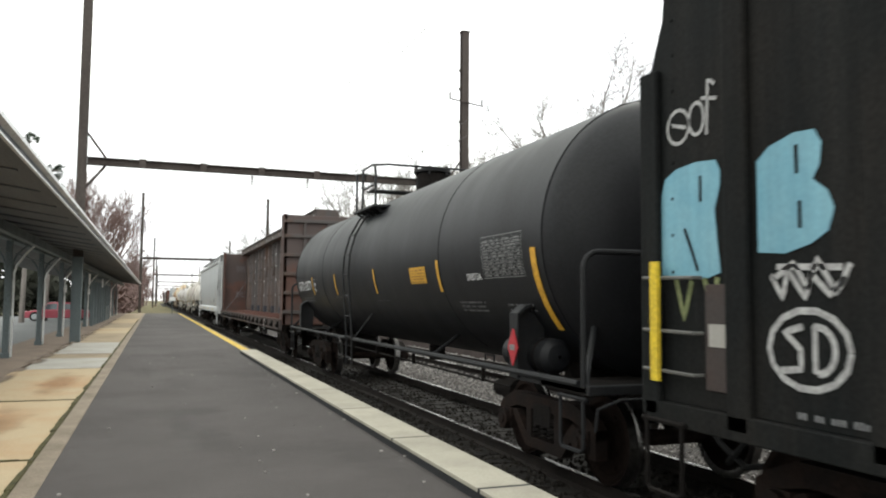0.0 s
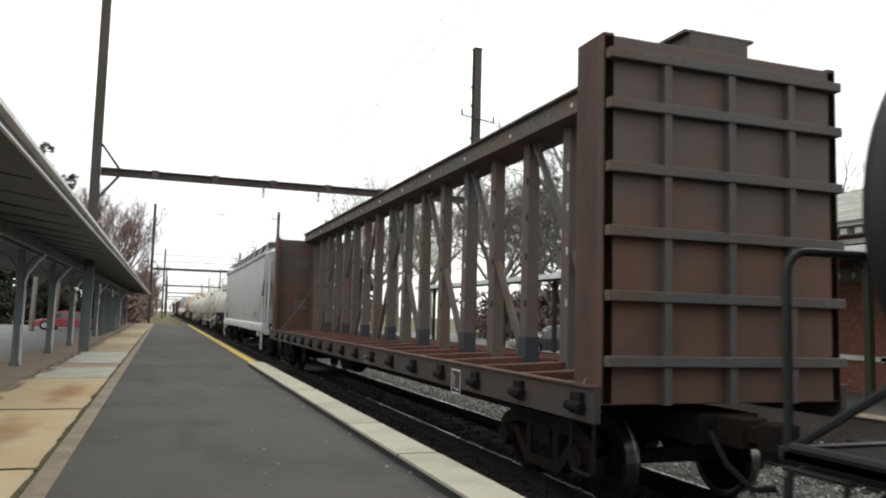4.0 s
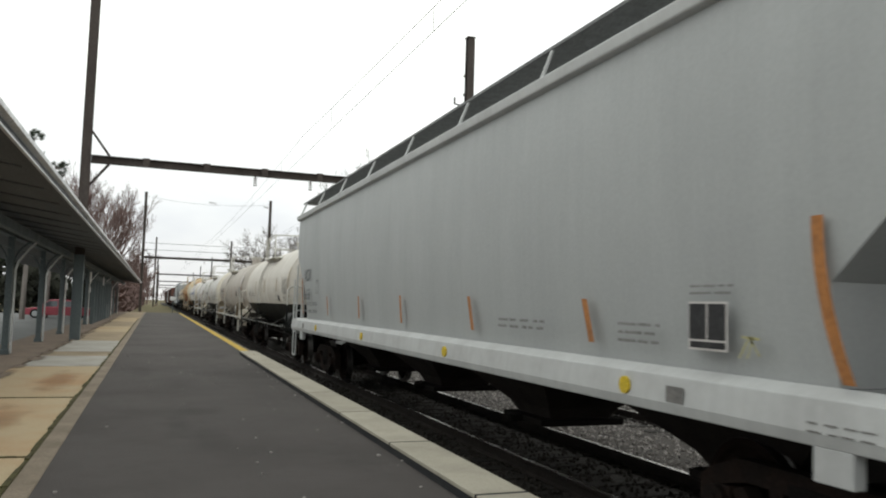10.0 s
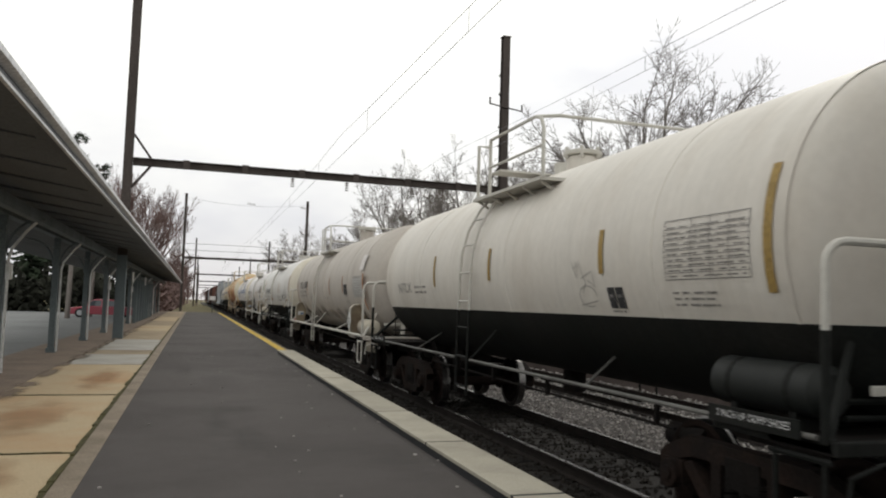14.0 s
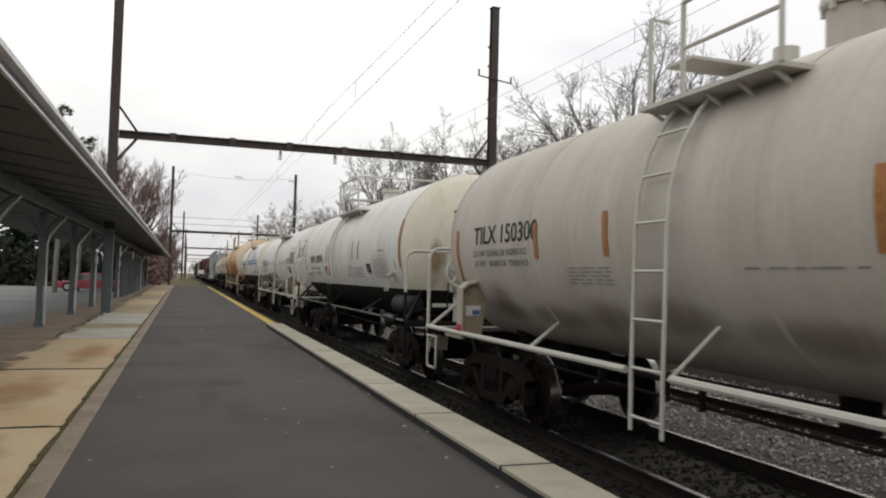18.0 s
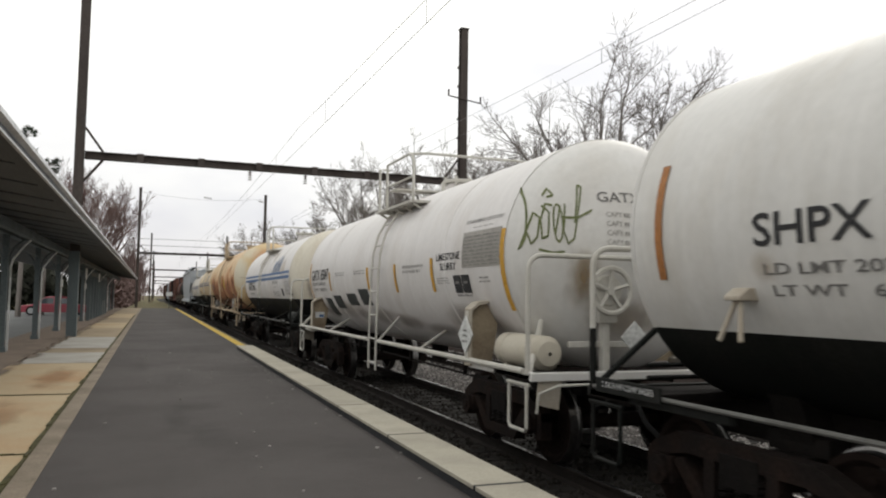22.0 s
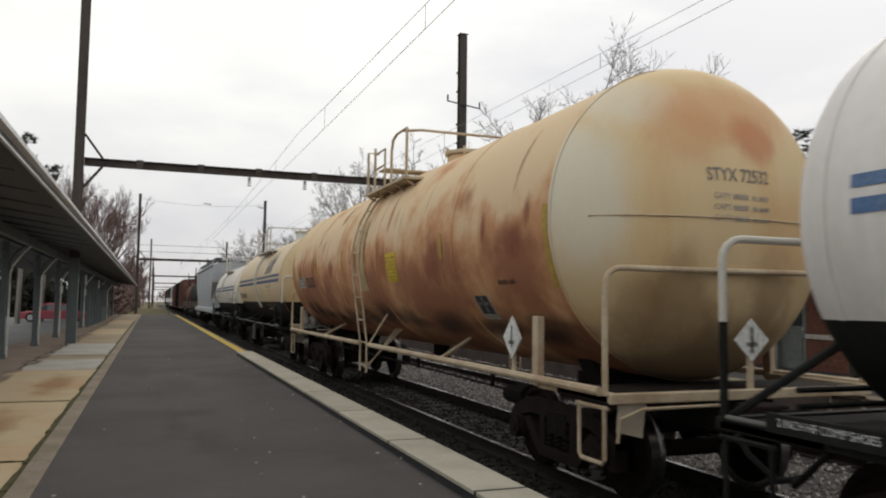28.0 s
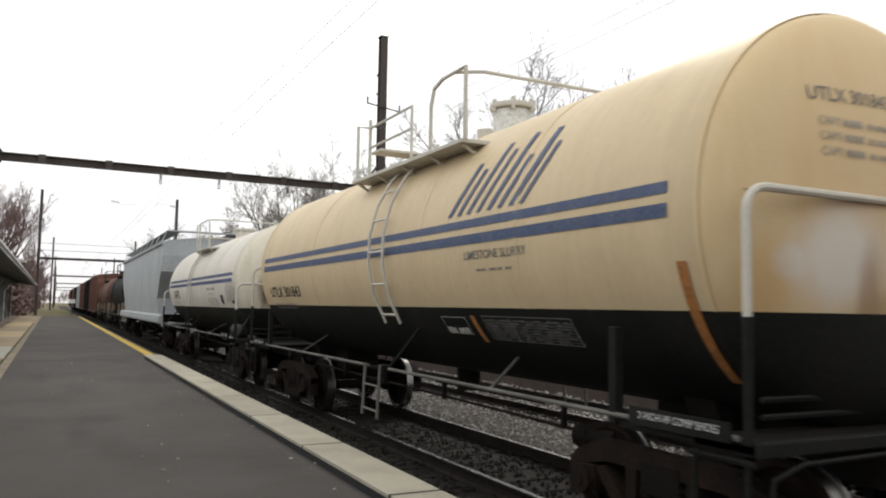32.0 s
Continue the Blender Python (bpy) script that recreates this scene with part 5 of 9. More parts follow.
def pine(seed, h, at):
    """A gaunt pine: bare trunk, upswept limbs, and loose tufts of needles at their ends."""
    rs = random.Random(seed)
    th = thing("pine_tree", "gaunt pine with sparse tufts of dark needles", "tree", group="pines", at=at)
    part("trunk", Shape().tube([(0, 0, -0.7), (0.1, 0, h * 0.5), (0, 0.1, h)], h * 0.016, 6, 0.03), BARK, th)
    limb, tuft = Shape(), Shape()
    z = h * 0.35
    while z < h:
        f = 1 - (z - h * 0.35) / (h * 0.65)
        for k in range(3):
            a = rs.uniform(0, 6.283)
            L = h * 0.17 * f + 0.5
            e = Vector((math.cos(a) * L, math.sin(a) * L, z + L * rs.uniform(0.1, 0.5)))
            limb.tube([(0, 0, z), e[:]], 0.05, 4, 0.02)
            for j in range(4):
                c = Vector((0, 0, z)).lerp(e, rs.uniform(0.55, 1.05)) + Vector((rs.uniform(-0.3, 0.3), rs.uniform(-0.3, 0.3), rs.uniform(-0.1, 0.3)))
                for q in range(26):
                    d = Vector((rs.uniform(-1, 1), rs.uniform(-1, 1), rs.uniform(-0.4, 1))).normalized() * rs.uniform(0.15, 0.38)
                    o = d.orthogonal().normalized() * 0.035
                    tuft.add([(c + o)[:], (c - o)[:], (c + d)[:]], [(0, 1, 2)])
        z += h * 0.055
    part("branchwork", limb, BARK, th)
    part("crown", tuft, NEEDLES, th, "loose tufts of needles")
    return th


def wood(name, label, material, x0, x1, y0, y1, h0, h1, count, seed):
    """A far stand of bare trees, joined."""
    rs = random.Random(seed)
    s = Shape()
    for i in range(count):
        x, y, h = rs.uniform(x0, x1), rs.uniform(y0, y1), rs.uniform(h0, h1)
        segs = []
        grow(rs, segs, Vector((x, y, -0.7)), Vector((0, 0, 1)), h * 0.42, h * 0.011, 3, 0.75, 0.5)
        for a, b, r0, r1, dep in segs:
            s.tube([a, b], max(r0, 0.03), 3, max(r1, 0.022), caps=False)
    tagged(part(name, s, material), label, "wood", kind="stuff")


def thicket(name, label, material, x0, x1, y0, y1, h, count, seed, leaf, base=-0.7):
    """A dense dark hedge or wood edge of many small leaf clumps."""
    rs = np.random.RandomState(seed)
    c = np.stack([rs.uniform(x0, x1, count), rs.uniform(y0, y1, count), base + h * rs.uniform(0, 1, count) ** 0.8], 1)
    c[:, 2] *= 0.7 + 0.3 * np.sin(c[:, 0] * 0.9 + c[:, 1] * 0.7)
    t = rs.uniform(-leaf, leaf, (count, 3, 3)) + c[:, None]
    me = bpy.data.meshes.new(name)
    me.from_pydata(t.reshape(-1, 3).tolist(), [], np.arange(count * 3).reshape(-1, 3).tolist())
    me.materials.append(material)
    tagged(new(name, me), label, "undergrowth", kind="stuff")


def all_trees():
    spots = [(11, 16.4, (28.9, 44.46)), (19, 11.5, (25.6, 51.03)), (24, 11.0, (26.9, 48.0)), (12, 10.5, (23.5, 53.3)), (13, 11.0, (25.0, 57.5)), (14, 13.0, (22.6, 66.78)), (15, 14.0, (21.0, 79.73)),
             (16, 12.5, (25.5, 86.85)), (17, 11.5, (33.0, 55.27)), (18, 10.5, (19.5, 98.17)), (22, 12.5, (16.5, 136.88))]
    for seed, h, (x, y) in spots:
        th, top = bare_tree(seed, h)
        th.matrix_basis = pose(x, y, 0, 0, 0, seed * 40) @ Matrix.Scale((h + 1.5) / top, 4)
    for seed, h, (x, y) in ((31, 15.5, (-8.5, 108.75)), (32, 15.0, (-6.5, 121.5)), (33, 14.0, (-10.5, 99.67))):
        th, top = bare_tree(seed, h, 4, 0.7, 0.6, BARK_RED, "tall reddish bare tree beside the railway")
        th.matrix_basis = pose(x, y, 0, 0, 0, seed * 40) @ Matrix.Scale((h + 1.5) / top, 4)
    wood("reddish_wood", "far stand of reddish bare trees along the railway", BARK_RED, -9.5, -2.2, 115, 303, 9, 14, 70, 5)
    wood("grey_wood", "far grey bare trees beyond the tracks", BARK, 15.5, 32, 109, 302, 9, 15, 50, 6)
    th, top = bare_tree(20, 13.0, 3, 0.8, 0.4, None, "thin sparse bare tree behind the station")
    th.matrix_basis = pose(31.5, 31.47, 0) @ Matrix.Scale(10.0 / top, 4)
    wood("grey_wood", "bare trees behind the station forecourt", BARK, 25, 32, 41, 58, 6, 9, 7, 8)
    conifer(1, 9.5, pose(22.0, 88.86, 0))
    pine(2, 12.4, pose(-8.1, 57.32, 0))
    pine(3, 11.4, pose(-7.4, 63.25, 0))
    pine(5, 10.6, pose(30.6, 30.14, 0))
    pine(6, 13.6, pose(29.6, 54.06, 0))
    pine(7, 12.2, pose(28.6, 58.24, 0))
    wood("grey_wood", "low bare trees where the line vanishes", BARK_RED, -4, 15, 362, 395, 6, 10, 40, 12)
    for k, (x, y, h) in enumerate(((-15, 81.5, 14), (-19, 80, 13), (-23, 83.8, 15), (-12, 85, 12))):
        conifer(40 + k, h, pose(x, y, 0))
    thicket("wood_edge", "dense dark undergrowth behind the parking lot", HEDGE, -60, -5.2, 77.6, 85, 6.5, 14000, 3, 0.55)
    thicket("undergrowth", "brown undergrowth beside the line", BARK_RED, -6.5, -2.6, 88, 239, 4.0, 7000, 4, 0.5)
    thicket("undergrowth", "brown leafless brush on the bank behind the forecourt", BARK_RED, 23.5, 30, 21, 62, 4.6, 12000, 21, 0.3)
    thicket("undergrowth", "dark brush on the bank behind the forecourt", HEDGE, 25, 33, 20, 62, 4.6, 9000, 22, 0.4)
    thicket("evergreen_leaves", "yellow-green evergreen leaves among the bare trees", OLIVE_LEAF, 25, 30, 33, 46, 5.0, 2600, 23, 0.2, 4.5)
    thicket("undergrowth", "dark evergreen shrubs behind the forecourt", HEDGE, 27, 44, 29.5, 55, 3.6, 7000, 9, 0.4)


ground_works()
coping_strip()
slab_walk()
for g in GANTRIES:
    gantry(*g, g[0] < 100)
wire_run("catenary", "overhead contact wire with sagging messenger and droppers", 5.14, 8.05, 7.62, 7.2, 0.0075)
wire_run("catenary", "overhead wires over the second track", 9.35, 7.55, 7.1, 6.88, 0.0055)
cross_lines()
platform_canopy()
platform_end_sign()
shelter()
station_house()
road_car("red saloon parked on the lot beside the canopy", RED_PAINT, pose(-6.4, 61.83, -0.10, 0, 0, 176))
road_car("dark saloon parked behind the tracks", DARK_PAINT, pose(17.2, 31.73, -0.08, 0, 0, 165))
road_car("silver saloon parked on the forecourt", SILVER_PAINT, pose(19.0, 27.69, -0.08, 0, 0, 168))
road_car("white sport utility parked on the forecourt", WHITE_PAINT, pose(19.6, 24.91, -0.08, 0, 0, 170), True)
all_trees()
railway_track(TRACK, "worn steel railway track on dark wooden ties", 2.0, 120)
railway_track(TRACK_2, "second steel railway track on wooden ties", 2.0, 120)
stones("ballast_stones", "loose grey crushed stones between the tracks", STONE, 6.3, 11.2, 2.0, 34.0, -0.54, 15000, 0.036, 1)
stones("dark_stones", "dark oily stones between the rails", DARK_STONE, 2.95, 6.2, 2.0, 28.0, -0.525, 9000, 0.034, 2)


# ---- rolling stock ----
MOVERS, WHEELSETS, CACHE = [], [], {}
WHEEL_R = 0.457
LATER = 1.8
RUN = 0.918


def along(u):
    """Metres along the track at the start, from a station u of the train's list."""
    return RUN * u - 0.185


def gone(t):
    """How far the train has come, in stations, at t seconds: it gathers speed from 4.6 to 5.05 m/s."""
    if t <= 5.3:
        more = 0.0
    elif t <= 9:
        more = 0.27 * (t - 5.3)
    elif t <= 14.94:
        more = 1.0 + 0.27 * (t - 9) - 0.02273 * (t - 9) ** 2
    else:
        more = LATER
    if t <= 9:
        return 5.0 * t + more
    if t <= 20:
        return 45 + 5 * (t - 9) + 0.5 / 11 * (t - 9) ** 2 / 2 + more
    return 102.75 + 5.5 * (t - 20) + more


def stamp(name, key, build, material, parent, at, label="", smooth=False):
    """A part whose mesh is shared by all parts of the same key."""
    if key in CACHE:
        ob = new(name, CACHE[key])
        ob.parent, ob.matrix_basis = parent, at
        if label:
            ob["label"] = label
        return ob
    ob = part(name, build(), material, parent, label, smooth, at=at)
    CACHE[key] = ob.data
    return ob


def wheelset_shape():
    s = Shape().tube([(-1.05, 0, 0), (1.05, 0, 0)], 0.085, 12)
    for sg in (-1, 1):
        prof = [(0.67, 0.09), (0.69, 0.16), (0.715, 0.19), (0.715, 0.36), (0.685, 0.40), (0.685, 0.482), (0.715, 0.482), (0.725, WHEEL_R + 0.003), (0.82, WHEEL_R - 0.004),
                (0.825, 0.40), (0.785, 0.36), (0.765, 0.20), (0.80, 0.17), (0.80, 0.09)]
        n = 28
        p = [(sg * x, r * math.cos(2 * math.pi * j / n), r * math.sin(2 * math.pi * j / n)) for x, r in prof for j in range(n)]
        f = [(i * n + j, i * n + (j + 1) % n, (i + 1) * n + (j + 1) % n, (i + 1) * n + j) for i in range(len(prof) - 1) for j in range(n)]
        s.add(p, f)
        for k in range(3):
            a = k * 2.0944
            s.drum((sg * 0.79, 0.28 * math.cos(a), 0.28 * math.sin(a)), (1, 0, 0), 0.03, 0.05, 6)
    return s


def side_frame_shape():
    s = Shape()
    x0, x1 = -0.07, 0.07
    s.prism([(-1.12, 0.60), (-1.02, 0.68), (-0.72, 0.80), (0.72, 0.80), (1.02, 0.68), (1.12, 0.60), (1.12, 0.50), (0.98, 0.56), (0.62, 0.64), (-0.62, 0.64), (-0.98, 0.56), (-1.12, 0.50)], x0, x1)
    s.prism([(-0.78, 0.56), (-0.66, 0.60), (-0.36, 0.32), (0.36, 0.32), (0.66, 0.60), (0.78, 0.56), (0.42, 0.20), (-0.42, 0.20)], x0, x1)
    for a in (-1, 1):
        s.box(x0, x1, a * 0.33 - 0.06, a * 0.33 + 0.06, 0.30, 0.66)
        s.box(x0 - 0.02, x1 + 0.02, a * 0.89 - 0.13, a * 0.89 + 0.13, 0.36, 0.58)
        s.box(x0, x1, a * 1.05 - 0.07, a * 1.05 + 0.07, 0.30, 0.60)
    return s


def spring_shape():
    """One coil spring."""
    return Shape().tube([(0.055 * math.cos(a), 0.055 * math.sin(a), 0.34 + 0.24 * a / 31.4) for a in np.linspace(0, 31.4, 36)], 0.02, 5)


def truck(car, y, sign):
    t = stamp("truck", "bolster", lambda: Shape().box(-1.08, 1.08, -0.2, 0.2, 0.48, 0.72).box(-0.5, 0.5, -0.3, 0.3, 0.72, 0.86), CHASSIS, car, pose(0, y, 0), "grimy freight truck with two wheelsets")
    for x in (-1.0, 1.0):
        stamp("side_frame", "side_frame", side_frame_shape, CHASSIS_RUST, t, pose(x, 0, 0))
        for b in (-0.17, 0.0, 0.17):
            stamp("spring", "spring", spring_shape, CHASSIS, t, pose(x * 1.02, b, 0), smooth=True)
        for a in (-0.89, 0.89):
            stamp("axle_cap", "axle_cap", lambda: Shape().drum((0, 0, 0), (1, 0, 0), 0.12, 0.1, 14).drum((0, 0, 0), (1, 0, 0), 0.06, 0.14, 10), CHASSIS_RUST, t, pose(x * 1.1, a, WHEEL_R), smooth=True)
    for a in (-0.89, 0.89):
        fresh = "wheelset" not in CACHE
        w = stamp("wheelset", "wheelset", wheelset_shape, WHEEL_STEEL, t, pose(0, a, WHEEL_R), "dark steel wheels on an axle", True)
        if fresh:
            w.data.materials.append(WHEEL_TREAD)
            for p in w.data.polygons:
                r = math.hypot(p.center.y, p.center.z)
                if r > 0.435:
                    p.material_index = 1
        WHEELSETS.append((w, a))
    return t


def coupler(car, y, sign):
    s = Shape().box(-0.16, 0.16, min(y, y + sign * 0.35), max(y, y + sign * 0.35), 0.72, 1.0)
    s.box(-0.09, 0.09, min(y + sign * 0.3, y + sign * 0.75), max(y + sign * 0.3, y + sign * 0.75), 0.78, 0.94)
    s.box(-0.16, 0.12, min(y + sign * 0.55, y + sign * 0.78), max(y + sign * 0.55, y + sign * 0.78), 0.74, 1.0)
    part("coupler", s, CHASSIS_RUST, car, "rusty knuckle coupler", bevel=0.02)
    hose = [(-0.3, y + sign * 0.1, 0.85), (-0.32, y + sign * 0.35, 0.6), (-0.25, y + sign * 0.6, 0.42), (-0.1, y + sign * 0.72, 0.45)]
    part("brake_hose", Shape().tube(hose, 0.03, 6), TYRE, car, "black brake hose", smooth=True)


def arc_pts(c, r, a0, a1, n, f):
    return [f(c[0] + r * math.cos(radians(a0 + (a1 - a0) * i / n)), c[1] + r * math.sin(radians(a0 + (a1 - a0) * i / n))) for i in range(n + 1)]


def corner_step(car, x, y, z1, z0, sign, mat):
    s = Shape()
    w = 0.42 * sign
    s.tube([(x, y, z1), (x, y, z0 + 0.04), (x, y + w * 0.1, z0), (x, y + w * 0.9, z0), (x, y + w, z0 + 0.04), (x, y + w, z1)], 0.02, 6)
    s.tube([(x, y - w * 0.12, z1 - 0.02), (x, y + w * 1.1, z1 - 0.02)], 0.02, 6)
    part("sill_step", s, mat, car, "bent-bar corner step", smooth=True)


def ladder_parts(car, xs, y, width, rung, mat, name="ladder"):
    """A ladder whose stiles follow the points xs = (x, z), with rungs about every `rung` metres along it."""
    ob = part(name, Shape().tube([(x, y - width / 2, z) for x, z in xs], 0.020, 6), mat, car, "steel ladder", smooth=True)
    part("stile", Shape().tube([(x, y + width / 2, z) for x, z in xs], 0.020, 6), mat, ob, smooth=True)
    left, last = 0.0, xs[0]
    todo = rung * 0.3
    for p, q in zip(xs[:-1], xs[1:]):
        L = math.hypot(q[0] - p[0], q[1] - p[1])
        while todo < left + L:
            f = (todo - left) / L
            x, z = p[0] + (q[0] - p[0]) * f, p[1] + (q[1] - p[1]) * f
            part("rung", Shape().tube([(x, y - width / 2, z), (x, y + width / 2, z)], 0.016, 5), mat, ob)
            todo += rung
        left += L
    return ob


def cut_level(shape, z, keep_upper):
    """The part of a shape above or below a level."""
    bm = bmesh.new()
    vs = [bm.verts.new(v) for v in shape.v]
    for f in shape.f:
        bm.faces.new([vs[i] for i in f])
    bmesh.ops.bisect_plane(bm, geom=bm.verts[:] + bm.edges[:] + bm.faces[:], plane_co=(0, 0, z), plane_no=(0, 0, 1), clear_inner=keep_upper, clear_outer=not keep_upper)
    bm.verts.index_update()
    s = Shape().add([v.co[:] for v in bm.verts], [[v.index for v in f.verts] for f in bm.faces])
    bm.free()
    return s


def tank_car(label, u0, u1, R, zc, top, lower=None, seam=-34.0, near_head=None, far_head=None, rail=None, ladder=None, deck=None, man=None, sill=None,
             bands=(), reservoir=None, placard=None, dome=0.23, group="tank cars", brake_wheel=None, stripes=False, over=(0.92, 0.92), brackets=(0.68, 0.78), flange=0.1, web=True, man_h=0.44, hoop_z=2.34, ladder_low=True, dial=(1.0, 0.0, 0.0)):
    """A tank car from rim u0 to rim u1 along the train; zc: the axis above the rails; dial: scale and start of the angles of its markings, and their shift along the car."""
    u0, u1 = along(u0), along(u1)
    over, brackets, bands = [RUN * q for q in over], [RUN * q for q in brackets], [along(q) for q in bands]
    ladder, man, reservoir, placard = [None if q is None else along(q) for q in (ladder, man, reservoir, placard)]
    deck = None if deck is None else (along(deck[0]), along(deck[1]))
    mid, half = (u0 + u1) / 2, (u1 - u0) / 2
    car = thing("tank_car", label, "tank car", group)
    MOVERS.append((car, mid))
    rail, sill = rail or RAILING_PALE, sill or CHASSIS
    pipe, pipe_r = (RAILING_GREY, 0.019) if lower else (rail, 0.034 if top is not TANK_RUST else 0.042)
    body = [(-half + 2 * half * i / 24, R) for i in range(25)]
    if lower:
        part("tank_shell", Shape().lathe(body, zc, seam, 180 - seam, 56), top, car, "upper tank shell", smooth=True)
        part("tank_belly", Shape().lathe(body, zc, 180 - seam, 360 + seam, 40), lower, car, "black painted lower tank", smooth=True)
    else:
        part("tank_shell", Shape().lathe(body, zc, 0, 360, 72), top, car, smooth=True)
    dome_prof = [(R * 0.5 * math.sin(a), R * math.cos(a)) for a in np.linspace(0, math.pi / 2 - 0.001, 12)]
    for sg, hm in ((-1, near_head or top), (1, far_head or top)):
        flat = 1.0 if over[0 if sg < 0 else 1] >= 0.64 else 0.5
        prof = [(sg * (half + y * flat), r) for y, r in dome_prof]
        if lower:
            full = Shape().lathe(prof, zc, 0, 360, 72)
            part("tank_head", cut_level(full, zc + R * math.sin(radians(seam)), True), hm, car, smooth=True)
            part("tank_head", cut_level(full, zc + R * math.sin(radians(seam)), False), lower, car, "black painted lower head", smooth=True)
        else:
            part("tank_head", Shape().lathe(prof, zc, 0, 360, 72), hm, car, smooth=True)
        if lower:
            part("head_seam", Shape().lathe([(sg * half - 0.02, R + 0.001), (sg * half - 0.02, R + 0.008), (sg * half + 0.02, R + 0.008), (sg * half + 0.02, R - 0.004)], zc, seam, 180 - seam, 56), hm, car, "weld seam", smooth=True)
        else:
            part("head_seam", Shape().lathe([(sg * half - 0.02, R + 0.001), (sg * half - 0.02, R + 0.008), (sg * half + 0.02, R + 0.008), (sg * half + 0.02, R - 0.004)], zc, 0, 360, 72), hm, car, "weld seam", smooth=True)
    for ub in bands:
        y = ub - mid
        up = 0.012 if top is TANK_RUST else 0.007
        part("shell_seam", Shape().lathe([(y - 0.035, R - 0.002), (y - 0.03, R + up), (y + 0.03, R + up), (y + 0.035, R - 0.002)], zc, seam if lower else -60, 180 - (seam if lower else -60), 56), top, car, "lapped jacket seam", smooth=True)
    # underframe
    for sg in (-1, 1):
        end = half + over[0 if sg < 0 else 1]
        yb = sg * (half - 0.83)
        truck(car, yb, sg)
        a, b = sorted((sg * (half - 1.7), sg * end))
        part("stub_sill", Shape().box(-0.3, 0.3, a, b, 0.72, 1.08), CHASSIS, car, bevel=0.01)
        arc = [(-R * 0.98 * math.cos(radians(q)), zc - R * 0.98 * math.sin(radians(q))) for q in np.linspace(62, 118, 9)]
        part("saddle", Shape().prism([(-0.5, 0.80)] + arc + [(0.5, 0.80)], yb - 0.16, yb + 0.16, "y"), CHASSIS, car, "cradle under the tank")
        bc = lower or (rail if top in (TANK_BLACK, TANK_RUST) else BRACKET_CREAM)
        ybr = sg * (half - brackets[0 if sg < 0 else 1])
        for x in (-1, 1):
            reach = math.sqrt(max(R * R - (zc - 1.84) ** 2, 0.3)) - 0.03
            plate_line = [(x * 1.50, 1.07), (x * 1.50, 1.74), (x * 1.42, 1.82), (x * reach, 1.84), (x * (math.sqrt(R * R - (zc - 1.6) ** 2) - 0.03), 1.6), (x * 1.2, 1.07)]
            if lower and web:
                continue
            if not web:
                part("corner_post", Shape().box(min(x * 1.45, x * 1.53), max(x * 1.45, x * 1.53), ybr - flange, ybr + flange, 1.05, 1.75), bc, car, "short upright post on the side sill", bevel=0.01)
                continue
            br = part("bolster_bracket", Shape().prism(plate_line, ybr - 0.015, ybr + 0.015, "y"), bc if lower or top is TANK_BLACK else BRACKET_TAN, car, "grimy web plate that carries the tank on the bolster")
            part("bracket_flange", Shape().box(min(x * 1.5, x * 1.53), max(x * 1.5, x * 1.53), ybr - flange, ybr + flange, 1.05, 1.75), bc, br, bevel=0.008)
            part("bracket_cap", Shape().prism([(x * 1.53, 1.74), (x * 1.43, 1.83), (x * (reach - 0.02), 1.86), (x * (reach - 0.02), 1.82), (x * 1.41, 1.79), (x * 1.50, 1.72)], ybr - flange, ybr + flange, "y"), bc, br, bevel=0.006)
        a, b = sorted((sg * (half - 0.05), sg * end))
        part("end_platform", Shape().box(-1.5, 1.5, a, b, 1.02, 1.09), CHASSIS if lower or sill is CHASSIS else CHASSIS_RUST, car, "dark end platform with grating", bevel=0.008)
        part("end_sill", Shape().box(-1.5, 1.5, sg * end - 0.04, sg * end + 0.04, 1.02, 1.11), rail if sill is CHASSIS else sill, car, bevel=0.01)
        for x in (-1.5, 1.44):
            part("platform_side", Shape().box(x, x + 0.06, min(ybr, sg * end), max(ybr, sg * end), 1.03, 1.12), rail if sill is CHASSIS else sill, car, bevel=0.008)
        r = 0.16
        hoop = [(-1.5, sg * (end - 0.05), 1.09), (-1.5, sg * (end - 0.05), hoop_z - r)] + arc_pts((-1.5 + r, hoop_z - r), r, 180, 90, 4, lambda a, b, sg=sg: (a, sg * (end - 0.05), b))
        hoop += [(p[0] * -1, p[1], p[2]) for p in reversed(hoop)]
        if lower:
            split = zc + R * math.sin(radians(seam)) - 0.03
            part("end_handrail", Shape().tube([(-1.5, hoop[0][1], split)] + hoop[1:-1] + [(1.5, hoop[0][1], split)], 0.028, 8), rail, car, "bent pipe handrail", smooth=True)
            for x in (-1.5, 1.5):
                part("handrail_post", Shape().tube([(x, hoop[0][1], 1.09), (x, hoop[0][1], split)], 0.029, 8), lower, car, "black lower end of the handrail", smooth=True)
            for zp in (1.2, 1.31):
                part("end_pipe", Shape().tube([(-1.1, sg * (end - 0.3), zp), (1.1, sg * (end - 0.3), zp)], 0.022, 6), lower, car, "black brake pipe across the end", smooth=True)
            part("brake_cylinder", Shape().drum((0.55, sg * (end - 0.36), 1.28), (1, 0, 0), 0.14, 0.5, 14), CHASSIS, car, smooth=True)
            yl = -half + 0.5 if sg < 0 else half + 0.25
            lettering("2 INCH HF COMP SHOES", 0.72, 0.05, lambda p, q, yl=yl: (-1.564, yl - p, 1.135 + q), CHALK, car)
            part("legend_plate", Shape().box(-1.56, -1.54, yl - 0.8, yl + 0.1, 1.09, 1.21), lower, car, "narrow plate with white lettering")
        else:
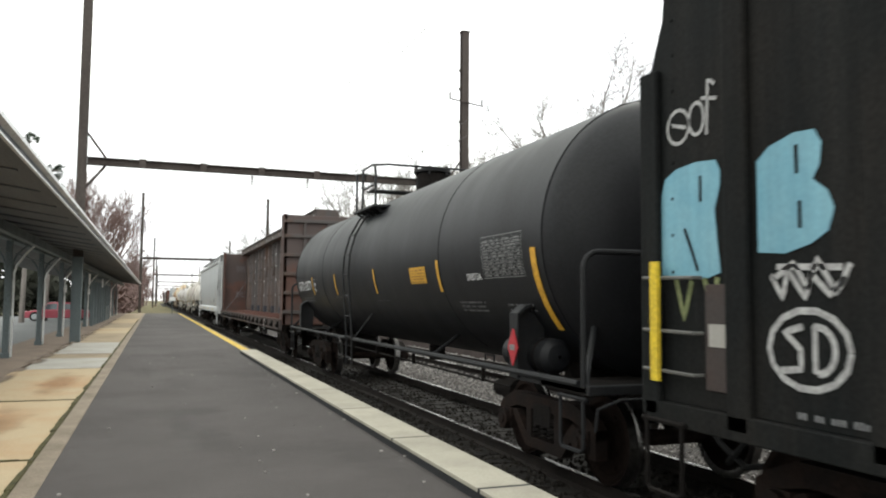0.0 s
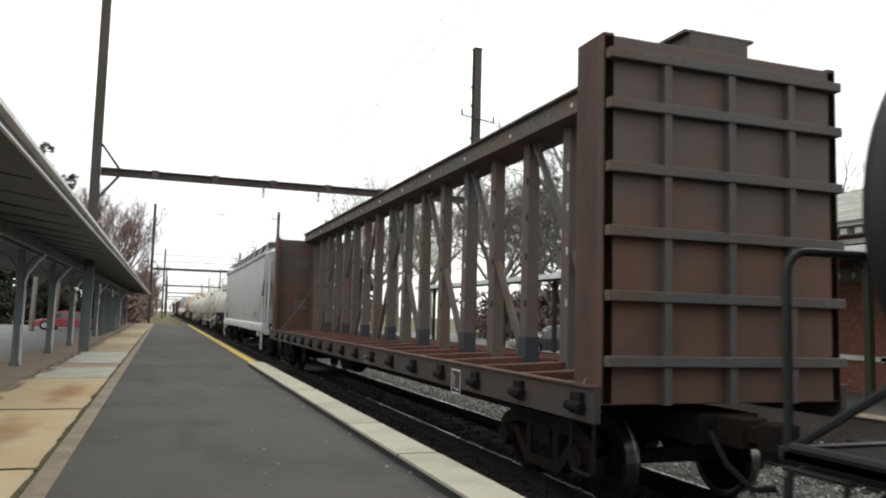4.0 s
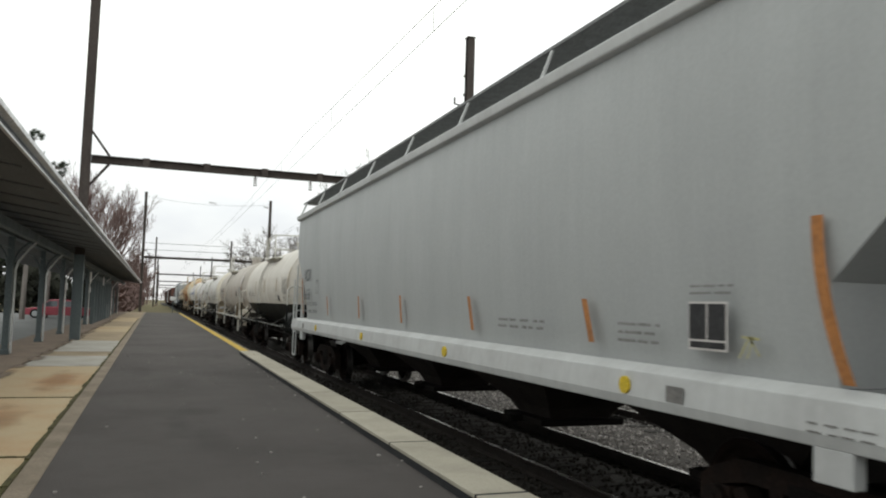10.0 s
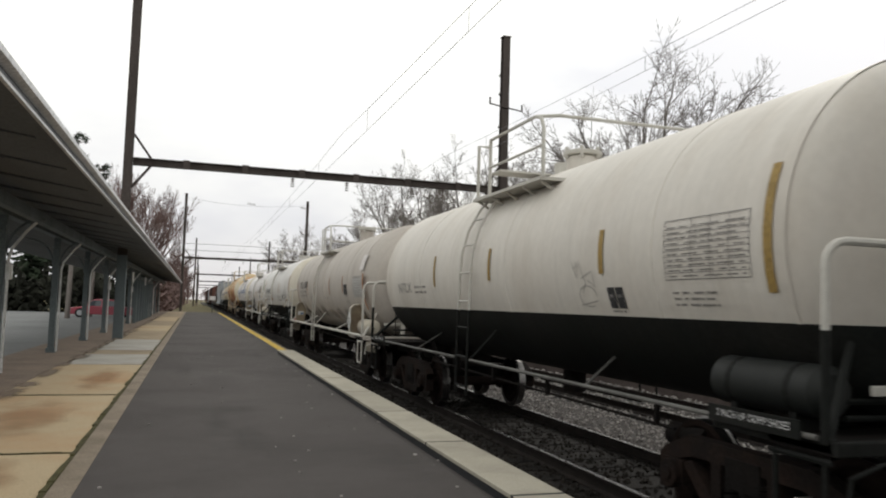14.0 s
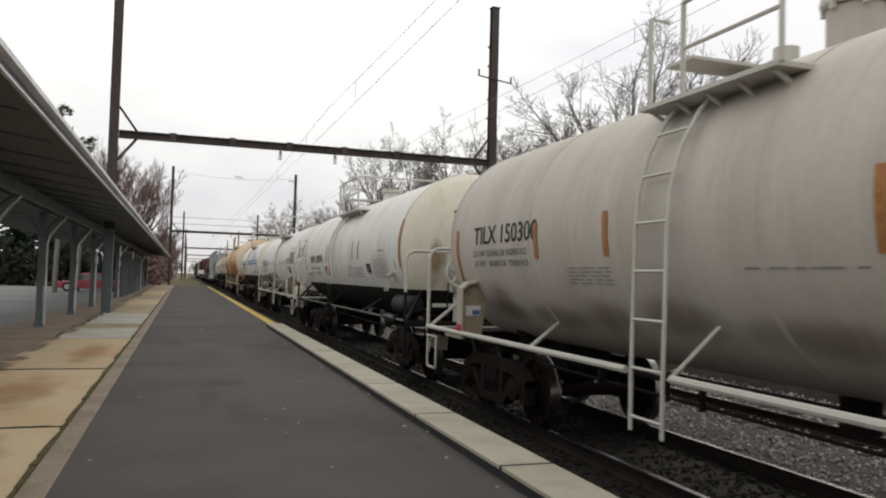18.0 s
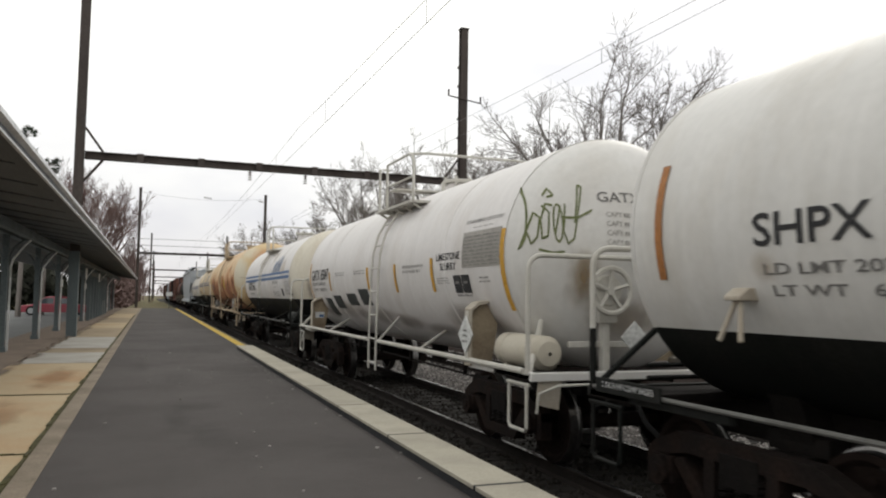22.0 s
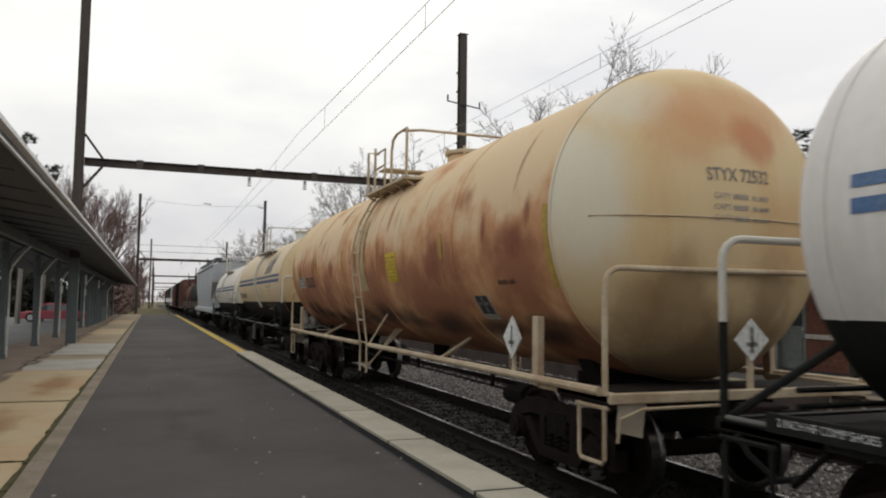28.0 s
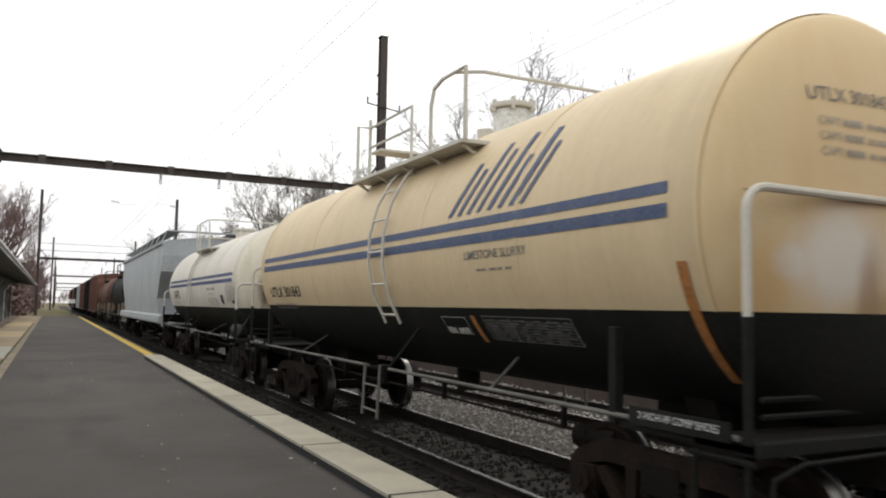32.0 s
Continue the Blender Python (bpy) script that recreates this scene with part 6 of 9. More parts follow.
            part("end_handrail", Shape().tube(hoop, 0.028, 8), rail, car, "bent pipe handrail", smooth=True)
        for x in (-1, 1) if web else ():
            part("handrail_stay", Shape().tube([(x * 1.48, sg * (end - 0.05), 1.1), (x * 0.95, sg * (half + 0.12), 1.75)], 0.03, 6), lower or rail, car)
        for x in (-1.5, 1.5):
            corner_step(car, x, sg * (end - 0.06), 1.0, 0.50, -sg, lower or pipe)
        if not lower and top is not TANK_BLACK:
            part("corner_plate", Shape().prism([(-1.40, 1.02), (-1.42, 0.78), (-1.16, 0.72), (-1.12, 1.02)], sg * end - 0.006, sg * end + 0.006, "y"), BRACKET_CREAM, car, "small hanging bracket plate")
        coupler(car, sg * end, sg)
        cut = [(-0.35, sg * (end + 0.03), 0.98), (-1.2, sg * (end + 0.08), 0.98), (-1.42, sg * (end + 0.06), 0.90), (-1.44, sg * (end + 0.05), 0.70)]
        part("uncoupling_lever", Shape().tube(cut, 0.016, 6), lower or rail, car, smooth=True)
    # side rails, in two runs beside the ladder
    end_n, end_f = half + over[0], half + over[1]
    lu = (ladder - mid) if ladder is not None else 0.0
    for x in (-1.52, 1.52):
        part("side_rail", Shape().tube([(x, -end_n + 0.1, 1.12), (x, lu - 0.33, 1.12)], pipe_r, 8), pipe, car, "long pipe handrail", smooth=True)
        part("side_rail", Shape().tube([(x, lu + 0.33, 1.12), (x, end_f - 0.1, 1.12)], pipe_r, 8), pipe, car, "long pipe handrail", smooth=True)
        for f in (-0.55, 0.5):
            y = f * half
            q = -math.asin((zc - 1.38) / R)
            part("rail_bracket", Shape().tube([(x, y, 1.12), (math.copysign(R * math.cos(q), x), y + 0.4, zc + R * math.sin(q))], pipe_r * 0.8, 6), pipe, car)
    part("brake_rod", Shape().tube([(-0.95, -half + 1.9, 0.80), (-0.9, half - 1.9, 0.84)], 0.018, 6), CHASSIS, car, "long brake rod")
    for f in (-0.62, -0.2, 0.12, 0.4):
        part("pipe_hanger", Shape().box(-0.99, -0.94, f * half - 0.02, f * half + 0.02, 0.79, 1.02), CHASSIS, car)
    part("brake_drum", Shape().drum((-0.7, -half * 0.68, 0.72), (0, 1, 0), 0.15, 0.32, 14).drum((-0.7, -half * 0.68 + 0.3, 0.70), (0, 1, 0), 0.11, 0.3, 12), CHASSIS, car, "hanging brake cylinder", smooth=True)
    for y in (-half * 0.3, half * 0.45):
        part("brake_pipe", Shape().tube([(-0.75, y - 1.2, 0.95), (-0.75, y + 1.2, 0.95)], 0.03, 6), CHASSIS, car)
    part("outlet", Shape().drum((0, 0, zc - R - 0.12), (0, 0, 1), 0.16, 0.35, 14), CHASSIS, car, "bottom outlet valve", smooth=True)
    # ladder, deck and manway
    if ladder is not None:
        for sg in (-1, 1):
            xs = [(sg * 1.53, 0.62), (sg * 1.53, 1.12), (sg * (R + 0.1), zc - 0.1 * R)]
            if not ladder_low:
                xs = [(sg * (R + 0.09) * math.cos(radians(q)), zc + (R + 0.09) * math.sin(radians(q))) for q in (-34, -20, -6)]
                ladder_parts(car, [(sg * 1.58, 0.5), (sg * 1.55, 1.15)], lu + 0.12, 0.5, 0.3, pipe, "stirrup_ladder")
            xs += [(sg * (R + 0.09) * math.cos(radians(q)), zc + (R + 0.09) * math.sin(radians(q))) for q in (8, 22, 36, 50)]
            if lower and ladder_low:
                zs = zc + R * math.sin(radians(seam))
                f = (zs - xs[1][1]) / (xs[2][1] - xs[1][1])
                mp = (xs[1][0] + (xs[2][0] - xs[1][0]) * f, zs)
                ladder_parts(car, xs[:2] + [mp], lu, 0.46, 0.41, lower)
                xs = [mp] + xs[2:]
            ladder_parts(car, xs, lu, 0.46, 0.41, rail)
            part("ladder_stay", Shape().tube([(sg * 1.53, lu - 0.3, 1.1), (sg * 1.2, lu - 0.5, zc - R * 0.62)], 0.02, 5), lower or rail, car)
    if deck is not None:
        y0, y1 = deck[0] - mid, deck[1] - mid
        zt = zc + R * 0.70
        w = R * 0.72
        g = part("walkway", Shape().box(-w - 0.28, -w + 0.12, y0, y1, zt + 0.02, zt + 0.06), rail, car, "narrow grated walkway")
        part("walkway", Shape().box(w - 0.12, w + 0.28, y0, y1, zt + 0.02, zt + 0.06), rail, car, "narrow grated walkway")
        part("walkway", Shape().box(-w, w, y1 - 0.4, y1, zt + R * 0.3 + 0.03, zt + R * 0.3 + 0.06), rail, car, "cross step over the tank top")
        for y in np.linspace(y0 + 0.1, y1 - 0.1, 5):
            part("walkway_bracket", Shape().tube([(-w - 0.22, y, zt + 0.02), (-w + 0.1, y, zt - 0.16)], 0.022, 5), rail, g)
        xe, zr = w + 0.24, zt + 0.85
        for sg in (-1, 1):
            if y1 - y0 > 3.0 or top is TANK_RUST:
                ym = y0 + min(0.85, 0.34 * (y1 - y0))
                p = [(sg * xe, y0, zt + 0.05), (sg * xe, y0, zr), (sg * xe, ym - 0.3, zr), (sg * xe, ym - 0.08, zr - 0.06), (sg * xe, ym, zr - 0.25), (sg * xe, ym, zt + 0.05)]
                part("deck_railing", Shape().tube(p, 0.024, 6), rail, car, "pipe hoop beside the manway", smooth=True)
                ym += 0.16 * (y1 - y0)
                p = [(sg * xe, ym, zt + 0.05), (sg * xe, ym, zr - 0.12), (sg * xe, y1 - 0.6, zr - 0.12)]
                part("deck_railing", Shape().tube(p, 0.02, 6), rail, car, "pipe guard rail round the walkway")
            else:
                ym = y0
                p = [(sg * xe, y0, zt + 0.05), (sg * xe, y0, zr - 0.2), (sg * xe, y0 + 0.08, zr - 0.05), (sg * xe, y0 + 0.25, zr), (sg * xe, y1 - 0.6, zr)]
                part("deck_railing", Shape().tube(p, 0.024, 6), rail, car, "pipe guard rail round the walkway", smooth=True)
            part("deck_railing", Shape().tube([(sg * xe, ym, zt + 0.45), (sg * xe, y1 - 0.6, zt + 0.45)], 0.018, 6), rail, car, "middle guard rail")
            for y in (y1 - 0.6,):
                part("railing_post", Shape().tube([(sg * xe, y, zt + 0.05), (sg * xe, y, zr)], 0.024, 6), rail, car)
            part("grab_post", Shape().tube([(sg * xe, y1 - 0.12, zt + 0.05), (sg * xe, y1 - 0.12, zr), (sg * xe * 0.85, y1 - 0.12, zr)], 0.024, 6), rail, car)
        part("deck_railing", Shape().tube([(-xe, y0 + 0.25, zr), (-xe * 0.8, y0 + 0.08, zr), (xe * 0.8, y0 + 0.08, zr), (xe, y0 + 0.25, zr)], 0.022, 6), rail, car, "end guard rail")
    if man is not None:
        y = man - mid
        m = part("manway", Shape().drum((0, y, zc + R + man_h / 2 - 0.08), (0, 0, 1), dome, man_h, 24), CHASSIS if top is TANK_BLACK else PIPE_WHITE if top is TANK_CREAM else top, car, "round manway nozzle", smooth=True, bevel=0.02)
        part("manway_lid", Shape().drum((0, y, zc + R + man_h - 0.04), (0, 0, 1), dome + 0.05, 0.07, 24), rail, m, "domed hatch lid", smooth=True, bevel=0.015)
        for k in range(6):
            a = k * 1.047
            part("lid_bolt", Shape().drum((math.cos(a) * (dome + 0.02), y + math.sin(a) * (dome + 0.02), zc + R + man_h - 0.04), (0, 0, 1), 0.03, 0.16, 8), rail, m)
        part("safety_valve", Shape().drum((0.15, y + 0.95, zc + R + 0.1), (0, 0, 1), 0.12, 0.4, 14), rail, car, smooth=True)
    if reservoir is not None:
        y = reservoir - mid
        hl, rr, zr = ((0.45, 0.155, 1.26) if stripes else (0.58, 0.185, 1.36)) if lower else (0.56, 0.19, 1.29)
        prof = [(y - hl, 0.02), (y - hl + 0.02, rr * 0.7), (y - hl + 0.09, rr), (y + hl - 0.09, rr), (y + hl - 0.02, rr * 0.7), (y + hl, 0.02)]
        part("air_reservoir", Shape().lathe(prof, zr, 0, 360, 20, x=-1.18), RESERVOIR_DARK if lower else top if top is TANK_BLACK else RESERVOIR_CREAM, car, "round brake air reservoir", smooth=True)
        strap_mat = lower or (CHASSIS if top is TANK_BLACK else RESERVOIR_CREAM)
        for d in (-0.3, 0.3):
            part("strap", Shape().lathe([(y + d - 0.02, rr + 0.001), (y + d - 0.02, rr + 0.005), (y + d + 0.02, rr + 0.005), (y + d + 0.02, rr + 0.001)], zr, 0, 360, 20, x=-1.18), strap_mat, car, "reservoir strap")
            part("reservoir_foot", Shape().box(-1.3, -1.06, y + d - 0.03, y + d + 0.03, 1.05, zr - rr * 0.8), strap_mat, car)
    if placard is not None:
        y = placard - mid
        s = Shape().prism([(y, 1.20), (y + 0.23, 1.43), (y, 1.66), (y - 0.23, 1.43)], -1.56, -1.545)
        p = part("placard", s, PIPE_WHITE, car, "white diamond hazard placard holder")
        part("placard_post", Shape().box(-1.545, -1.52, y - 0.04, y + 0.04, 1.12, 1.72), rail, p)
        s = bars(Shape(), 0.16, 0.2, 3, lambda a, b: (-1.563, y + 0.08 - a, 1.33 + b), 0.5, (1, 2))
        part("placard_mark", s, INK_SOFT, p)
    if brake_wheel is not None:
        y, bx = -half - over[0] + 0.07, brake_wheel
        ring = [(bx + 0.25 * math.cos(a), y, 1.98 + 0.25 * math.sin(a)) for a in np.linspace(0, 2 * math.pi, 19)]
        bmat = CHASSIS if stripes else rail
        s = Shape().tube(ring, 0.03, 6)
        for k in range(5):
            q = k * 1.2566 + 0.3
            s.tube([(bx, y + 0.03, 1.98), (bx + 0.25 * math.cos(q), y, 1.98 + 0.25 * math.sin(q))], 0.024, 5)
        s.drum((bx, y + 0.03, 1.98), (0, 1, 0), 0.05, 0.06, 10)
        part("brake_wheel", s, bmat, car, "spoked hand brake wheel", smooth=True)
        part("brake_housing", Shape().drum((bx, y + 0.12, 1.98), (0, 1, 0), 0.17, 0.16, 16).box(bx - 0.12, bx + 0.12, y + 0.06, y + 0.2, 1.62, 1.9), bmat, car, "hand brake gear housing", bevel=0.015)
        part("brake_stand", Shape().box(bx - 0.05, bx + 0.05, y + 0.1, y + 0.18, 1.09, 1.65).box(bx - 0.45, bx + 0.5, y + 0.14, y + 0.18, 1.35, 1.42), bmat, car, "brake stand on the end platform", bevel=0.01)
        chain = [(bx - 0.18, y + 0.05, 1.85), (bx - 0.2, y + 0.06, 1.5), (bx - 0.17, y + 0.1, 1.1)]
        part("brake_chain", Shape().tube(chain, 0.014, 5), CHASSIS_RUST, car)
    # surfaces to letter on
    def car_side(u, th, off=0.007):
        start = radians(dial[0] * th + dial[1])

        def f(a, b):
            q = start + dial[0] * b / R
            return (-(R + off) * math.cos(q), along(u) - mid - dial[2] - RUN * a, zc + (R + off) * math.sin(q))
        return f


    def head_face(x0, z0, off=0.008):
        def f(a, b):
            x, z = x0 + a, z0 + b
            q = min((x * x + (z - zc) ** 2) / (R * R), 0.995)
            return (x, -half - R * (0.5 if over[0] >= 0.64 else 0.25) * math.sqrt(1 - q) - off, z)
        return f
    return car, car_side, head_face, R


def strip(kit, u, th0, th1, w, mat, name="reflector_strip"):
    car, side, head, R = kit
    part(name, sheet(Shape(), w, radians(th1 - th0) * R, side(u, th0, 0.0105), 1, 6), mat, car)


def panel(kit, ua, ub, th0, th1, mat, ink, rows, words=(3, 6), name="stencil_panel", frame_lines=False, fill=0.4):
    car, side, head, R = kit
    w, h = ua - ub, radians(th1 - th0) * R
    p = None
    if mat:
        p = part(name, sheet(Shape(), w, h, side(ua, th0), 2, 6), mat, car)
    s = bars(Shape(), w * 0.92, h * 0.9, rows, lambda a, b: side(ua - w * 0.04, th0, 0.010)(a, b + h * 0.05), fill, words)
    if rows >= 7:
        for i in range(1, rows):
            sheet(s, w, 0.005, lambda x, y, i=i: side(ua, th0, 0.010)(x, y + h * (i / rows + 0.045 - 0.09 * i / rows) - 0.012), 2, 1)
        for f in (0.0, 0.34, 0.56, 0.78, 0.99):
            sheet(s, 0.006, h, lambda x, y, f=f: side(ua, th0, 0.010)(x + w * f, y), 1, 4)
    if frame_lines:
        for b in (0.0, h - 0.008):
            sheet(s, w, 0.008, lambda x, y, b=b: side(ua, th0, 0.010)(x, y + b), 2, 1)
        for a in (0.0, w - 0.012):
            sheet(s, 0.008, h, lambda x, y, a=a: side(ua, th0, 0.010)(x + a, y), 1, 4)
    part("small_print", s, ink, p or car)


def words(kit, body, ua, ub, th0, th1, mat, cuts=6):
    car, side, head, R = kit
    lettering(body, ua - ub, radians(th1 - th0) * R, side(ua, th0), mat, car, cuts, bold=0.012)


def service_placard(kit, ua, ub, th0, th1):
    car, side, head, R = kit
    w, h = ua - ub, radians(th1 - th0) * R
    p = part("service_panel", sheet(Shape(), w * 0.47, h * 0.84, lambda a, b: side(ua, th0)(a, b + h * 0.16), 1, 4), INK, car, "black service panel")
    part("service_panel", sheet(Shape(), w * 0.47, h * 0.84, lambda a, b: side(ua - w * 0.53, th0)(a, b + h * 0.16), 1, 4), INK, car, "black service panel")
    s = bars(Shape(), w * 0.9, h * 0.1, 1, side(ua - w * 0.05, th0), 0.9, (2, 4))
    for f in (0.1, 0.62):
        sheet(s, w * 0.25, h * 0.12, lambda a, b, f=f: side(ua - w * f, th0, 0.010)(a, b + h * 0.6), 1, 1)
    part("small_print", s, INK_SOFT, p)


def end_marks(kit, body, x0, z0, w, h, mat, rows=3):
    car, side, head, R = kit
    lettering(body, w, h, head(x0, z0), mat, car, 3, bold=0.008)
    soft = CHALK_MID if mat is CHALK else INK_SOFT if mat is INK else INK_FAINT
    s = Shape()
    for i in range(rows):
        z = z0 - 0.17 - 0.105 * i
        lettering("CAPY", 0.19, 0.06, head(x0 + w * 0.08, z), soft, car, 1)
        for j in range(5):
            sheet(s, 0.022, 0.05, head(x0 + w * 0.08 + 0.215 + 0.036 * j, z), 1, 1)
        for j in range(6):
            sheet(s, 0.018, 0.042, head(x0 + w * 0.08 + 0.44 + 0.033 * j + (0.02 if j > 1 else 0), z), 1, 1)
    part("small_print", s, soft, car)


def head_stain(kit, x0, z0, w, h, mat):
    car, side, head, R = kit
    part("rust_stain", sheet(Shape(), w, h, head(x0, z0, 0.0025 + 0.0008 * (len(car.children) % 7)), 8, 10), mat, car, "soft-edged rust stain")


def scrawl_shape(kit_place, strokes, r):
    """Sprayed lines: each stroke a run of (a, b) points on a surface."""
    s = Shape()
    for st in strokes:
        pts = []
        for (a0, b0), (a1, b1) in zip(st[:-1], st[1:]):
            for k in range(4):
                pts.append((a0 + (a1 - a0) * k / 4, b0 + (b1 - b0) * k / 4))
        pts.append(st[-1])
        lo, hi = [], []
        for i, (a, b) in enumerate(pts):
            p, q = pts[max(i - 1, 0)], pts[min(i + 1, len(pts) - 1)]
            dx, dy = q[0] - p[0], q[1] - p[1]
            L = math.hypot(dx, dy) or 1
            lo.append(kit_place(a - dy / L * r, b + dx / L * r))
            hi.append(kit_place(a + dy / L * r, b - dx / L * r))
        n = len(pts)
        s.add(lo + hi, [(i, i + 1, n + i + 1, n + i) for i in range(n - 1)])
    return s


def scrawl(kit_place, car, strokes, r, mat, name="graffiti"):
    return part(name, scrawl_shape(kit_place, strokes, r), mat, car)


def ring_pts(cx, cy, rx, ry, a0=0, a1=360, n=14):
    return [(cx + rx * math.cos(radians(a0 + (a1 - a0) * i / n)), cy + ry * math.sin(radians(a0 + (a1 - a0) * i / n))) for i in range(n + 1)]


def belly_grime_shade(kit, ua, ub, seed, mat=None):
    """Brown road grime in overlapping patches along the lower flank; the belly's shade is painted with it."""
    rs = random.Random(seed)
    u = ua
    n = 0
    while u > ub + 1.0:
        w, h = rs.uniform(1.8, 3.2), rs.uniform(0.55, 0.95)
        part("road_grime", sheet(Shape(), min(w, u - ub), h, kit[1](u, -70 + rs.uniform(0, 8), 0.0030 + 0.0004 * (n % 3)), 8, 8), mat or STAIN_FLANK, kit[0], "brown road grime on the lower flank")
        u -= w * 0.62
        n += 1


def bracket_label(car, yb):
    """A small white label with a blue half on the web plate."""
    p = part("maker_label", Shape().box(-1.44, -1.22, yb - 0.022, yb - 0.0155, 1.36, 1.5), SIGN_WHITE, car, "small white and blue label")
    part("label_panel", Shape().box(-1.34, -1.23, yb - 0.026, yb - 0.0225, 1.375, 1.44), BLUE, p)


def tank_train():
    # black tank car
    k = tank_car("glossy black tank car with white lettering and amber reflector strips", 7.85, 23.55, 1.525, 2.563, TANK_BLACK, dial=(0.928, 2.65, 0.17), rail=RAILING_DARK, ladder=16.72, deck=(15.5, 17.2), man=16.1,
                 bands=(11.2, 19.8), reservoir=8.7, dome=0.33, man_h=0.42)
    words(k, "GATX 203771", 23.4, 21.55, -21, -11, CHALK)
    panel(k, 23.2, 21.6, -33, -26, None, CHALK_DIM, 2)
    panel(k, 9.7, 8.5, -20, 0, None, CHALK_MID, 12, (5, 10), frame_lines=True, fill=0.42)
    words(k, "SRB75A", 10.3, 9.8, -20.5, -17, CHALK, 2)
    panel(k, 10.9, 9.9, -38, -30, None, CHALK_DIM, 3)
    panel(k, 9.3, 8.5, -37, -31, None, CHALK_DIM, 2)
    panel(k, 12.8, 12.0, -20.5, -10.5, AMBER, RUST_INK, 5, (4, 7), fill=0.4)
    panel(k, 21.1, 20.9, -22, -10, None, CHALK, 2, (1, 2), frame_lines=True)
    panel(k, 18.9, 17.6, -29, -27, None, CHALK_DIM, 1, (4, 8))
    panel(k, 15.3, 14.4, -32, -30.3, None, CHALK_DIM, 1, (5, 8))
    for u, a, b, w in ((11.47, -26, -8, 0.1), (8.3, -46, -8, 0.13), (21.36, -26, -8, 0.1), (18.6, -26, -8, 0.1)):
        strip(k, u, a, b, w, AMBER)
    strip(k, 15.1, -26, -8, 0.09, AMBER)
    end_marks(k, "GATX 203771", -0.35, 3.05, 1.2, 0.16, CHALK)
    y = RUN * (8.45 - (7.85 + 23.55) / 2)
    s = Shape().prism([(y, 1.18), (y + 0.12, 1.38), (y, 1.58), (y - 0.12, 1.38)], -1.575, -1.56)
    p = part("hazard_placard", s, RED_SIGN, k[0], "red and white diamond hazard placard")
    part("placard_label", Shape().box(-1.58, -1.577, y - 0.06, y + 0.06, 1.35, 1.41), CHALK_MID, p)
    # white over black
    k = tank_car("ivory tank car with a black lower half", 75.42, 87.85, 1.409, 2.418, TANK_IVORY, LOWER_BLACK, -25.5, dial=(0.928, 5.04, 0.18), rail=RAILING_PALE, sill=LOWER_BLACK, ladder=82.2, deck=(80.0, 82.6), man=81.5,
                 bands=(77.2, 80.9, 85.2), reservoir=75.8, brake_wheel=-0.5, over=(0.55, 0.92), man_h=0.3)
    panel(k, 77.15, 75.98, -18, 4, None, INK_SOFT, 10, (4, 8), frame_lines=True, fill=0.3)
    panel(k, 77.1, 76.4, -28, -20.5, None, INK_SOFT, 3)
    service_placard(k, 78.26, 77.95, -31, -20)
    for u, a, b in ((75.83, -23, 18), (78.38, -14, 5), (81.7, -14, 5), (84.45, -16, 6)):
        strip(k, u, a, b, 0.1, OLIVE)
    words(k, "NTLX", 87.0, 86.0, -20, -12, INK_FAINT)
    panel(k, 85.8, 84.9, -21, -12, None, INK_SOFT, 2)
    end_marks(k, "NTLX", -0.2, 3.0, 0.7, 0.15, INK)
    head_stain(k, -0.6, 1.75, 0.8, 0.9, STAIN_TAN)
    scrawl(lambda a, b: k[1](79.0, -28)(a, b), k[0], [[(0, 0.5), (0.1, 0.3), (0.15, 0.5), (0.3, 0.25), (0.2, 0.15)], ring_pts(0.3, 0.1, 0.2, 0.12, 0, 300), [(0.1, 0.0), (0.5, 0.05)], [(0.2, 0.3), (0.45, 0.38), (0.5, 0.2), (0.35, 0.28)], [(0.02, 0.42), (0.12, 0.44), (0.05, 0.52)]], 0.005, INK_FAINT)
    # taupe tank
    k = tank_car("taupe grey tank car with pale railings and brown reflector strips", 90.75, 103.9, 1.413, 2.423, TANK_TAUPE, dial=(0.922, 4.32, 0.17), rail=RAILING_PALE, sill=TANK_TAUPE, ladder=98.1, deck=(96.8, 98.7), man=97.4,
                 bands=(92.6, 96.9, 101.0), reservoir=90.7, placard=91.34, brake_wheel=-0.5)
    part("paint_patch", sheet(Shape(), 0.5, 0.43, k[1](91.24, 6), 2, 5), PALE_PATCH, k[0], "pale square patch of paint")
    panel(k, 92.02, 90.76, -23, 0, PANEL_GREY, CHALK, 8, (3, 5), fill=0.3)
    service_placard(k, 93.4, 92.92, -22, -8)
    panel(k, 93.3, 92.85, -31, -26, None, INK_SOFT, 2)
    words(k, "TILX 150300", 103.07, 100.9, -8.5, 2, INK)
    words(k, "LD LMT 225000 LB 102050 KG", 103.12, 101.22, -15.5, -12, INK_SOFT, 2)
    words(k, "LT WT   81080 LB  37650 KG", 103.12, 101.22, -21.5, -18, INK_SOFT, 2)
    panel(k, 100.25, 99.2, -31, -21, None, INK_SOFT, 5)
    panel(k, 97.3, 96.0, -24, -22, None, INK_SOFT, 1)
    for u, a, b, w in ((90.76, -37, 2, 0.12), (93.64, -18, 2, 0.09), (95.98, -20, 3, 0.09), (101.0, -18, 0, 0.1), (99.33, -18, 1, 0.1), (103.86, -35, 2, 0.1)):
        strip(k, u, a, b, w, ORANGE)
    end_marks(k, "TILX 150300", -0.55, 2.98, 1.1, 0.14, INK)
    head_stain(k, -0.75, 1.45, 0.7, 1.0, STAIN_TAN)
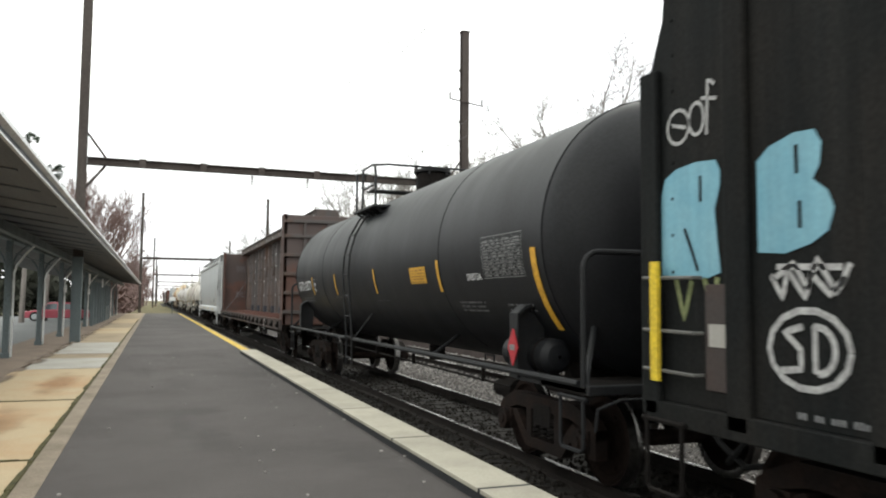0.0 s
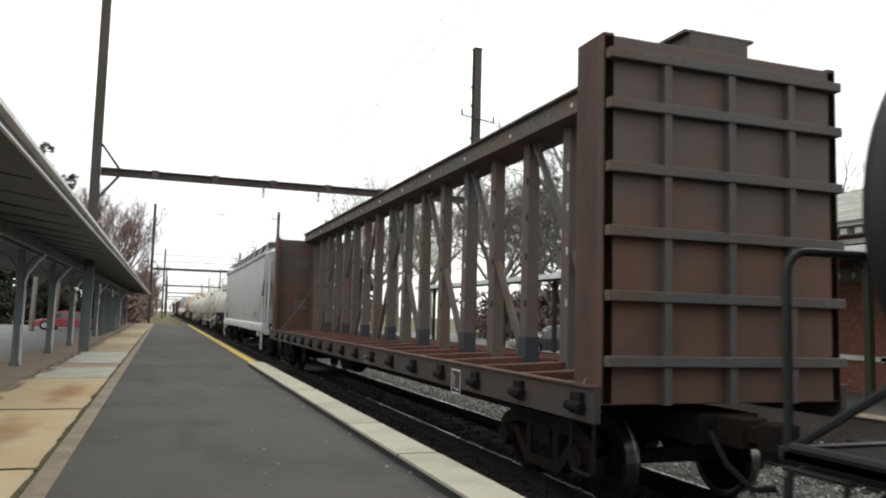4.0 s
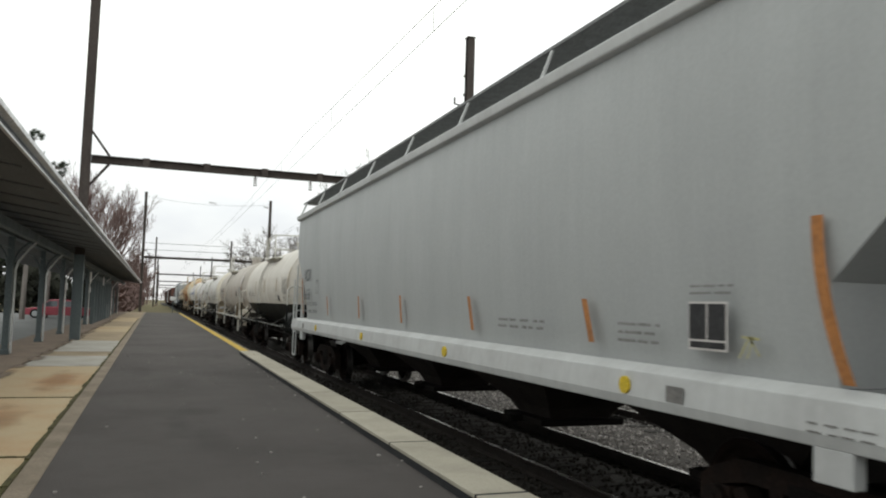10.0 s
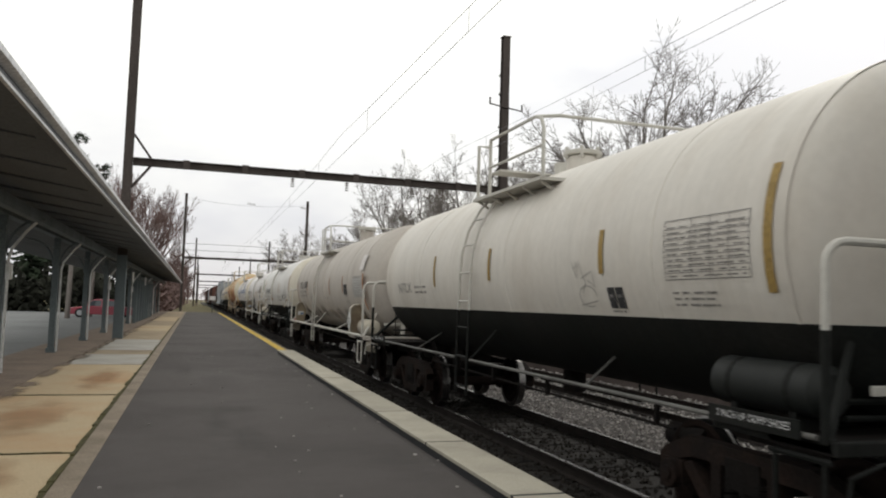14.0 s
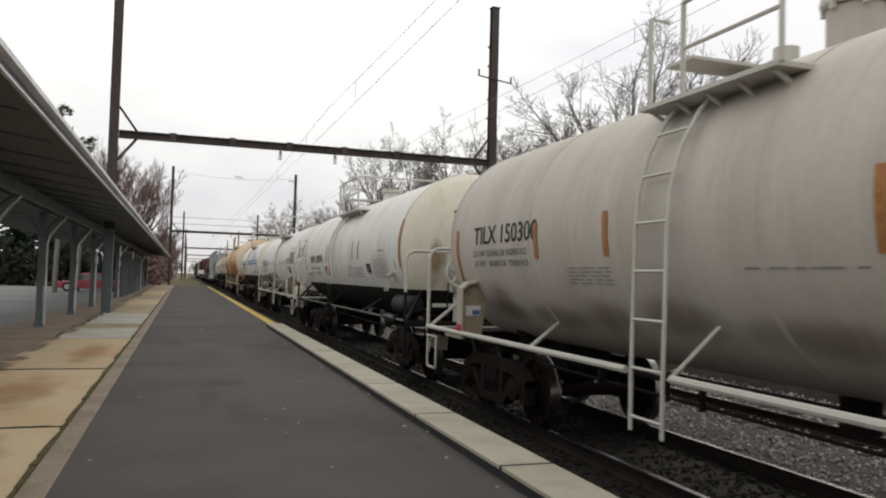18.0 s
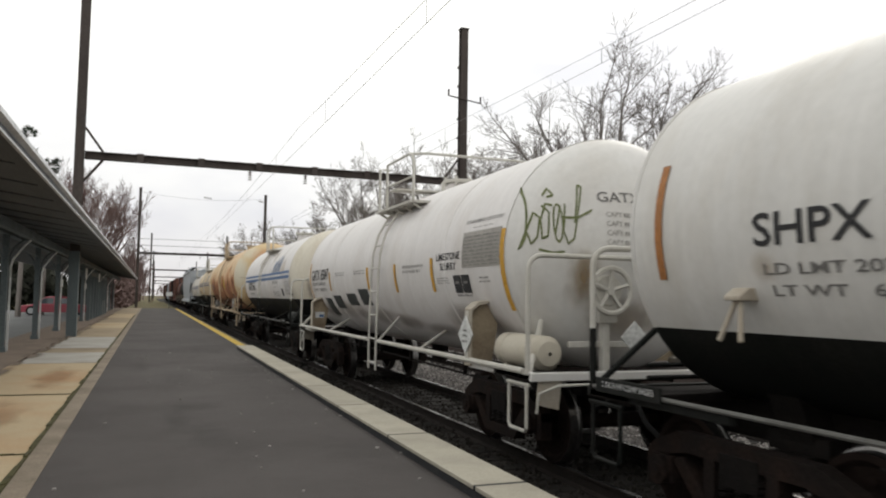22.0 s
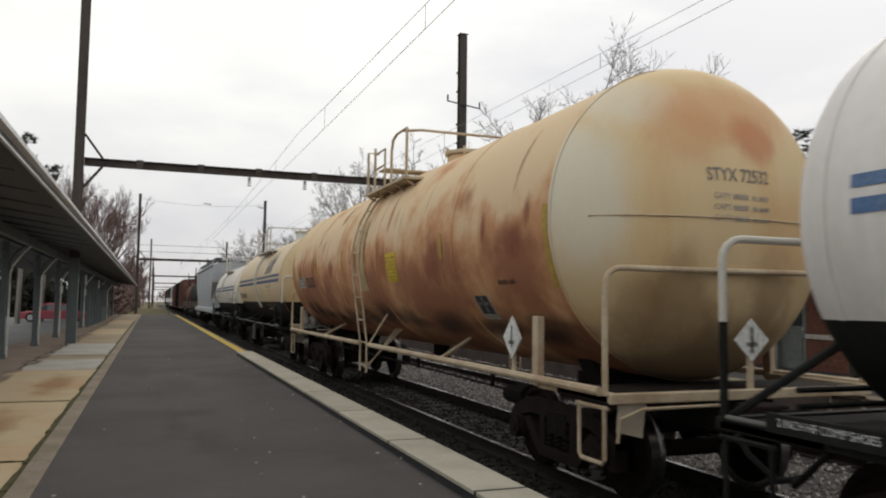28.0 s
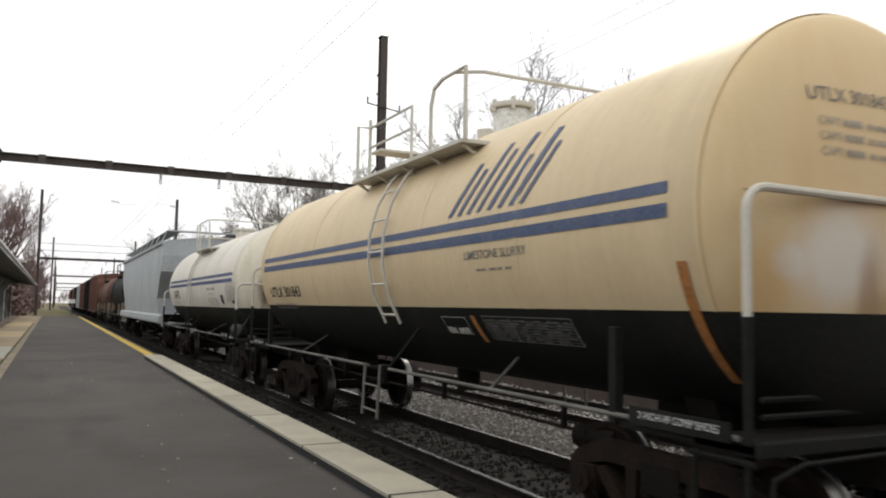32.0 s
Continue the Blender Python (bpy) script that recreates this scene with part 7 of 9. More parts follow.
    yb = RUN * ((103.9 - 90.75) / 2 - 0.78)
    part("red_mark", Shape().box(-1.536, -1.528, yb - 0.098, yb + 0.098, 1.1, 1.24), RED_SIGN, k[0], "red painted foot of the bracket")
    bracket_label(k[0], yb)
    belly_grime_shade(k, 103.6, 91.0, 3)
    for u, w in ((103.35, 1.5), (92.3, 1.3)):
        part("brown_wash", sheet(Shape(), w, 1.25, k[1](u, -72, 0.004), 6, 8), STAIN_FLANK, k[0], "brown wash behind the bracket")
    # white over black, brown strips
    k = tank_car("white tank car with a black underside and brown reflector strips", 107.1, 119.95, 1.431, 2.441, TANK_WHITE, LOWER_BLACK, -33.4, dial=(0.903, 3.70, 0.21), near_head=HEAD_CREAM, rail=RAILING_PALE, sill=LOWER_BLACK, ladder=114.15,
                 deck=(111.9, 114.5), man=113.7, bands=(109.9, 113.6, 116.9), reservoir=107.3, brake_wheel=-0.5, over=(0.92, 0.6), brackets=(0.66, 1.35), man_h=0.3)
    words(k, "SHPX 200976", 118.66, 116.3, -13, -3, INK)
    words(k, "LD LMT 202900 LB", 118.6, 116.9, -21.5, -18, INK_SOFT, 2)
    words(k, "LT WT   60100 LB", 118.55, 116.9, -28, -24.5, INK_SOFT, 2)
    panel(k, 116.06, 115.32, -30, -18, ORANGE, INK_SOFT, 4, (2, 4))
    panel(k, 109.68, 108.38, -31, -10, None, INK_SOFT, 9, (4, 8), frame_lines=True, fill=0.3)
    words(k, "AAR 211A100W1", 109.18, 108.54, -7, -4.5, INK_SOFT, 2)
    service_placard(k, 110.36, 109.95, -28, -17)
    for i, body in enumerate(("INT. LINING", "CAUTION!", "BOILING", "ENTER CAR")):
        words(k, body, 112.68, 112.68 - (0.62, 0.46, 0.42, 0.54)[i], -20.5 - 3.3 * i, -18.5 - 3.3 * i, INK_SOFT, 2)
    panel(k, 112.0, 110.75, -31, -18, None, INK_SOFT, 4, (4, 8), fill=0.5)
    for u, a, b, w in ((107.38, -21, 19, 0.12), (111.9, -12, 7, 0.08), (111.22, -12, 7, 0.08), (115.65, -12, 8, 0.1), (119.83, -22, 19, 0.1)):
        strip(k, u, a, b, w, ORANGE)
    end_marks(k, "SHPX 200976", -0.57, 2.98, 1.1, 0.14, INK)
    head_stain(k, -1.12, 1.5, 0.5, 1.35, STAIN_TAN)
    head_stain(k, -0.95, 1.6, 1.4, 0.6, STAIN_GRIME)
    for u in (107.76, 118.6):
        y = RUN * (u - (107.1 + 119.95) / 2)
        part("push_pad", Shape().prism([(-1.26, 1.97), (-1.40, 1.97), (-1.48, 1.91), (-1.48, 1.88), (-1.24, 1.88)], y - 0.08, y + 0.08, "y").tube([(-1.42, y - 0.02, 1.89), (-1.50, y - 0.11, 1.60)], 0.022, 6).tube([(-1.42, y + 0.02, 1.89), (-1.50, y + 0.10, 1.60)], 0.022, 6), BRACKET_CREAM, k[0], "pale jacking pad bracket", bevel=0.008)
        part("brown_wash", sheet(Shape(), 0.4, 0.4, k[1](u + 0.2, -27, 0.004), 4, 5), WASH_WARM, k[0], "faint warm rust wash")
    # white slurry tank
    k = tank_car("white limestone slurry tank car with yellow strips and graffiti", 122.75, 135.42, 1.412, 2.421, TANK_WHITE_B, dial=(0.902, 3.77, 0.15), near_head=TANK_WHITE, rail=RAILING_PALE, sill=TANK_WHITE, ladder=128.33, deck=(126.9, 129.2), man=128.2,
                 bands=(124.9, 129.0, 132.4), reservoir=122.6, placard=123.6, brake_wheel=-0.47, man_h=0.2, over=(0.92, 0.65), brackets=(0.85, 1.06))
    words(k, "NON FLAMMABLE LIQUIDS ONLY", 124.3, 123.05, 14.5, 17, INK_SOFT, 2)
    words(k, "IF FIBERGLASS INSULATION", 127.1, 126.0, -8, -6, INK_SOFT, 2)
    words(k, "DO NOT EXCEED 400 F", 127.1, 126.15, -11.5, -9.5, INK_SOFT, 2)
    words(k, "GATX 65047", 135.2, 133.15, -11.5, 0, INK)
    words(k, "LD LMT 206000 LB", 135.18, 133.6, -17, -13.5, INK_SOFT, 2)
    words(k, "LT WT   57000 LB", 135.18, 133.6, -23.5, -20, INK_SOFT, 2)
    panel(k, 124.3, 123.02, -11, 9.5, PANEL_TAUPE, INK_SOFT, 9, (4, 6), fill=0.26)
    panel(k, 124.0, 123.3, 11.5, 13, None, INK_SOFT, 1)
    words(k, "LIMESTONE", 125.36, 124.4, -5.5, -1, INK)
    words(k, "SLURRY", 125.2, 124.55, -11.5, -7, INK)
    panel(k, 125.4, 124.85, -20, -15, None, INK_SOFT, 3)
    panel(k, 123.75, 123.38, -20, -15, None, INK_SOFT, 2)
    panel(k, 132.45, 131.42, -9, -4, None, INK_SOFT, 2, (4, 7))
    panel(k, 130.6, 129.62, -9, -4, None, INK_SOFT, 2, (4, 7))
    service_placard(k, 124.7, 124.1, -28, -15)
    for u, a, b, w in ((123.02, -36, 8, 0.13), (125.65, -25, -3, 0.12), (127.62, -25, -4, 0.12), (133.08, -23, -4, 0.11), (129.52, -24, -4, 0.13), (135.5, -35, 8, 0.1)):
        strip(k, u, a, b, w, AMBER)
    for ua, ub, a0, a1 in ((133.9, 133.25, -52, -31), (132.95, 132.15, -42, -28), (131.55, 130.72, -38, -26), (130.35, 129.58, -37, -22)):
        w, h = ua - ub, radians(a1 - a0) * k[3]
        sheetp = Shape()
        pl = k[1](ua, a0, 0.009)
        sheet(sheetp, w, h, lambda a, b, w=w, h=h: pl(a + 0.015 * math.sin(b * 34) - 0.16 * b, b + 0.012 * math.sin(a * 27)), 8, 8)
        part("roller_patch", sheetp, PATCH_BLACK, k[0], "black rolled-on paint patch")
    end_marks(k, "GATX 65047", -0.54, 2.98, 1.1, 0.12, INK_SOFT, 4)
    head_stain(k, -1.02, 1.6, 0.62, 1.05, STAIN_TAN)
    head_stain(k, -0.9, 1.3, 1.5, 0.75, STAIN_GRIME)
    belly_grime_shade(k, 135.4, 123.0, 5)
    bracket_label(k[0], RUN * ((135.42 - 122.75) / 2 - 1.06))
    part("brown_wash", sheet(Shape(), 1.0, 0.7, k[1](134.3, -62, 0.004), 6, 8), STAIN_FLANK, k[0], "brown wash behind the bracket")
    ye = RUN * (-(135.42 - 122.75) / 2 - 0.9)
    part("hazard_placard", Shape().prism([(-0.2, 1.29), (-0.02, 1.47), (-0.2, 1.65), (-0.38, 1.47)], ye, ye + 0.012, "y"), PIPE_WHITE, k[0], "pale diamond placard on the car end")
    h0 = k[2](-1.22, 2.48)
    h = lambda a, b: h0(a * 0.74 - 0.05, b - 0.05)
    scrawl(lambda p, q: h(0.84 * p - 0.05, q), k[0], [[(0.13, 0.74), (0.09, 0.45), (0.03, 0.12), (-0.05, 0.0), (0.02, 0.16), (0.17, 0.42), (0.25, 0.36), (0.2, 0.14), (0.11, 0.06), (0.05, 0.2)],
                     [(0.3, 0.5), (0.4, 0.42), (0.36, 0.15), (0.27, 0.12), (0.26, 0.33), (0.36, 0.52), (0.46, 0.5)], ring_pts(0.53, 0.3, 0.075, 0.22, 120, 470, 9), [(0.47, 0.16), (0.58, 0.5)],
                     [(0.66, 0.52), (0.61, 0.2), (0.68, 0.07), (0.78, 0.12), (0.86, 0.4), (0.98, 0.72), (0.92, 0.74), (0.8, 0.3)], [(0.6, 0.36), (0.86, 0.36), (1.12, 0.45)],
                     [(0.34, 0.62), (0.43, 0.7), (0.5, 0.62), (0.4, 0.6)], [(0.22, 0.0), (0.44, -0.04), (0.62, -0.02), (0.38, -0.08)]], 0.0135, SPRAY_GREEN)
    h = k[2](0.72, 2.6)
    scrawl(h, k[0], [[(0.0, 0.75), (0.12, 0.2), (0.2, 0.7), (0.26, 0.15)], ring_pts(0.32, 0.5, 0.08, 0.2), [(0.1, 0.0), (0.4, 0.2)]], 0.016, SPRAY_GREEN)
    h = k[2](0.45, 1.75)
    scrawl(h, k[0], [[(0.0, 0.1), (0.2, 0.6), (0.3, 0.1), (0.5, 0.55), (0.6, 0.1)], [(0.0, 0.45), (0.65, 0.35)], ring_pts(0.75, 0.3, 0.12, 0.2)], 0.02, PATCH_BLACK)
    # blue-striped slurry tanks
    for args in (
        dict(label="white tank car with twin blue stripes over a black lower half", u0=138.7, u1=150.8, R=1.431, zc=2.441, top=TANK_WHITE_B, near=HEAD_CREAM, seam=-26.9, dial=(0.903, 3.70, 0.21), stripes=BLUE, mark="GATX 5662", mu=(149.75, 147.6), mth=(-20, -5), lad=145.1, deck=(143.6, 145.35), man=144.5, logo=(142.8, 5, 29), lime=(142.6, 141.4, -17, -8)),
        dict(label="cream tank car with twin navy stripes over a black lower half", u0=172.98, u1=185.55, R=1.518, zc=2.564, top=TANK_CREAM, near=HEAD_YELLOW, seam=-27.0, dial=(0.921, 2.94, 0.19), stripes=NAVY, mark="UTLX 301843", mu=(185.2, 183.1), mth=(-26, -18), lad=178.8, deck=(176.8, 180.5), man=178.1, logo=(177.05, 7, 40), lime=(176.62, 175.38, -17, -8.5), more=dict(hoop_z=2.64, over=(0.48, 0.92), brackets=(0.90, 0.78), ladder_low=False, web=False, flange=0.04)),
        dict(label="pale tank car with twin navy stripes over a black lower half", u0=189.0, u1=200.8, R=1.431, zc=2.441, top=TANK_IVORY, near=HEAD_CREAM, seam=-26.9, dial=(0.903, 3.70, 0.21), stripes=NAVY, mark="GATX", mu=(199.8, 198.6), mth=(-22, -10), lad=195.4, deck=(193.6, 196.0), man=194.8, logo=None, lime=(193, 191.7, -18, -10)),
    ):
        a = args
        k = tank_car(a["label"], a["u0"], a["u1"], a["R"], a["zc"], a["top"], LOWER_BLACK, a["seam"], dial=a["dial"], near_head=a["near"], rail=RAILING_PALE, sill=LOWER_BLACK, ladder=a["lad"], deck=a["deck"], man=a["man"], dome=0.3 if a["top"] is not TANK_CREAM else 0.25, man_h=0.3 if a["top"] is not TANK_CREAM else 0.42,
                     bands=(a["u0"] + 2.4, a["u0"] + 4.6, a["u0"] + 9.0), reservoir=a["u0"] + 0.3 if a["top"] is not TANK_CREAM else None, brake_wheel=-0.02 if a["stripes"] is BLUE else 0.4 if a["top"] is TANK_CREAM else -0.22, stripes=True, **a.get("more", {}))
        L = a["u1"] - a["u0"]
        for t0, t1 in ((1.2, 4.6), (-5.6, -1.6)):
            part("stripe", sheet(Shape(), L - (0.35 if a["top"] is not TANK_CREAM else 0.49), radians(t1 - t0) * a["R"], k[1](a["u1"], t0), 20, 3), a["stripes"], k[0], "long painted stripe")
        if a["logo"]:
            u, t0, t1 = a["logo"]
            pl = k[1](u, t0, 0.009)
            H = radians(t1 - t0) * a["R"]
            slant = lambda p, q: pl(p + q * 0.5, q)
            for n, (p0, w0, h0) in enumerate(((0.0, 0.09, 0.72), (0.2, 0.08, 0.6), (0.4, 0.08, 0.95), (0.6, 0.07, 0.8), (0.8, 0.09, 1.0), (1.0, 0.08, 0.62), (1.2, 0.1, 0.95), (1.38, 0.07, 0.7))):
                s = sheet(Shape(), w0, H * h0, lambda p, q, p0=p0, w0=w0: slant(p0 * 1.1 + p + 0.09 * math.sin(q * 4), q), 2, 6)
                part("emblem", s, a["stripes"], k[0], "slanted brush-like painted emblem")
        words(k, "LIMESTONE SLURRY", a["lime"][0], a["lime"][1], a["lime"][2] + 5, a["lime"][3], INK_SOFT, 3)
        panel(k, a["lime"][0] - 0.2, a["lime"][1] + 0.2, a["lime"][2], a["lime"][2] + 3, None, INK_SOFT, 1)
        words(k, a["mark"], a["mu"][0], a["mu"][1], a["mth"][0], a["mth"][1], INK)
        panel(k, a["mu"][0] - 0.05, a["mu"][1] + 0.3, a["mth"][0] - 9, a["mth"][0] - 3, None, INK_SOFT, 2, (2, 3))
        if a["top"] is TANK_CREAM:
            panel(k, 176.6, 174.95, -48, -36, None, CHALK_MID, 8, (5, 9), frame_lines=True, fill=0.3)
            panel(k, 177.6, 177.0, -46, -37, None, CHALK, 1, (2, 3), frame_lines=True)
            strip(k, 176.86, -50, -36, 0.1, ORANGE)
            strip(k, 173.42, -58, -18, 0.1, ORANGE)
            part("head_weld", Shape().tube([k[2](-1.3 + 0.26 * i, 2.66)(0, 0) for i in range(11)], 0.006, 5), TANK_CREAM, k[0], "horizontal weld across the head")
        else:
            panel(k, a["u0"] + 1.25, a["u0"] + 0.05, -27, -7, None, INK_SOFT, 8, (4, 7), frame_lines=True, fill=0.3)
            service_placard(k, a["u0"] + 2.06, a["u0"] + 1.7, -31, -19)
            part("black_bar", sheet(Shape(), 0.58, 0.09, k[1](a["u0"] + 0.66, -29), 2, 2), INK, k[0], "black painted bar")
            yh = RUN * (-L / 2 - 0.84)
            part("brake_gear", Shape().prism([(-0.62, 1.78), (-0.58, 1.96), (-0.3, 1.98), (-0.2, 2.12), (0.1, 2.12), (0.16, 1.78)], yh, yh + 0.12, "y"), CHASSIS, k[0], "black hand brake gear case", bevel=0.015)
            panel(k, a["u0"] + 4.0, a["u0"] + 2.4, -31, -21, None, INK_SOFT, 4, (3, 6))
        if a["stripes"] is BLUE:
            for u, th0, w, h in ((146.2, 4, 1.2, 1.6), (147.6, 8, 1.5, 1.4), (143.6, 8, 0.9, 1.5), (141.2, -14, 1.4, 1.2)):
                part("brown_wash", sheet(Shape(), w, h, k[1](u, th0, 0.0045), 5, 8), WASH_WARM, k[0], "faint warm rust wash")
        end_marks(k, a["mark"], -0.34 if a["top"] is not TANK_CREAM else -0.78, 2.84 if a["top"] is not TANK_CREAM else 3.30, 0.76, 0.10, INK if a["top"] is not TANK_CREAM else INK_SOFT)
        if a["top"] is not TANK_CREAM:
            head_stain(k, -1.08, a["zc"] - 0.80, 0.62, 1.1, STAIN_BROWN)
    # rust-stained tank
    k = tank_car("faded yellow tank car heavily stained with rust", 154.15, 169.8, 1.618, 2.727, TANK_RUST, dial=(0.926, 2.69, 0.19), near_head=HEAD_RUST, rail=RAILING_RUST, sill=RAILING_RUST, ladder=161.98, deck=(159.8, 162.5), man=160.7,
                 bands=(157.0, 160.9, 164.0, 166.2, 168.1), reservoir=None, dome=0.36, man_h=0.22, over=(0.92, 0.75), brackets=(0.5, 0.9), flange=0.06, web=False, hoop_z=2.2)
    car, q = k[0], 161.975
    fade = surf("faded_yellow", (0.38, 0.265, 0.05), (0.33, 0.19, 0.065), 0.8, 6.0, rough=0.7)
    part("mark_patch", sheet(Shape(), 0.92, radians(11) * 1.5, k[1](169.14, -22.5), 2, 4), PANEL_GREY, car, "grey lettering patch")
    words(k, "STYX", 169.08, 168.28, -21.5, -12.5, INK)
    words(k, "72532", 168.04, 167.03, -22.5, -13, INK)
    panel(k, 169.0, 167.4, -35, -28, None, RUST_INK, 2, (9, 16), fill=0.34)
    panel(k, 166.56, 166.2, -24, -13, None, RUST_INK, 0, frame_lines=True)
    panel(k, 165.9, 165.0, -27, -21, None, RUST_INK, 2, (6, 10), fill=0.25)
    panel(k, 160.45, 159.85, -23, -5, YELLOW, OLIVE, 7, (3, 5), fill=0.35)
    part("service_panel", sheet(Shape(), 0.47, radians(14) * 1.5, k[1](156.86, -46, 0.006), 1, 4), PANEL_TAUPE, car, "pale-framed service panel")
    service_placard(k, 156.83, 156.42, -45, -33)
    panel(k, 155.9, 155.3, -28, -22, None, RUST_INK, 1)
    for u, a, b in ((154.5, -30, 2), (157.7, -13, 0), (163.88, -13, 4), (166.83, -12, 4), (169.7, -30, 0)):
        strip(k, u, a, b, 0.11, fade)
    for u, th0, w, h, mat in ((155.9, -22, 1.1, 0.75, STAIN_RED), (158.9, -34, 1.7, 1.1, STAIN_RED), (163.4, -20, 2.0, 0.9, STAIN_ORANGE), (165.5, -22, 1.1, 0.8, STAIN_RED), (167.9, -18, 1.9, 0.85, STAIN_ORANGE), (169.6, -26, 1.2, 1.0, STAIN_ORANGE),
                              (161.6, -30, 1.6, 1.1, STAIN_ORANGE), (157.6, 2, 1.3, 0.7, STAIN_ORANGE), (165.0, 22, 0.7, 1.0, STAIN_ORANGE)):
        part("rust_stain", sheet(Shape(), w, h, k[1](u, th0, 0.0025 + 0.0008 * (len(car.children) % 5)), 6, 8), mat, car, "soft-edged rust stain")
    belly_grime_shade(k, 169.9, 154.0, 23, STAIN_UNDER)
    belly_grime_shade(k, 169.4, 154.4, 24, STAIN_UNDER)
    part("ladder_plate", sheet(Shape(), 0.58, radians(52) * 1.54, k[1](162.52, -28, 0.012), 2, 12), LADDER_PLATE, car, "faded cream plate behind the ladder")
    rs = random.Random(17)
    for i in range(24):
        u, th0, w, h = rs.uniform(154.6, 169.5), rs.uniform(-26, 12), rs.uniform(0.08, 0.3), rs.uniform(0.5, 1.3)
        part("rust_run", sheet(Shape(), w, h, k[1](u, th0, 0.0026 + 0.0009 * (i % 6)), 2, 8), (STAIN_ORANGE, PALE_RUN, STAIN_RED, PALE_RUN)[i % 4], car, "thin run of rust down the jacket")
    part("head_weld", Shape().tube([k[2](-1.42 + 0.284 * i, 2.70)(0, 0) for i in range(11)], 0.008, 5), RAILING_RUST, car, "horizontal weld across the head")
    end_marks(k, "STYX 72532", -0.37, 3.05, 0.72, 0.13, INK_SOFT, 3)
    s = Shape().prism([(0.07, 1.36), (0.27, 1.56), (0.07, 1.76), (-0.13, 1.56)], -8.016, -8.002, "y")
    p = part("hazard_placard", s, PIPE_WHITE, car, "white diamond hazard placard on the car end")
    part("placard_mark", Shape().box(0.0, 0.14, -8.019, -8.017, 1.5, 1.54).box(0.05, 0.09, -8.019, -8.017, 1.44, 1.68), INK_SOFT, p)
    part("placard_post", Shape().box(0.04, 0.1, -7.997, -7.969, 1.09, 1.5), RAILING_RUST, p)
    yp = RUN * (155.2 - q)
    s = Shape().prism([(yp, 1.28), (yp + 0.22, 1.51), (yp, 1.74), (yp - 0.22, 1.51)], -1.545, -1.53)
    p = part("hazard_placard", s, PIPE_WHITE, car, "white diamond hazard placard beside the rail")
    part("placard_mark", Shape().box(-1.549, -1.546, yp - 0.07, yp + 0.07, 1.44, 1.48).box(-1.549, -1.546, yp - 0.02, yp + 0.02, 1.4, 1.64), INK_SOFT, p)
    part("placard_post", Shape().box(-1.53, -1.50, yp - 0.025, yp + 0.025, 1.1, 1.5), RAILING_RUST, p)
    s = Shape().box(-1.3, -0.86, 7.348, 7.628, 1.16, 1.26).box(-1.28, -1.12, 7.328, 7.568, 1.26, 1.46).box(-1.06, -0.9, 7.368, 7.588, 1.26, 1.4)
    for x, y, z, ax, r, L in ((-1.2, 7.448, 1.52, (0, 0, 1), 0.07, 0.14), (-1.0, 7.448, 1.44, (0, 0, 1), 0.08, 0.1), (-1.22, 7.308, 1.34, (0, 1, 0), 0.06, 0.1), (-1.0, 7.328, 1.32, (0, 1, 0), 0.055, 0.12), (-0.84, 7.478, 1.3, (1, 0, 0), 0.06, 0.12), (-1.09, 7.428, 1.38, (1, 0, 0), 0.045, 0.3), (-1.1, 7.378, 1.2, (0, 1, 0), 0.05, 0.4)):
        s.drum((x, y, z), ax, r, L, 12)
    s.tube([(-1.2, 7.448, 1.58), (-1.2, 7.528, 1.64), (-0.95, 7.548, 1.64), (-0.8, 7.548, 1.56)], 0.018, 6).tube([(-1.0, 7.528, 1.2), (-0.7, 7.578, 1.22), (-0.45, 7.608, 1.12)], 0.022, 6)
    part("brake_valve", s, VALVE_GREY, car, "pale cast brake valve with pipes", bevel=0.006)
    part("valve_mount", Shape().box(-1.28, -0.9, 7.378, 7.608, 1.09, 1.16), CHASSIS, car)
    part("corner_box", Shape().box(-1.52, -1.28, 7.708, 7.888, 1.12, 1.26), RAILING_RUST, car, "small cream box on the end sill", bevel=0.012)
    for d in (0.0, 0.35, 0.7):
        part("ladder_brace", Shape().tube([(-1.53, RUN * (161.98 - q) - 0.25 + 0.2 * d, 0.7), (-1.15, RUN * (161.98 - q) - 0.75 - 0.5 * d, 1.42)], 0.011, 5), RAILING_RUST, car)


def loft(levels):
    """A closed body through rectangles (z, half width, y0, y1)."""
    s = Shape()
    p = []
    for z, w, y0, y1 in levels:
        p += [(-w, y0, z), (w, y0, z), (w, y1, z), (-w, y1, z)]
    f = [(3, 2, 1, 0)]
    for i in range(len(levels) - 1):
        for j in range(4):
            f.append((i * 4 + j, i * 4 + (j + 1) % 4, (i + 1) * 4 + (j + 1) % 4, (i + 1) * 4 + j))
    m = 4 * (len(levels) - 1)
    f.append((m, m + 1, m + 2, m + 3))
    return s.add(p, f)


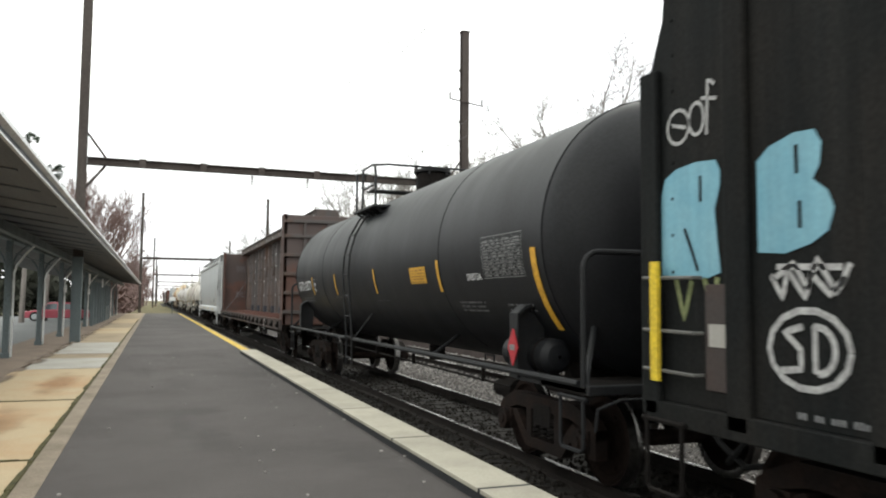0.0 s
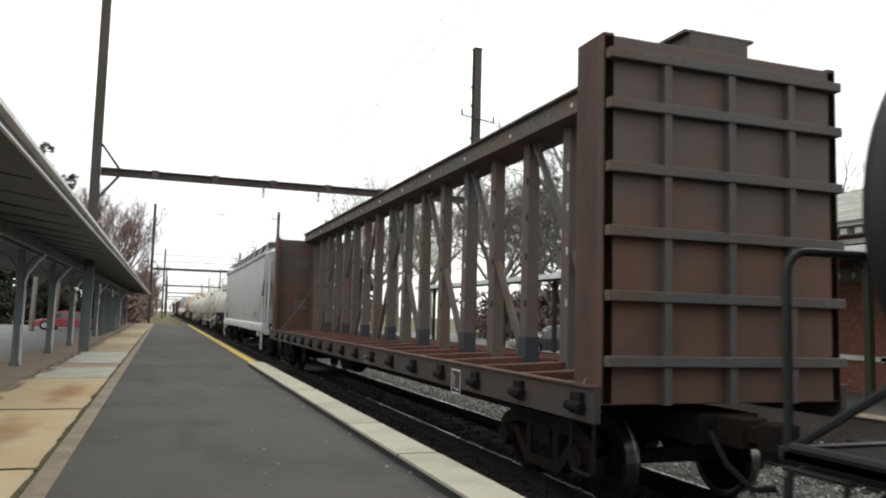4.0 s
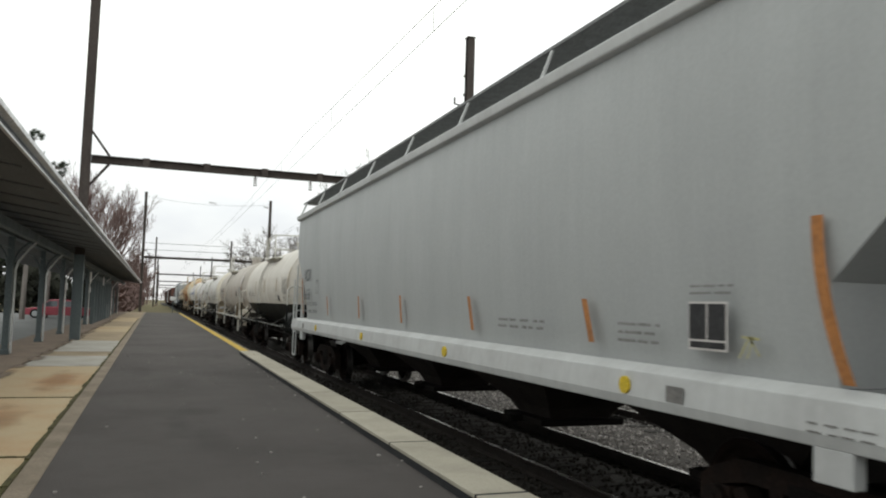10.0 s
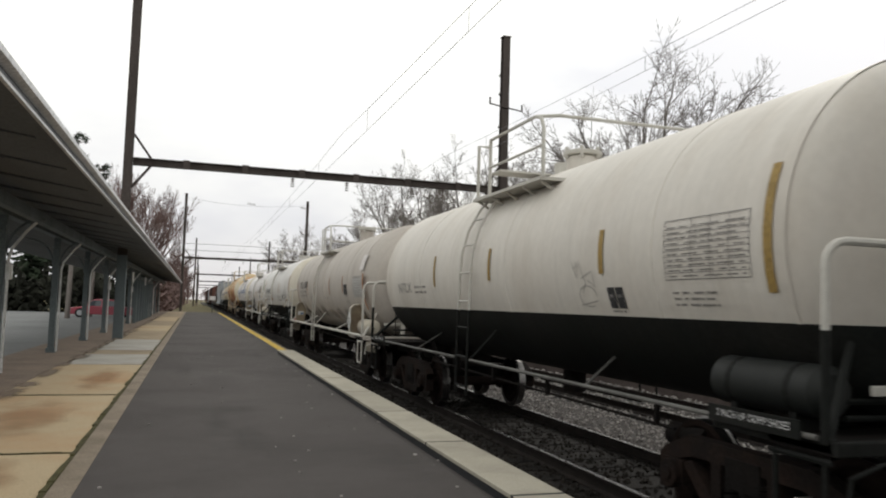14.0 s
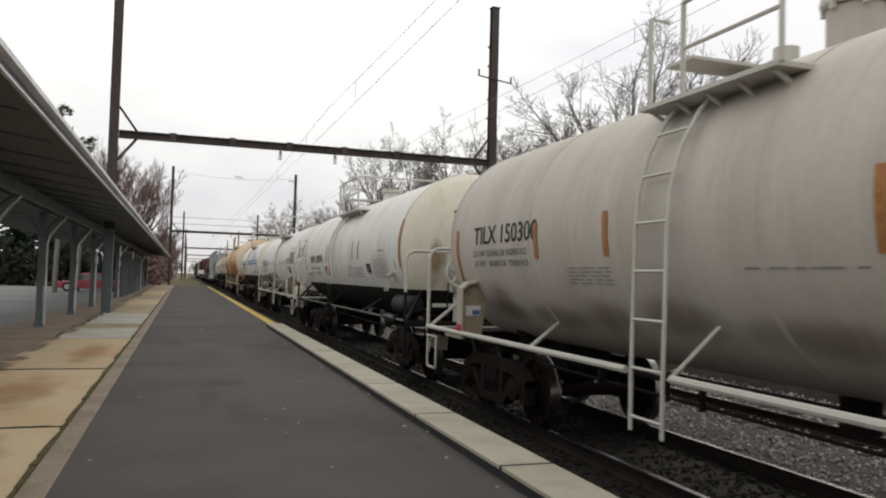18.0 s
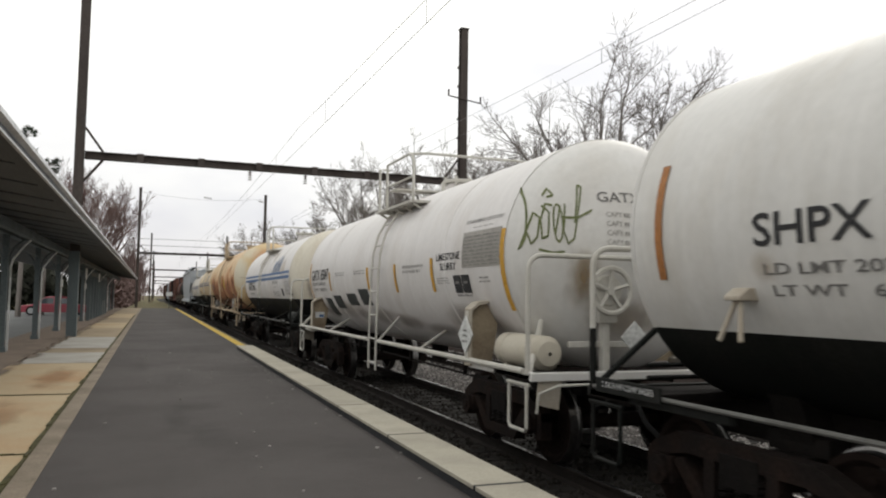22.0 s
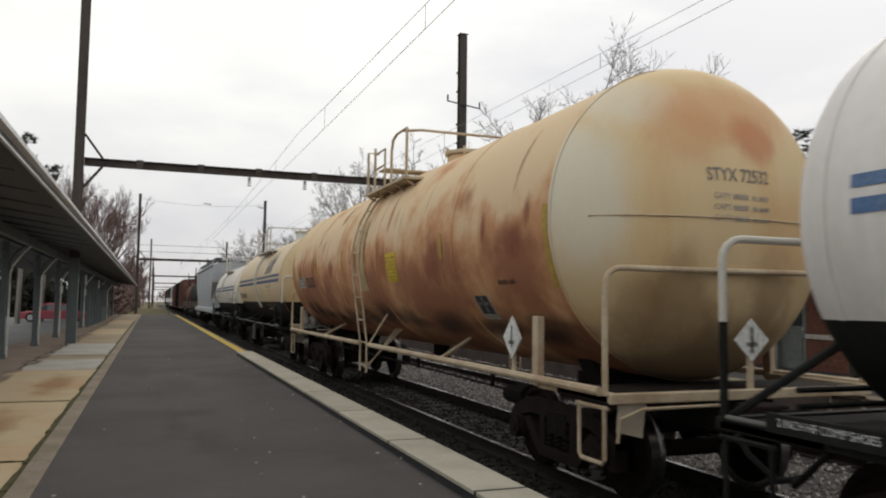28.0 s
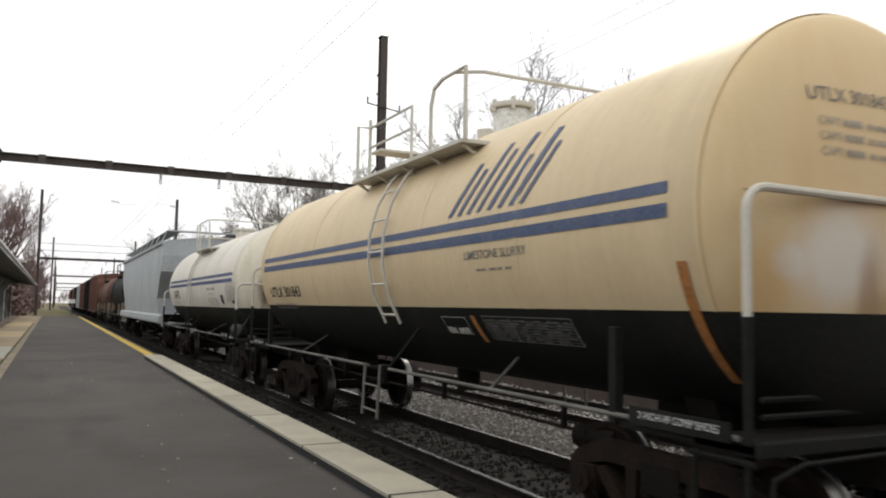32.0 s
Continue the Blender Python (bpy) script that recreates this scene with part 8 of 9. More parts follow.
def hopper_car(label, u0, u1, paint, sill_paint, marks, detail=True):
    """A covered hopper whose sill runs from u0 to u1."""
    u0, u1 = along(u0), along(u1)
    mid, h = (u0 + u1) / 2, (u1 - u0) / 2
    car = thing("hopper_car", label, "hopper car", "hopper cars")
    MOVERS.append((car, mid))
    t, e = h - 0.28, h - 1.52
    levels = []
    for z in (1.42, 1.6, 1.8, 2.07, 2.3, 2.55, 2.8, 3.09, 3.4, 3.7, 3.95, 4.2):
        run = e if z <= 2.07 else e + (h - 0.37 - e) * (z - 2.07) / 1.02 if z <= 3.09 else min(h - 0.37 + 0.15 * (z - 3.09), t)
        levels.append((z, 1.56 - 0.1 * ((3.2 - z) / 1.78) ** 2, -run, run))
    b = loft(levels)
    part("body", b, paint, car, "smooth grey hopper body")
    roof = [(-1.5, 4.2), (-1.35, 4.28), (-0.7, 4.38), (0, 4.42), (0.7, 4.38), (1.35, 4.28), (1.5, 4.2)]
    part("roof", Shape().prism(roof, -t, t, "y"), paint, car)
    for x in (-1, 1):
        part("top_chord", Shape().prism([(x * 1.52, 4.09), (x * 1.61, 4.11), (x * 1.63, 4.22), (x * 1.5, 4.27)][::x], -t - 0.04, t + 0.04, "y"), sill_paint, car, "rolled top chord", bevel=0.015)
        part("side_sill", Shape().prism([(x * 1.40, 1.12), (x * 1.60, 1.12), (x * 1.62, 1.2), (x * 1.60, 1.40), (x * 1.47, 1.46), (x * 1.40, 1.40)][::x], -h, h, "y"), sill_paint, car, "long pale side sill", bevel=0.01)
        part("running_board", Shape().box(x * 1.16 - 0.25, x * 1.16 + 0.25, -t, t, 4.60, 4.635), CHASSIS_GRATE, car, "roof walkway grating")
        for i in range(9):
            y = -t + 0.2 + (2 * t - 0.4) * i / 8
            part("board_support", Shape().tube([(x * 1.55, y, 4.24), (x * 1.38, y + 0.06, 4.62)], 0.022, 5), sill_paint, car)
    for i in range(4):
        y = -h * 0.6 + h * 1.2 * i / 3
        part("roof_hatch", Shape().box(-0.3, 0.3, y - 1.8, y + 1.8, 4.4, 4.54), paint, car, bevel=0.03)
    for sg in (-1, 1):
        truck(car, sg * (h - 2.1), sg)
        y = sg * h
        a, c = sorted((sg * (h - 2.0), y))
        part("end_frame", Shape().box(-0.35, 0.35, a, c, 0.75, 1.1).box(-1.5, 1.5, min(y, y - sg * 0.18), max(y, y - sg * 0.18), 1.02, 1.18), sill_paint, car, "end platform", bevel=0.01)
        coupler(car, y, sg)
        a, c = sorted((sg * (t - 0.1), sg * (h - 0.02)))
        part("end_walkway", Shape().box(-1.42, 1.42, a, c, 4.60, 4.645), sill_paint, car, "pale roof walkway across the car end", bevel=0.008)
        if detail:
            for x in (-1.0, 1.0):
                part("corner_post", Shape().tube([(x * 1.35, y - sg * 0.12, 1.15), (x * 1.35, sg * (t + 0.05), 4.0)], 0.05, 6), sill_paint, car)
            ladder_parts(car, [(-1.58, 1.3), (-1.58, 2.5)], sg * (h - 0.30), 0.42, 0.42, sill_paint, "side_ladder")
            stile = part("end_ladder", Shape().tube([(-1.5, y - sg * 0.06, 1.1), (-1.5, y - sg * 0.06, 4.62 if sg < 0 else 2.9)], 0.024, 5), sill_paint, car, "ladder on the car end")
            part("stile", Shape().tube([(-1.0, y - sg * 0.06, 1.1), (-1.0, y - sg * 0.06, 4.62 if sg < 0 else 2.9)], 0.024, 5), sill_paint, stile)
            for z in (1.2, 1.65, 2.1, 2.55, 3.0, 3.45, 3.9, 4.35)[:8 if sg < 0 else 4]:
                part("rung", Shape().tube([(-1.5, y - sg * 0.06, z), (-1.0, y - sg * 0.06, z)], 0.015, 5), sill_paint, stile)
            s = Shape().tube([(-1.58, y - sg * 0.45, 1.4), (-1.58, y - sg * 0.45, 2.45), (-1.58, y - sg * 0.5, 2.45)], 0.012, 5)
            part("grab_iron", s, sill_paint, car)
            corner_step(car, -1.56, y - sg * 0.05, 1.1, 0.45, -sg, sill_paint)
            ring = [(0.1 + 0.26 * math.cos(q), y - sg * 0.2, 2.0 + 0.26 * math.sin(q)) for q in np.linspace(0, 2 * math.pi, 15)]
            part("brake_wheel", Shape().tube(ring, 0.022, 6), CHASSIS, car, smooth=True)
            part("end_reservoir", Shape().drum((-0.3, y - sg * 0.6, 1.45), (1, 0, 0), 0.24, 0.9, 18), paint, car, smooth=True)
            for z in (2.0, 2.45, 2.9):
                part("end_grab_iron", Shape().tube([(-1.0, y - sg * 0.06, z), (-0.35, y - sg * 0.06, z)], 0.018, 6), sill_paint, car, smooth=True)
            part("brake_housing", Shape().box(-0.12, 0.22, *sorted((y - sg * 0.12, y - sg * 0.36)), 2.1, 2.62).drum((0.05, y - sg * 0.1, 2.36), (0, 1, 0), 0.17, 0.1, 16), CHASSIS_GRATE, car, "grey hand brake gear housing", bevel=0.02)
            part("brake_cylinder", Shape().drum((-0.62, y - sg * 0.75, 1.72), (0, 1, 0), 0.27, 0.3, 20), CHASSIS, car, "black round brake cylinder", smooth=True)
            part("sill_web", Shape().prism([(-1.3, 1.12), (-0.4, 1.12), (-0.4, 1.3), (-1.0, 1.62)], *sorted((y - sg * 0.4, y - sg * 0.43)), "y"), sill_paint, car, "sloping end web plate", bevel=0.006)
            part("jacking_pad", Shape().box(-1.6, -1.5, y - sg * 1.45 - 0.14, y - sg * 1.45 + 0.14, 0.92, 1.13), sill_paint, car, bevel=0.01)
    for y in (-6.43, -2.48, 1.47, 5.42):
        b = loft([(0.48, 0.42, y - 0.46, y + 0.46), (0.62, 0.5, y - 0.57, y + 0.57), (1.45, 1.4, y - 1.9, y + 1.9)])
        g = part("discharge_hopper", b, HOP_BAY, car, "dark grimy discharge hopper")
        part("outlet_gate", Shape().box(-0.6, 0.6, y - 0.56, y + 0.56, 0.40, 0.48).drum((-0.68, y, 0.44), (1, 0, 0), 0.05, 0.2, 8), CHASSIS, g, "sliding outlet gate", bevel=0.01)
    # added dark plates that stand in for the shade below the slope sheets
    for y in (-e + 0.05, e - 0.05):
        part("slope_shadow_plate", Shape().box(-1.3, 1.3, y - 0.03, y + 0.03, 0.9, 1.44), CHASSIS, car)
    side = lambda u, z: (lambda a, b: (-1.575, along(u) - mid - RUN * a, z + b))
    for body, ua, ub, z0, z1 in marks:
        lettering(body, ua - ub, z1 - z0, side(ua, z0), INK, car, 1)
    return car, side, mid


def hoppers():
    car, side, mid = hopper_car("clean light grey covered hopper car with black lettering", 53.55, 75.0, HOP_GREY, HOP_SILL, [("NCIX", 73.32, 72.4, 2.41, 2.72), ("1616", 73.27, 72.47, 1.93, 2.23)])
    side2 = lambda u, z: (lambda a, b: (-1.585, along(u) - mid - RUN * a, z + b))
    lettering("LD LMT 216100 LB  98750 KG", 1.75, 0.085, side2(73.07, 1.80), INK, car, 1)
    lettering("LT WT   62900 LB  28550 KG", 1.75, 0.085, side2(73.07, 1.62), INK, car, 1)
    s = Shape()
    for p in ((0, 0, 0.34, 0.012), (0, 0.3, 0.34, 0.012), (0, 0, 0.012, 0.3), (0.33, 0, 0.012, 0.3)):
        sheet(s, p[2], p[3], lambda a, b, p=p: side2(71.64, 2.1)(a + p[0], b + p[1]), 1, 1)
    box = part("clearance_box", s, INK, car)
    lettering("PLATE", 0.26, 0.06, side2(71.6, 2.32), INK_SOFT, box, 1)
    lettering("C", 0.09, 0.12, side2(71.52, 2.14), INK_SOFT, box, 1)
    for u, z0, z1, lean in ((73.64, 1.58, 2.5, 0.35), (70.24, 1.60, 2.02, 0.3), (67.13, 1.60, 2.02, 0.2), (64.23, 1.59, 2.02, 0.2), (61.13, 1.59, 2.0, 0.25), (58.15, 1.59, 1.97, 0.22), (55.3, 1.49, 2.46, 0.25)):
        s = Shape()
        sheet(s, 0.1, z1 - z0, lambda a, b, u=u, z0=z0, z1=z1, lean=lean: side2(u - lean * (0.95 * (1 - b / (z1 - z0)) ** 2 if z1 - z0 > 0.6 else 0.7 * (1 - b / (z1 - z0))), z0)(a, b), 1, 8)
        part("reflector_strip", s, ORANGE, car)
    frame_plate = part("service_panel", sheet(Shape(), 0.44, 0.34, side2(56.51, 1.61), 1, 1), PALE_PATCH, car, "white-framed service panel")
    side3 = lambda u, z: (lambda a, b: (-1.588, along(u) - mid - RUN * a, z + b))
    for u, w, z, h in ((56.50, 0.195, 1.685, 0.25), (56.285, 0.195, 1.685, 0.25), (56.49, 0.4, 1.625, 0.045)):
        part("service_board", sheet(Shape(), w, h, side3(u, z), 1, 1), INK, frame_plate)
    part("graffiti", scrawl_shape(side2(55.95, 1.58), [[(0.0, 0.0), (0.1, 0.14), (0.2, 0.02)], [(0.02, 0.14), (0.2, 0.13)], [(0.08, 0.0), (0.14, 0.15)]], 0.009), FADED_CHALK, car, "faint yellow chalk scribble")
    s = bars(Shape(), 0.62, 0.2, 3, side2(57.5, 1.62), 0.4, (2, 4))
    bars(s, 1.2, 0.14, 2, side2(60.1, 1.66), 0.45, (4, 7))
    bars(s, 0.5, 0.1, 2, side2(56.5, 2.0), 0.4, (2, 4))
    part("small_print", s, INK_SOFT, car)
    for u in (71.22, 66.56, 61.83, 57.32):
        part("round_mark", Shape().drum((-1.625, along(u) - mid, 1.28), (1, 0, 0), 0.07, 0.02, 16), YELLOW, car, "round yellow mark")
    s = Shape()
    sheet(s, 0.2, 0.12, lambda a, b: (-1.623, along(73.1) - mid - RUN * a, 1.22 + b), 1, 1)
    sheet(s, 0.22, 0.12, lambda a, b: (-1.623, along(56.74) - mid - RUN * a, 1.21 + b), 1, 1)
    bars(s, 0.5, 0.1, 2, lambda a, b: (-1.623, along(55.3) - mid - RUN * a, 1.2 + b), 0.3, (3, 5))
    part("small_print", s, INK_SOFT, car)
    hopper_car("pale grey covered hopper car further along the train", 202.3, 222.0, HOP_PALE, HOP_PALE, [], False)


def centerbeam():
    u0, u1 = along(26.95), along(51.75)
    mid, h = (u0 + u1) / 2, (u1 - u0) / 2
    car = thing("centerbeam_flatcar", "empty rusty centerbeam flat car with steel posts and end bulkheads", "flat car")
    MOVERS.append((car, mid))
    for k in range(18):
        y0 = -h + 2 * h * k / 18
        part("deck_plate", Shape().box(-1.42, 1.42, y0 + 0.012, y0 + 2 * h / 18 - 0.012, 1.14, 1.18), DECK_RED, car, "worn red deck plate")
    posts = {k: along(30.36) - mid + 1.262 * k for k in range(-2, 15)}
    for x in (-1, 1):
        part("side_sill", Shape().box(min(x * 1.42, x * 1.5), max(x * 1.42, x * 1.5), -h, h, 0.93, 1.25), SILL_DARK, car, "grimy dark side sill", bevel=0.01)
        part("sill_flange", Shape().box(min(x * 1.42, x * 1.53), max(x * 1.42, x * 1.53), -h, h, 1.25, 1.275), BEAM_RED, car, "rusty top flange", bevel=0.006)
        for k in posts:
            y = posts[k] - 0.35
            w = part("winch", Shape().box(x * 1.5 - 0.05, x * 1.5 + 0.05, y - 0.1, y + 0.1, 1.0, 1.2), CHASSIS, car, "tie-down winch", bevel=0.01)
            part("winch_drum", Shape().drum((x * 1.55, y, 1.07), (0, 1, 0), 0.05, 0.26, 10), CHASSIS, w)
    for k, y in posts.items():
        part("deck_rib", Shape().prism([(-1.48, 1.18), (-1.48, 1.25), (0, 1.31), (1.48, 1.25), (1.48, 1.18)], y - 0.07, y + 0.07, "y"), DECK_RED, car, "raised cross rib", bevel=0.01)
        s = Shape()
        p = [(x * w, y + q * w * 1.2, z) for z, w in ((1.16, 0.105), (4.53, 0.09)) for x, q in ((-1, -1), (1, -1), (1, 1), (-1, 1))]
        s.add(p, [(3, 2, 1, 0), (4, 5, 6, 7), (0, 1, 5, 4), (1, 2, 6, 5), (2, 3, 7, 6), (3, 0, 4, 7)])
        post = part("post", s, BEAM_GREY, car, bevel=0.02)
        for z in (2.05, 2.75, 3.35, 3.9):
            for x in (-1, 1):
                w = 0.105 - 0.015 * (z - 1.16) / 3.31
                # some slots painted white for the brightness of open holes
                part("strap_slot", Shape().box(x * w - 0.012, x * w + 0.012, y - 0.09, y - 0.06, z, z + 0.10), CHALK if x < 0 and k % 3 == 0 else CHASSIS, post)
        part("foot_plate", Shape().box(-0.18, 0.18, y - 0.18, y + 0.18, 1.18, 1.215), BEAM_GREY, post)
        if k % 2:
            part("blue_band", Shape().box(-0.112, 0.112, y - 0.133, y + 0.133, 1.22, 1.6), BEAM_BLUE, post, "dull blue paint round the foot of the post")
    part("top_beam", Shape().prism([(-0.36, 4.52), (0.36, 4.52), (0.36, 4.78), (-0.36, 4.78)], -h + 0.1, h - 0.1, "y"), BEAM_GREY, car, "deep dark top beam", bevel=0.012)
    part("beam_flange", Shape().box(-0.43, 0.43, -h + 0.1, h - 0.1, 4.78, 4.81), BEAM_GREY, car, "flat top flange")
    for k in range(34):
        y = posts[-2] + 0.631 * k
        if y < h - 0.4:
            # pale discs: brightness of the eye holes put on as colour
            part("beam_eye", Shape().drum((-0.362, y, 4.64), (1, 0, 0), 0.028, 0.02, 8), CHALK if k % 3 == 0 else CHALK_DIM, car)
    for a, b in ((1, -1), (3, 1), (5, 3), (7, 5), (6, 8), (8, 10), (10, 12), (12, 14)):
        off = -0.22 if b < a else 0.22
        g = part("diagonal_brace", Shape().tube([(0, posts[a] + off * 0.7, 4.52), (0, posts[b] - off * 0.7, 1.28)], 0.06, 10), BEAM_GREY, car, smooth=True)
        q = posts[a] + off
        part("gusset", Shape().prism([(q - 0.2, 4.53), (q + 0.2, 4.53), (q + 0.1, 4.33), (q - 0.1, 4.33)], -0.02, 0.02), BEAM_GREY, g)
    for sg in (-1, 1):
        a, b = sorted((sg * h, sg * (h - 0.12)))
        w = Shape().box(-1.42, 1.42, a, b, 1.1, 4.58)
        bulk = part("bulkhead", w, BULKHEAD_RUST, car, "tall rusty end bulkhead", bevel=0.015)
        for x in (-1.42, 1.30):
            c, d = sorted((sg * h, sg * (h - 0.5)))
            part("bulkhead_flange", Shape().box(x, x + 0.12, c, d, 1.1, 4.6), BEAM_RED, bulk, bevel=0.01)
        for z in (1.5, 2.1, 2.7, 3.3, 3.9, 4.38):
            c, d = sorted((sg * h, sg * (h + 0.1)))
            part("bulkhead_rib", Shape().box(-1.4, 1.4, c, d, z - 0.05, z + 0.05), BEAM_GREY, bulk, bevel=0.01)
        for x in (-0.75, 0.0, 0.75):
            c, d = sorted((sg * h, sg * (h + 0.08)))
            part("bulkhead_rib", Shape().box(x - 0.04, x + 0.04, c, d, 1.1, 4.4), BEAM_GREY, bulk)
        c, d = sorted((sg * (h - 0.12), sg * (h - 0.9)))
        part("centre_web", Shape().box(-0.08, 0.08, c, d, 1.1, 4.28), BEAM_GREY, bulk, "steel web behind the bulkhead")
        truck(car, sg * (h - 1.84), sg)
        part("draft_sill", Shape().box(-0.35, 0.35, *sorted((sg * (h - 2.6), sg * h)), 0.72, 1.0), CHASSIS, car)
        coupler(car, sg * h, sg)
        corner_step(car, -1.46, sg * (h - 0.05), 0.95, 0.45, -sg, CHASSIS)
    part("centre_sill", Shape().box(-0.3, 0.3, -h + 2, h - 2, 0.55, 1.06), CHASSIS, car)
    for k, lean in ((-2, 0.5), (14, -0.4)):
        y = posts[k] - 0.35
        part("tie_down_cable", Shape().tube([(-1.46, y, 1.26), (-0.9, y + lean * 0.5, 2.0), (-0.24, y + lean, 3.1)], 0.011, 5), CHALK_DIM, car, "slack steel tie-down cable")
    part("brake_cylinder", Shape().drum((-0.9, 0.5, 0.75), (0, 1, 0), 0.2, 1.1, 16), CHASSIS, car, smooth=True)
    plate = lambda u, z: (lambda a, b: (-1.507, along(u) - mid - RUN * a, z + b))
    lettering("NOKL", 0.62, 0.2, plate(48.95, 0.98), CHALK_MID, car)
    lettering("733633", 0.95, 0.2, plate(47.9, 0.98), CHALK_MID, car)
    s = bars(Shape(), 1.3, 0.22, 2, plate(45.7, 0.96), 0.45, (2, 4))
    bars(s, 1.0, 0.2, 2, plate(36.2, 0.96), 0.5, (2, 4))
    part("small_print", s, CHALK_DIM, car)
    s = Shape()
    for p in ((0, 0, 0.36, 0.02), (0, 0.3, 0.36, 0.02), (0, 0, 0.02, 0.3), (0.34, 0, 0.02, 0.3), (0.1, 0.05, 0.02, 0.2), (0.18, 0.05, 0.1, 0.02)):
        sheet(s, p[2], p[3], lambda a, b, p=p: plate(30.92, 0.86)(a + p[0], b + p[1]), 1, 1)
    part("clearance_box", s, CHALK, car)
    s = Shape()
    for z in (2.05, 3.55):
        bars(s, 0.5, 0.36, 4, lambda a, b, z=z: (-0.66 + a, h - 0.128, z + b), 0.5, (2, 4))
    part("chalk_marks", s, CHALK_DIM, car)


def box_car(label, u0, u1, paint, detail=False):
    u0, u1 = along(u0), along(u1)
    mid, h = (u0 + u1) / 2, (u1 - u0) / 2
    car = thing("box_car", label, "box car", "box cars")
    MOVERS.append((car, mid))
    slope = [(-h, 1.1), (h, 1.1), (h, 3.72), (h - 0.16, 4.1), (h - 0.2, 4.45), (-h + 0.2, 4.45), (-h + 0.16, 4.1), (-h, 3.72)]
    part("body", Shape().prism(slope, -1.5, 1.5), paint, car, bevel=0.03)
    part("roof", Shape().prism([(-1.52, 4.45), (1.52, 4.45), (0, 4.62)], -h + 0.2, h - 0.2, "y"), paint, car)
    ys = [h - 0.06, h - 1.02] + [h - 1.02 - 1.13 * k for k in range(1, int((2 * h - 1.2) / 1.13) + 1)]
    for y in ys:
        part("side_post", Shape().box(-1.56, -1.5, y - 0.11, y + 0.11, 1.0, 3.7 if abs(y) > h - 0.1 else 4.45), paint, car, "pressed steel side post", bevel=0.02)
    part("side_sill", Shape().box(-1.56, 1.56, -h, h, 0.95, 1.12), paint, car, bevel=0.01)
    for sg in (-1, 1):
        truck(car, sg * (h - 1.75), sg)
        coupler(car, sg * h, sg)
    if detail:
        for z in (1.36, 1.66, 2.06):
            part("grab_iron", Shape().tube([(-1.5, h - 0.02, z), (-1.58, h - 0.02, z), (-1.58, h - 0.62, z - 0.01), (-1.5, h - 0.62, z - 0.01)], 0.014, 6), RAILING_GREY, car, "thin worn grab iron", smooth=True)
        for q in range(9):
            part("rivet_head", Shape().drum((-1.505, h - 0.3, 2.1 + 0.28 * q), (1, 0, 0), 0.014, 0.012, 8), paint, car)
        part("recessed_panel", Shape().box(-1.512, -1.5, h - 0.92, h - 0.66, 1.25, 2.0), SILL_DARK, car, "dull recessed panel", bevel=0.006)
        part("stencil_plate", sheet(Shape(), 0.2, 0.16, lambda a, b: (-1.516, h - 0.7 - a, 1.56 + b), 1, 1), PANEL_TAUPE, car, "worn pale stencil plate")
        part("small_print", bars(Shape(), 0.7, 0.05, 1, lambda a, b: (-1.515, h - 1.5 - a, 1.17 + b), 0.9, (5, 9)), CHALK_DIM, car)
        part("warning_bar", Shape().box(-1.63, -1.6, h - 0.26, h - 0.17, 1.28, 2.18), YELLOW, car, "yellow painted bar")
        corner_step(car, -1.58, h - 0.05, 1.0, 0.45, -1, CHASSIS)
    return car, mid


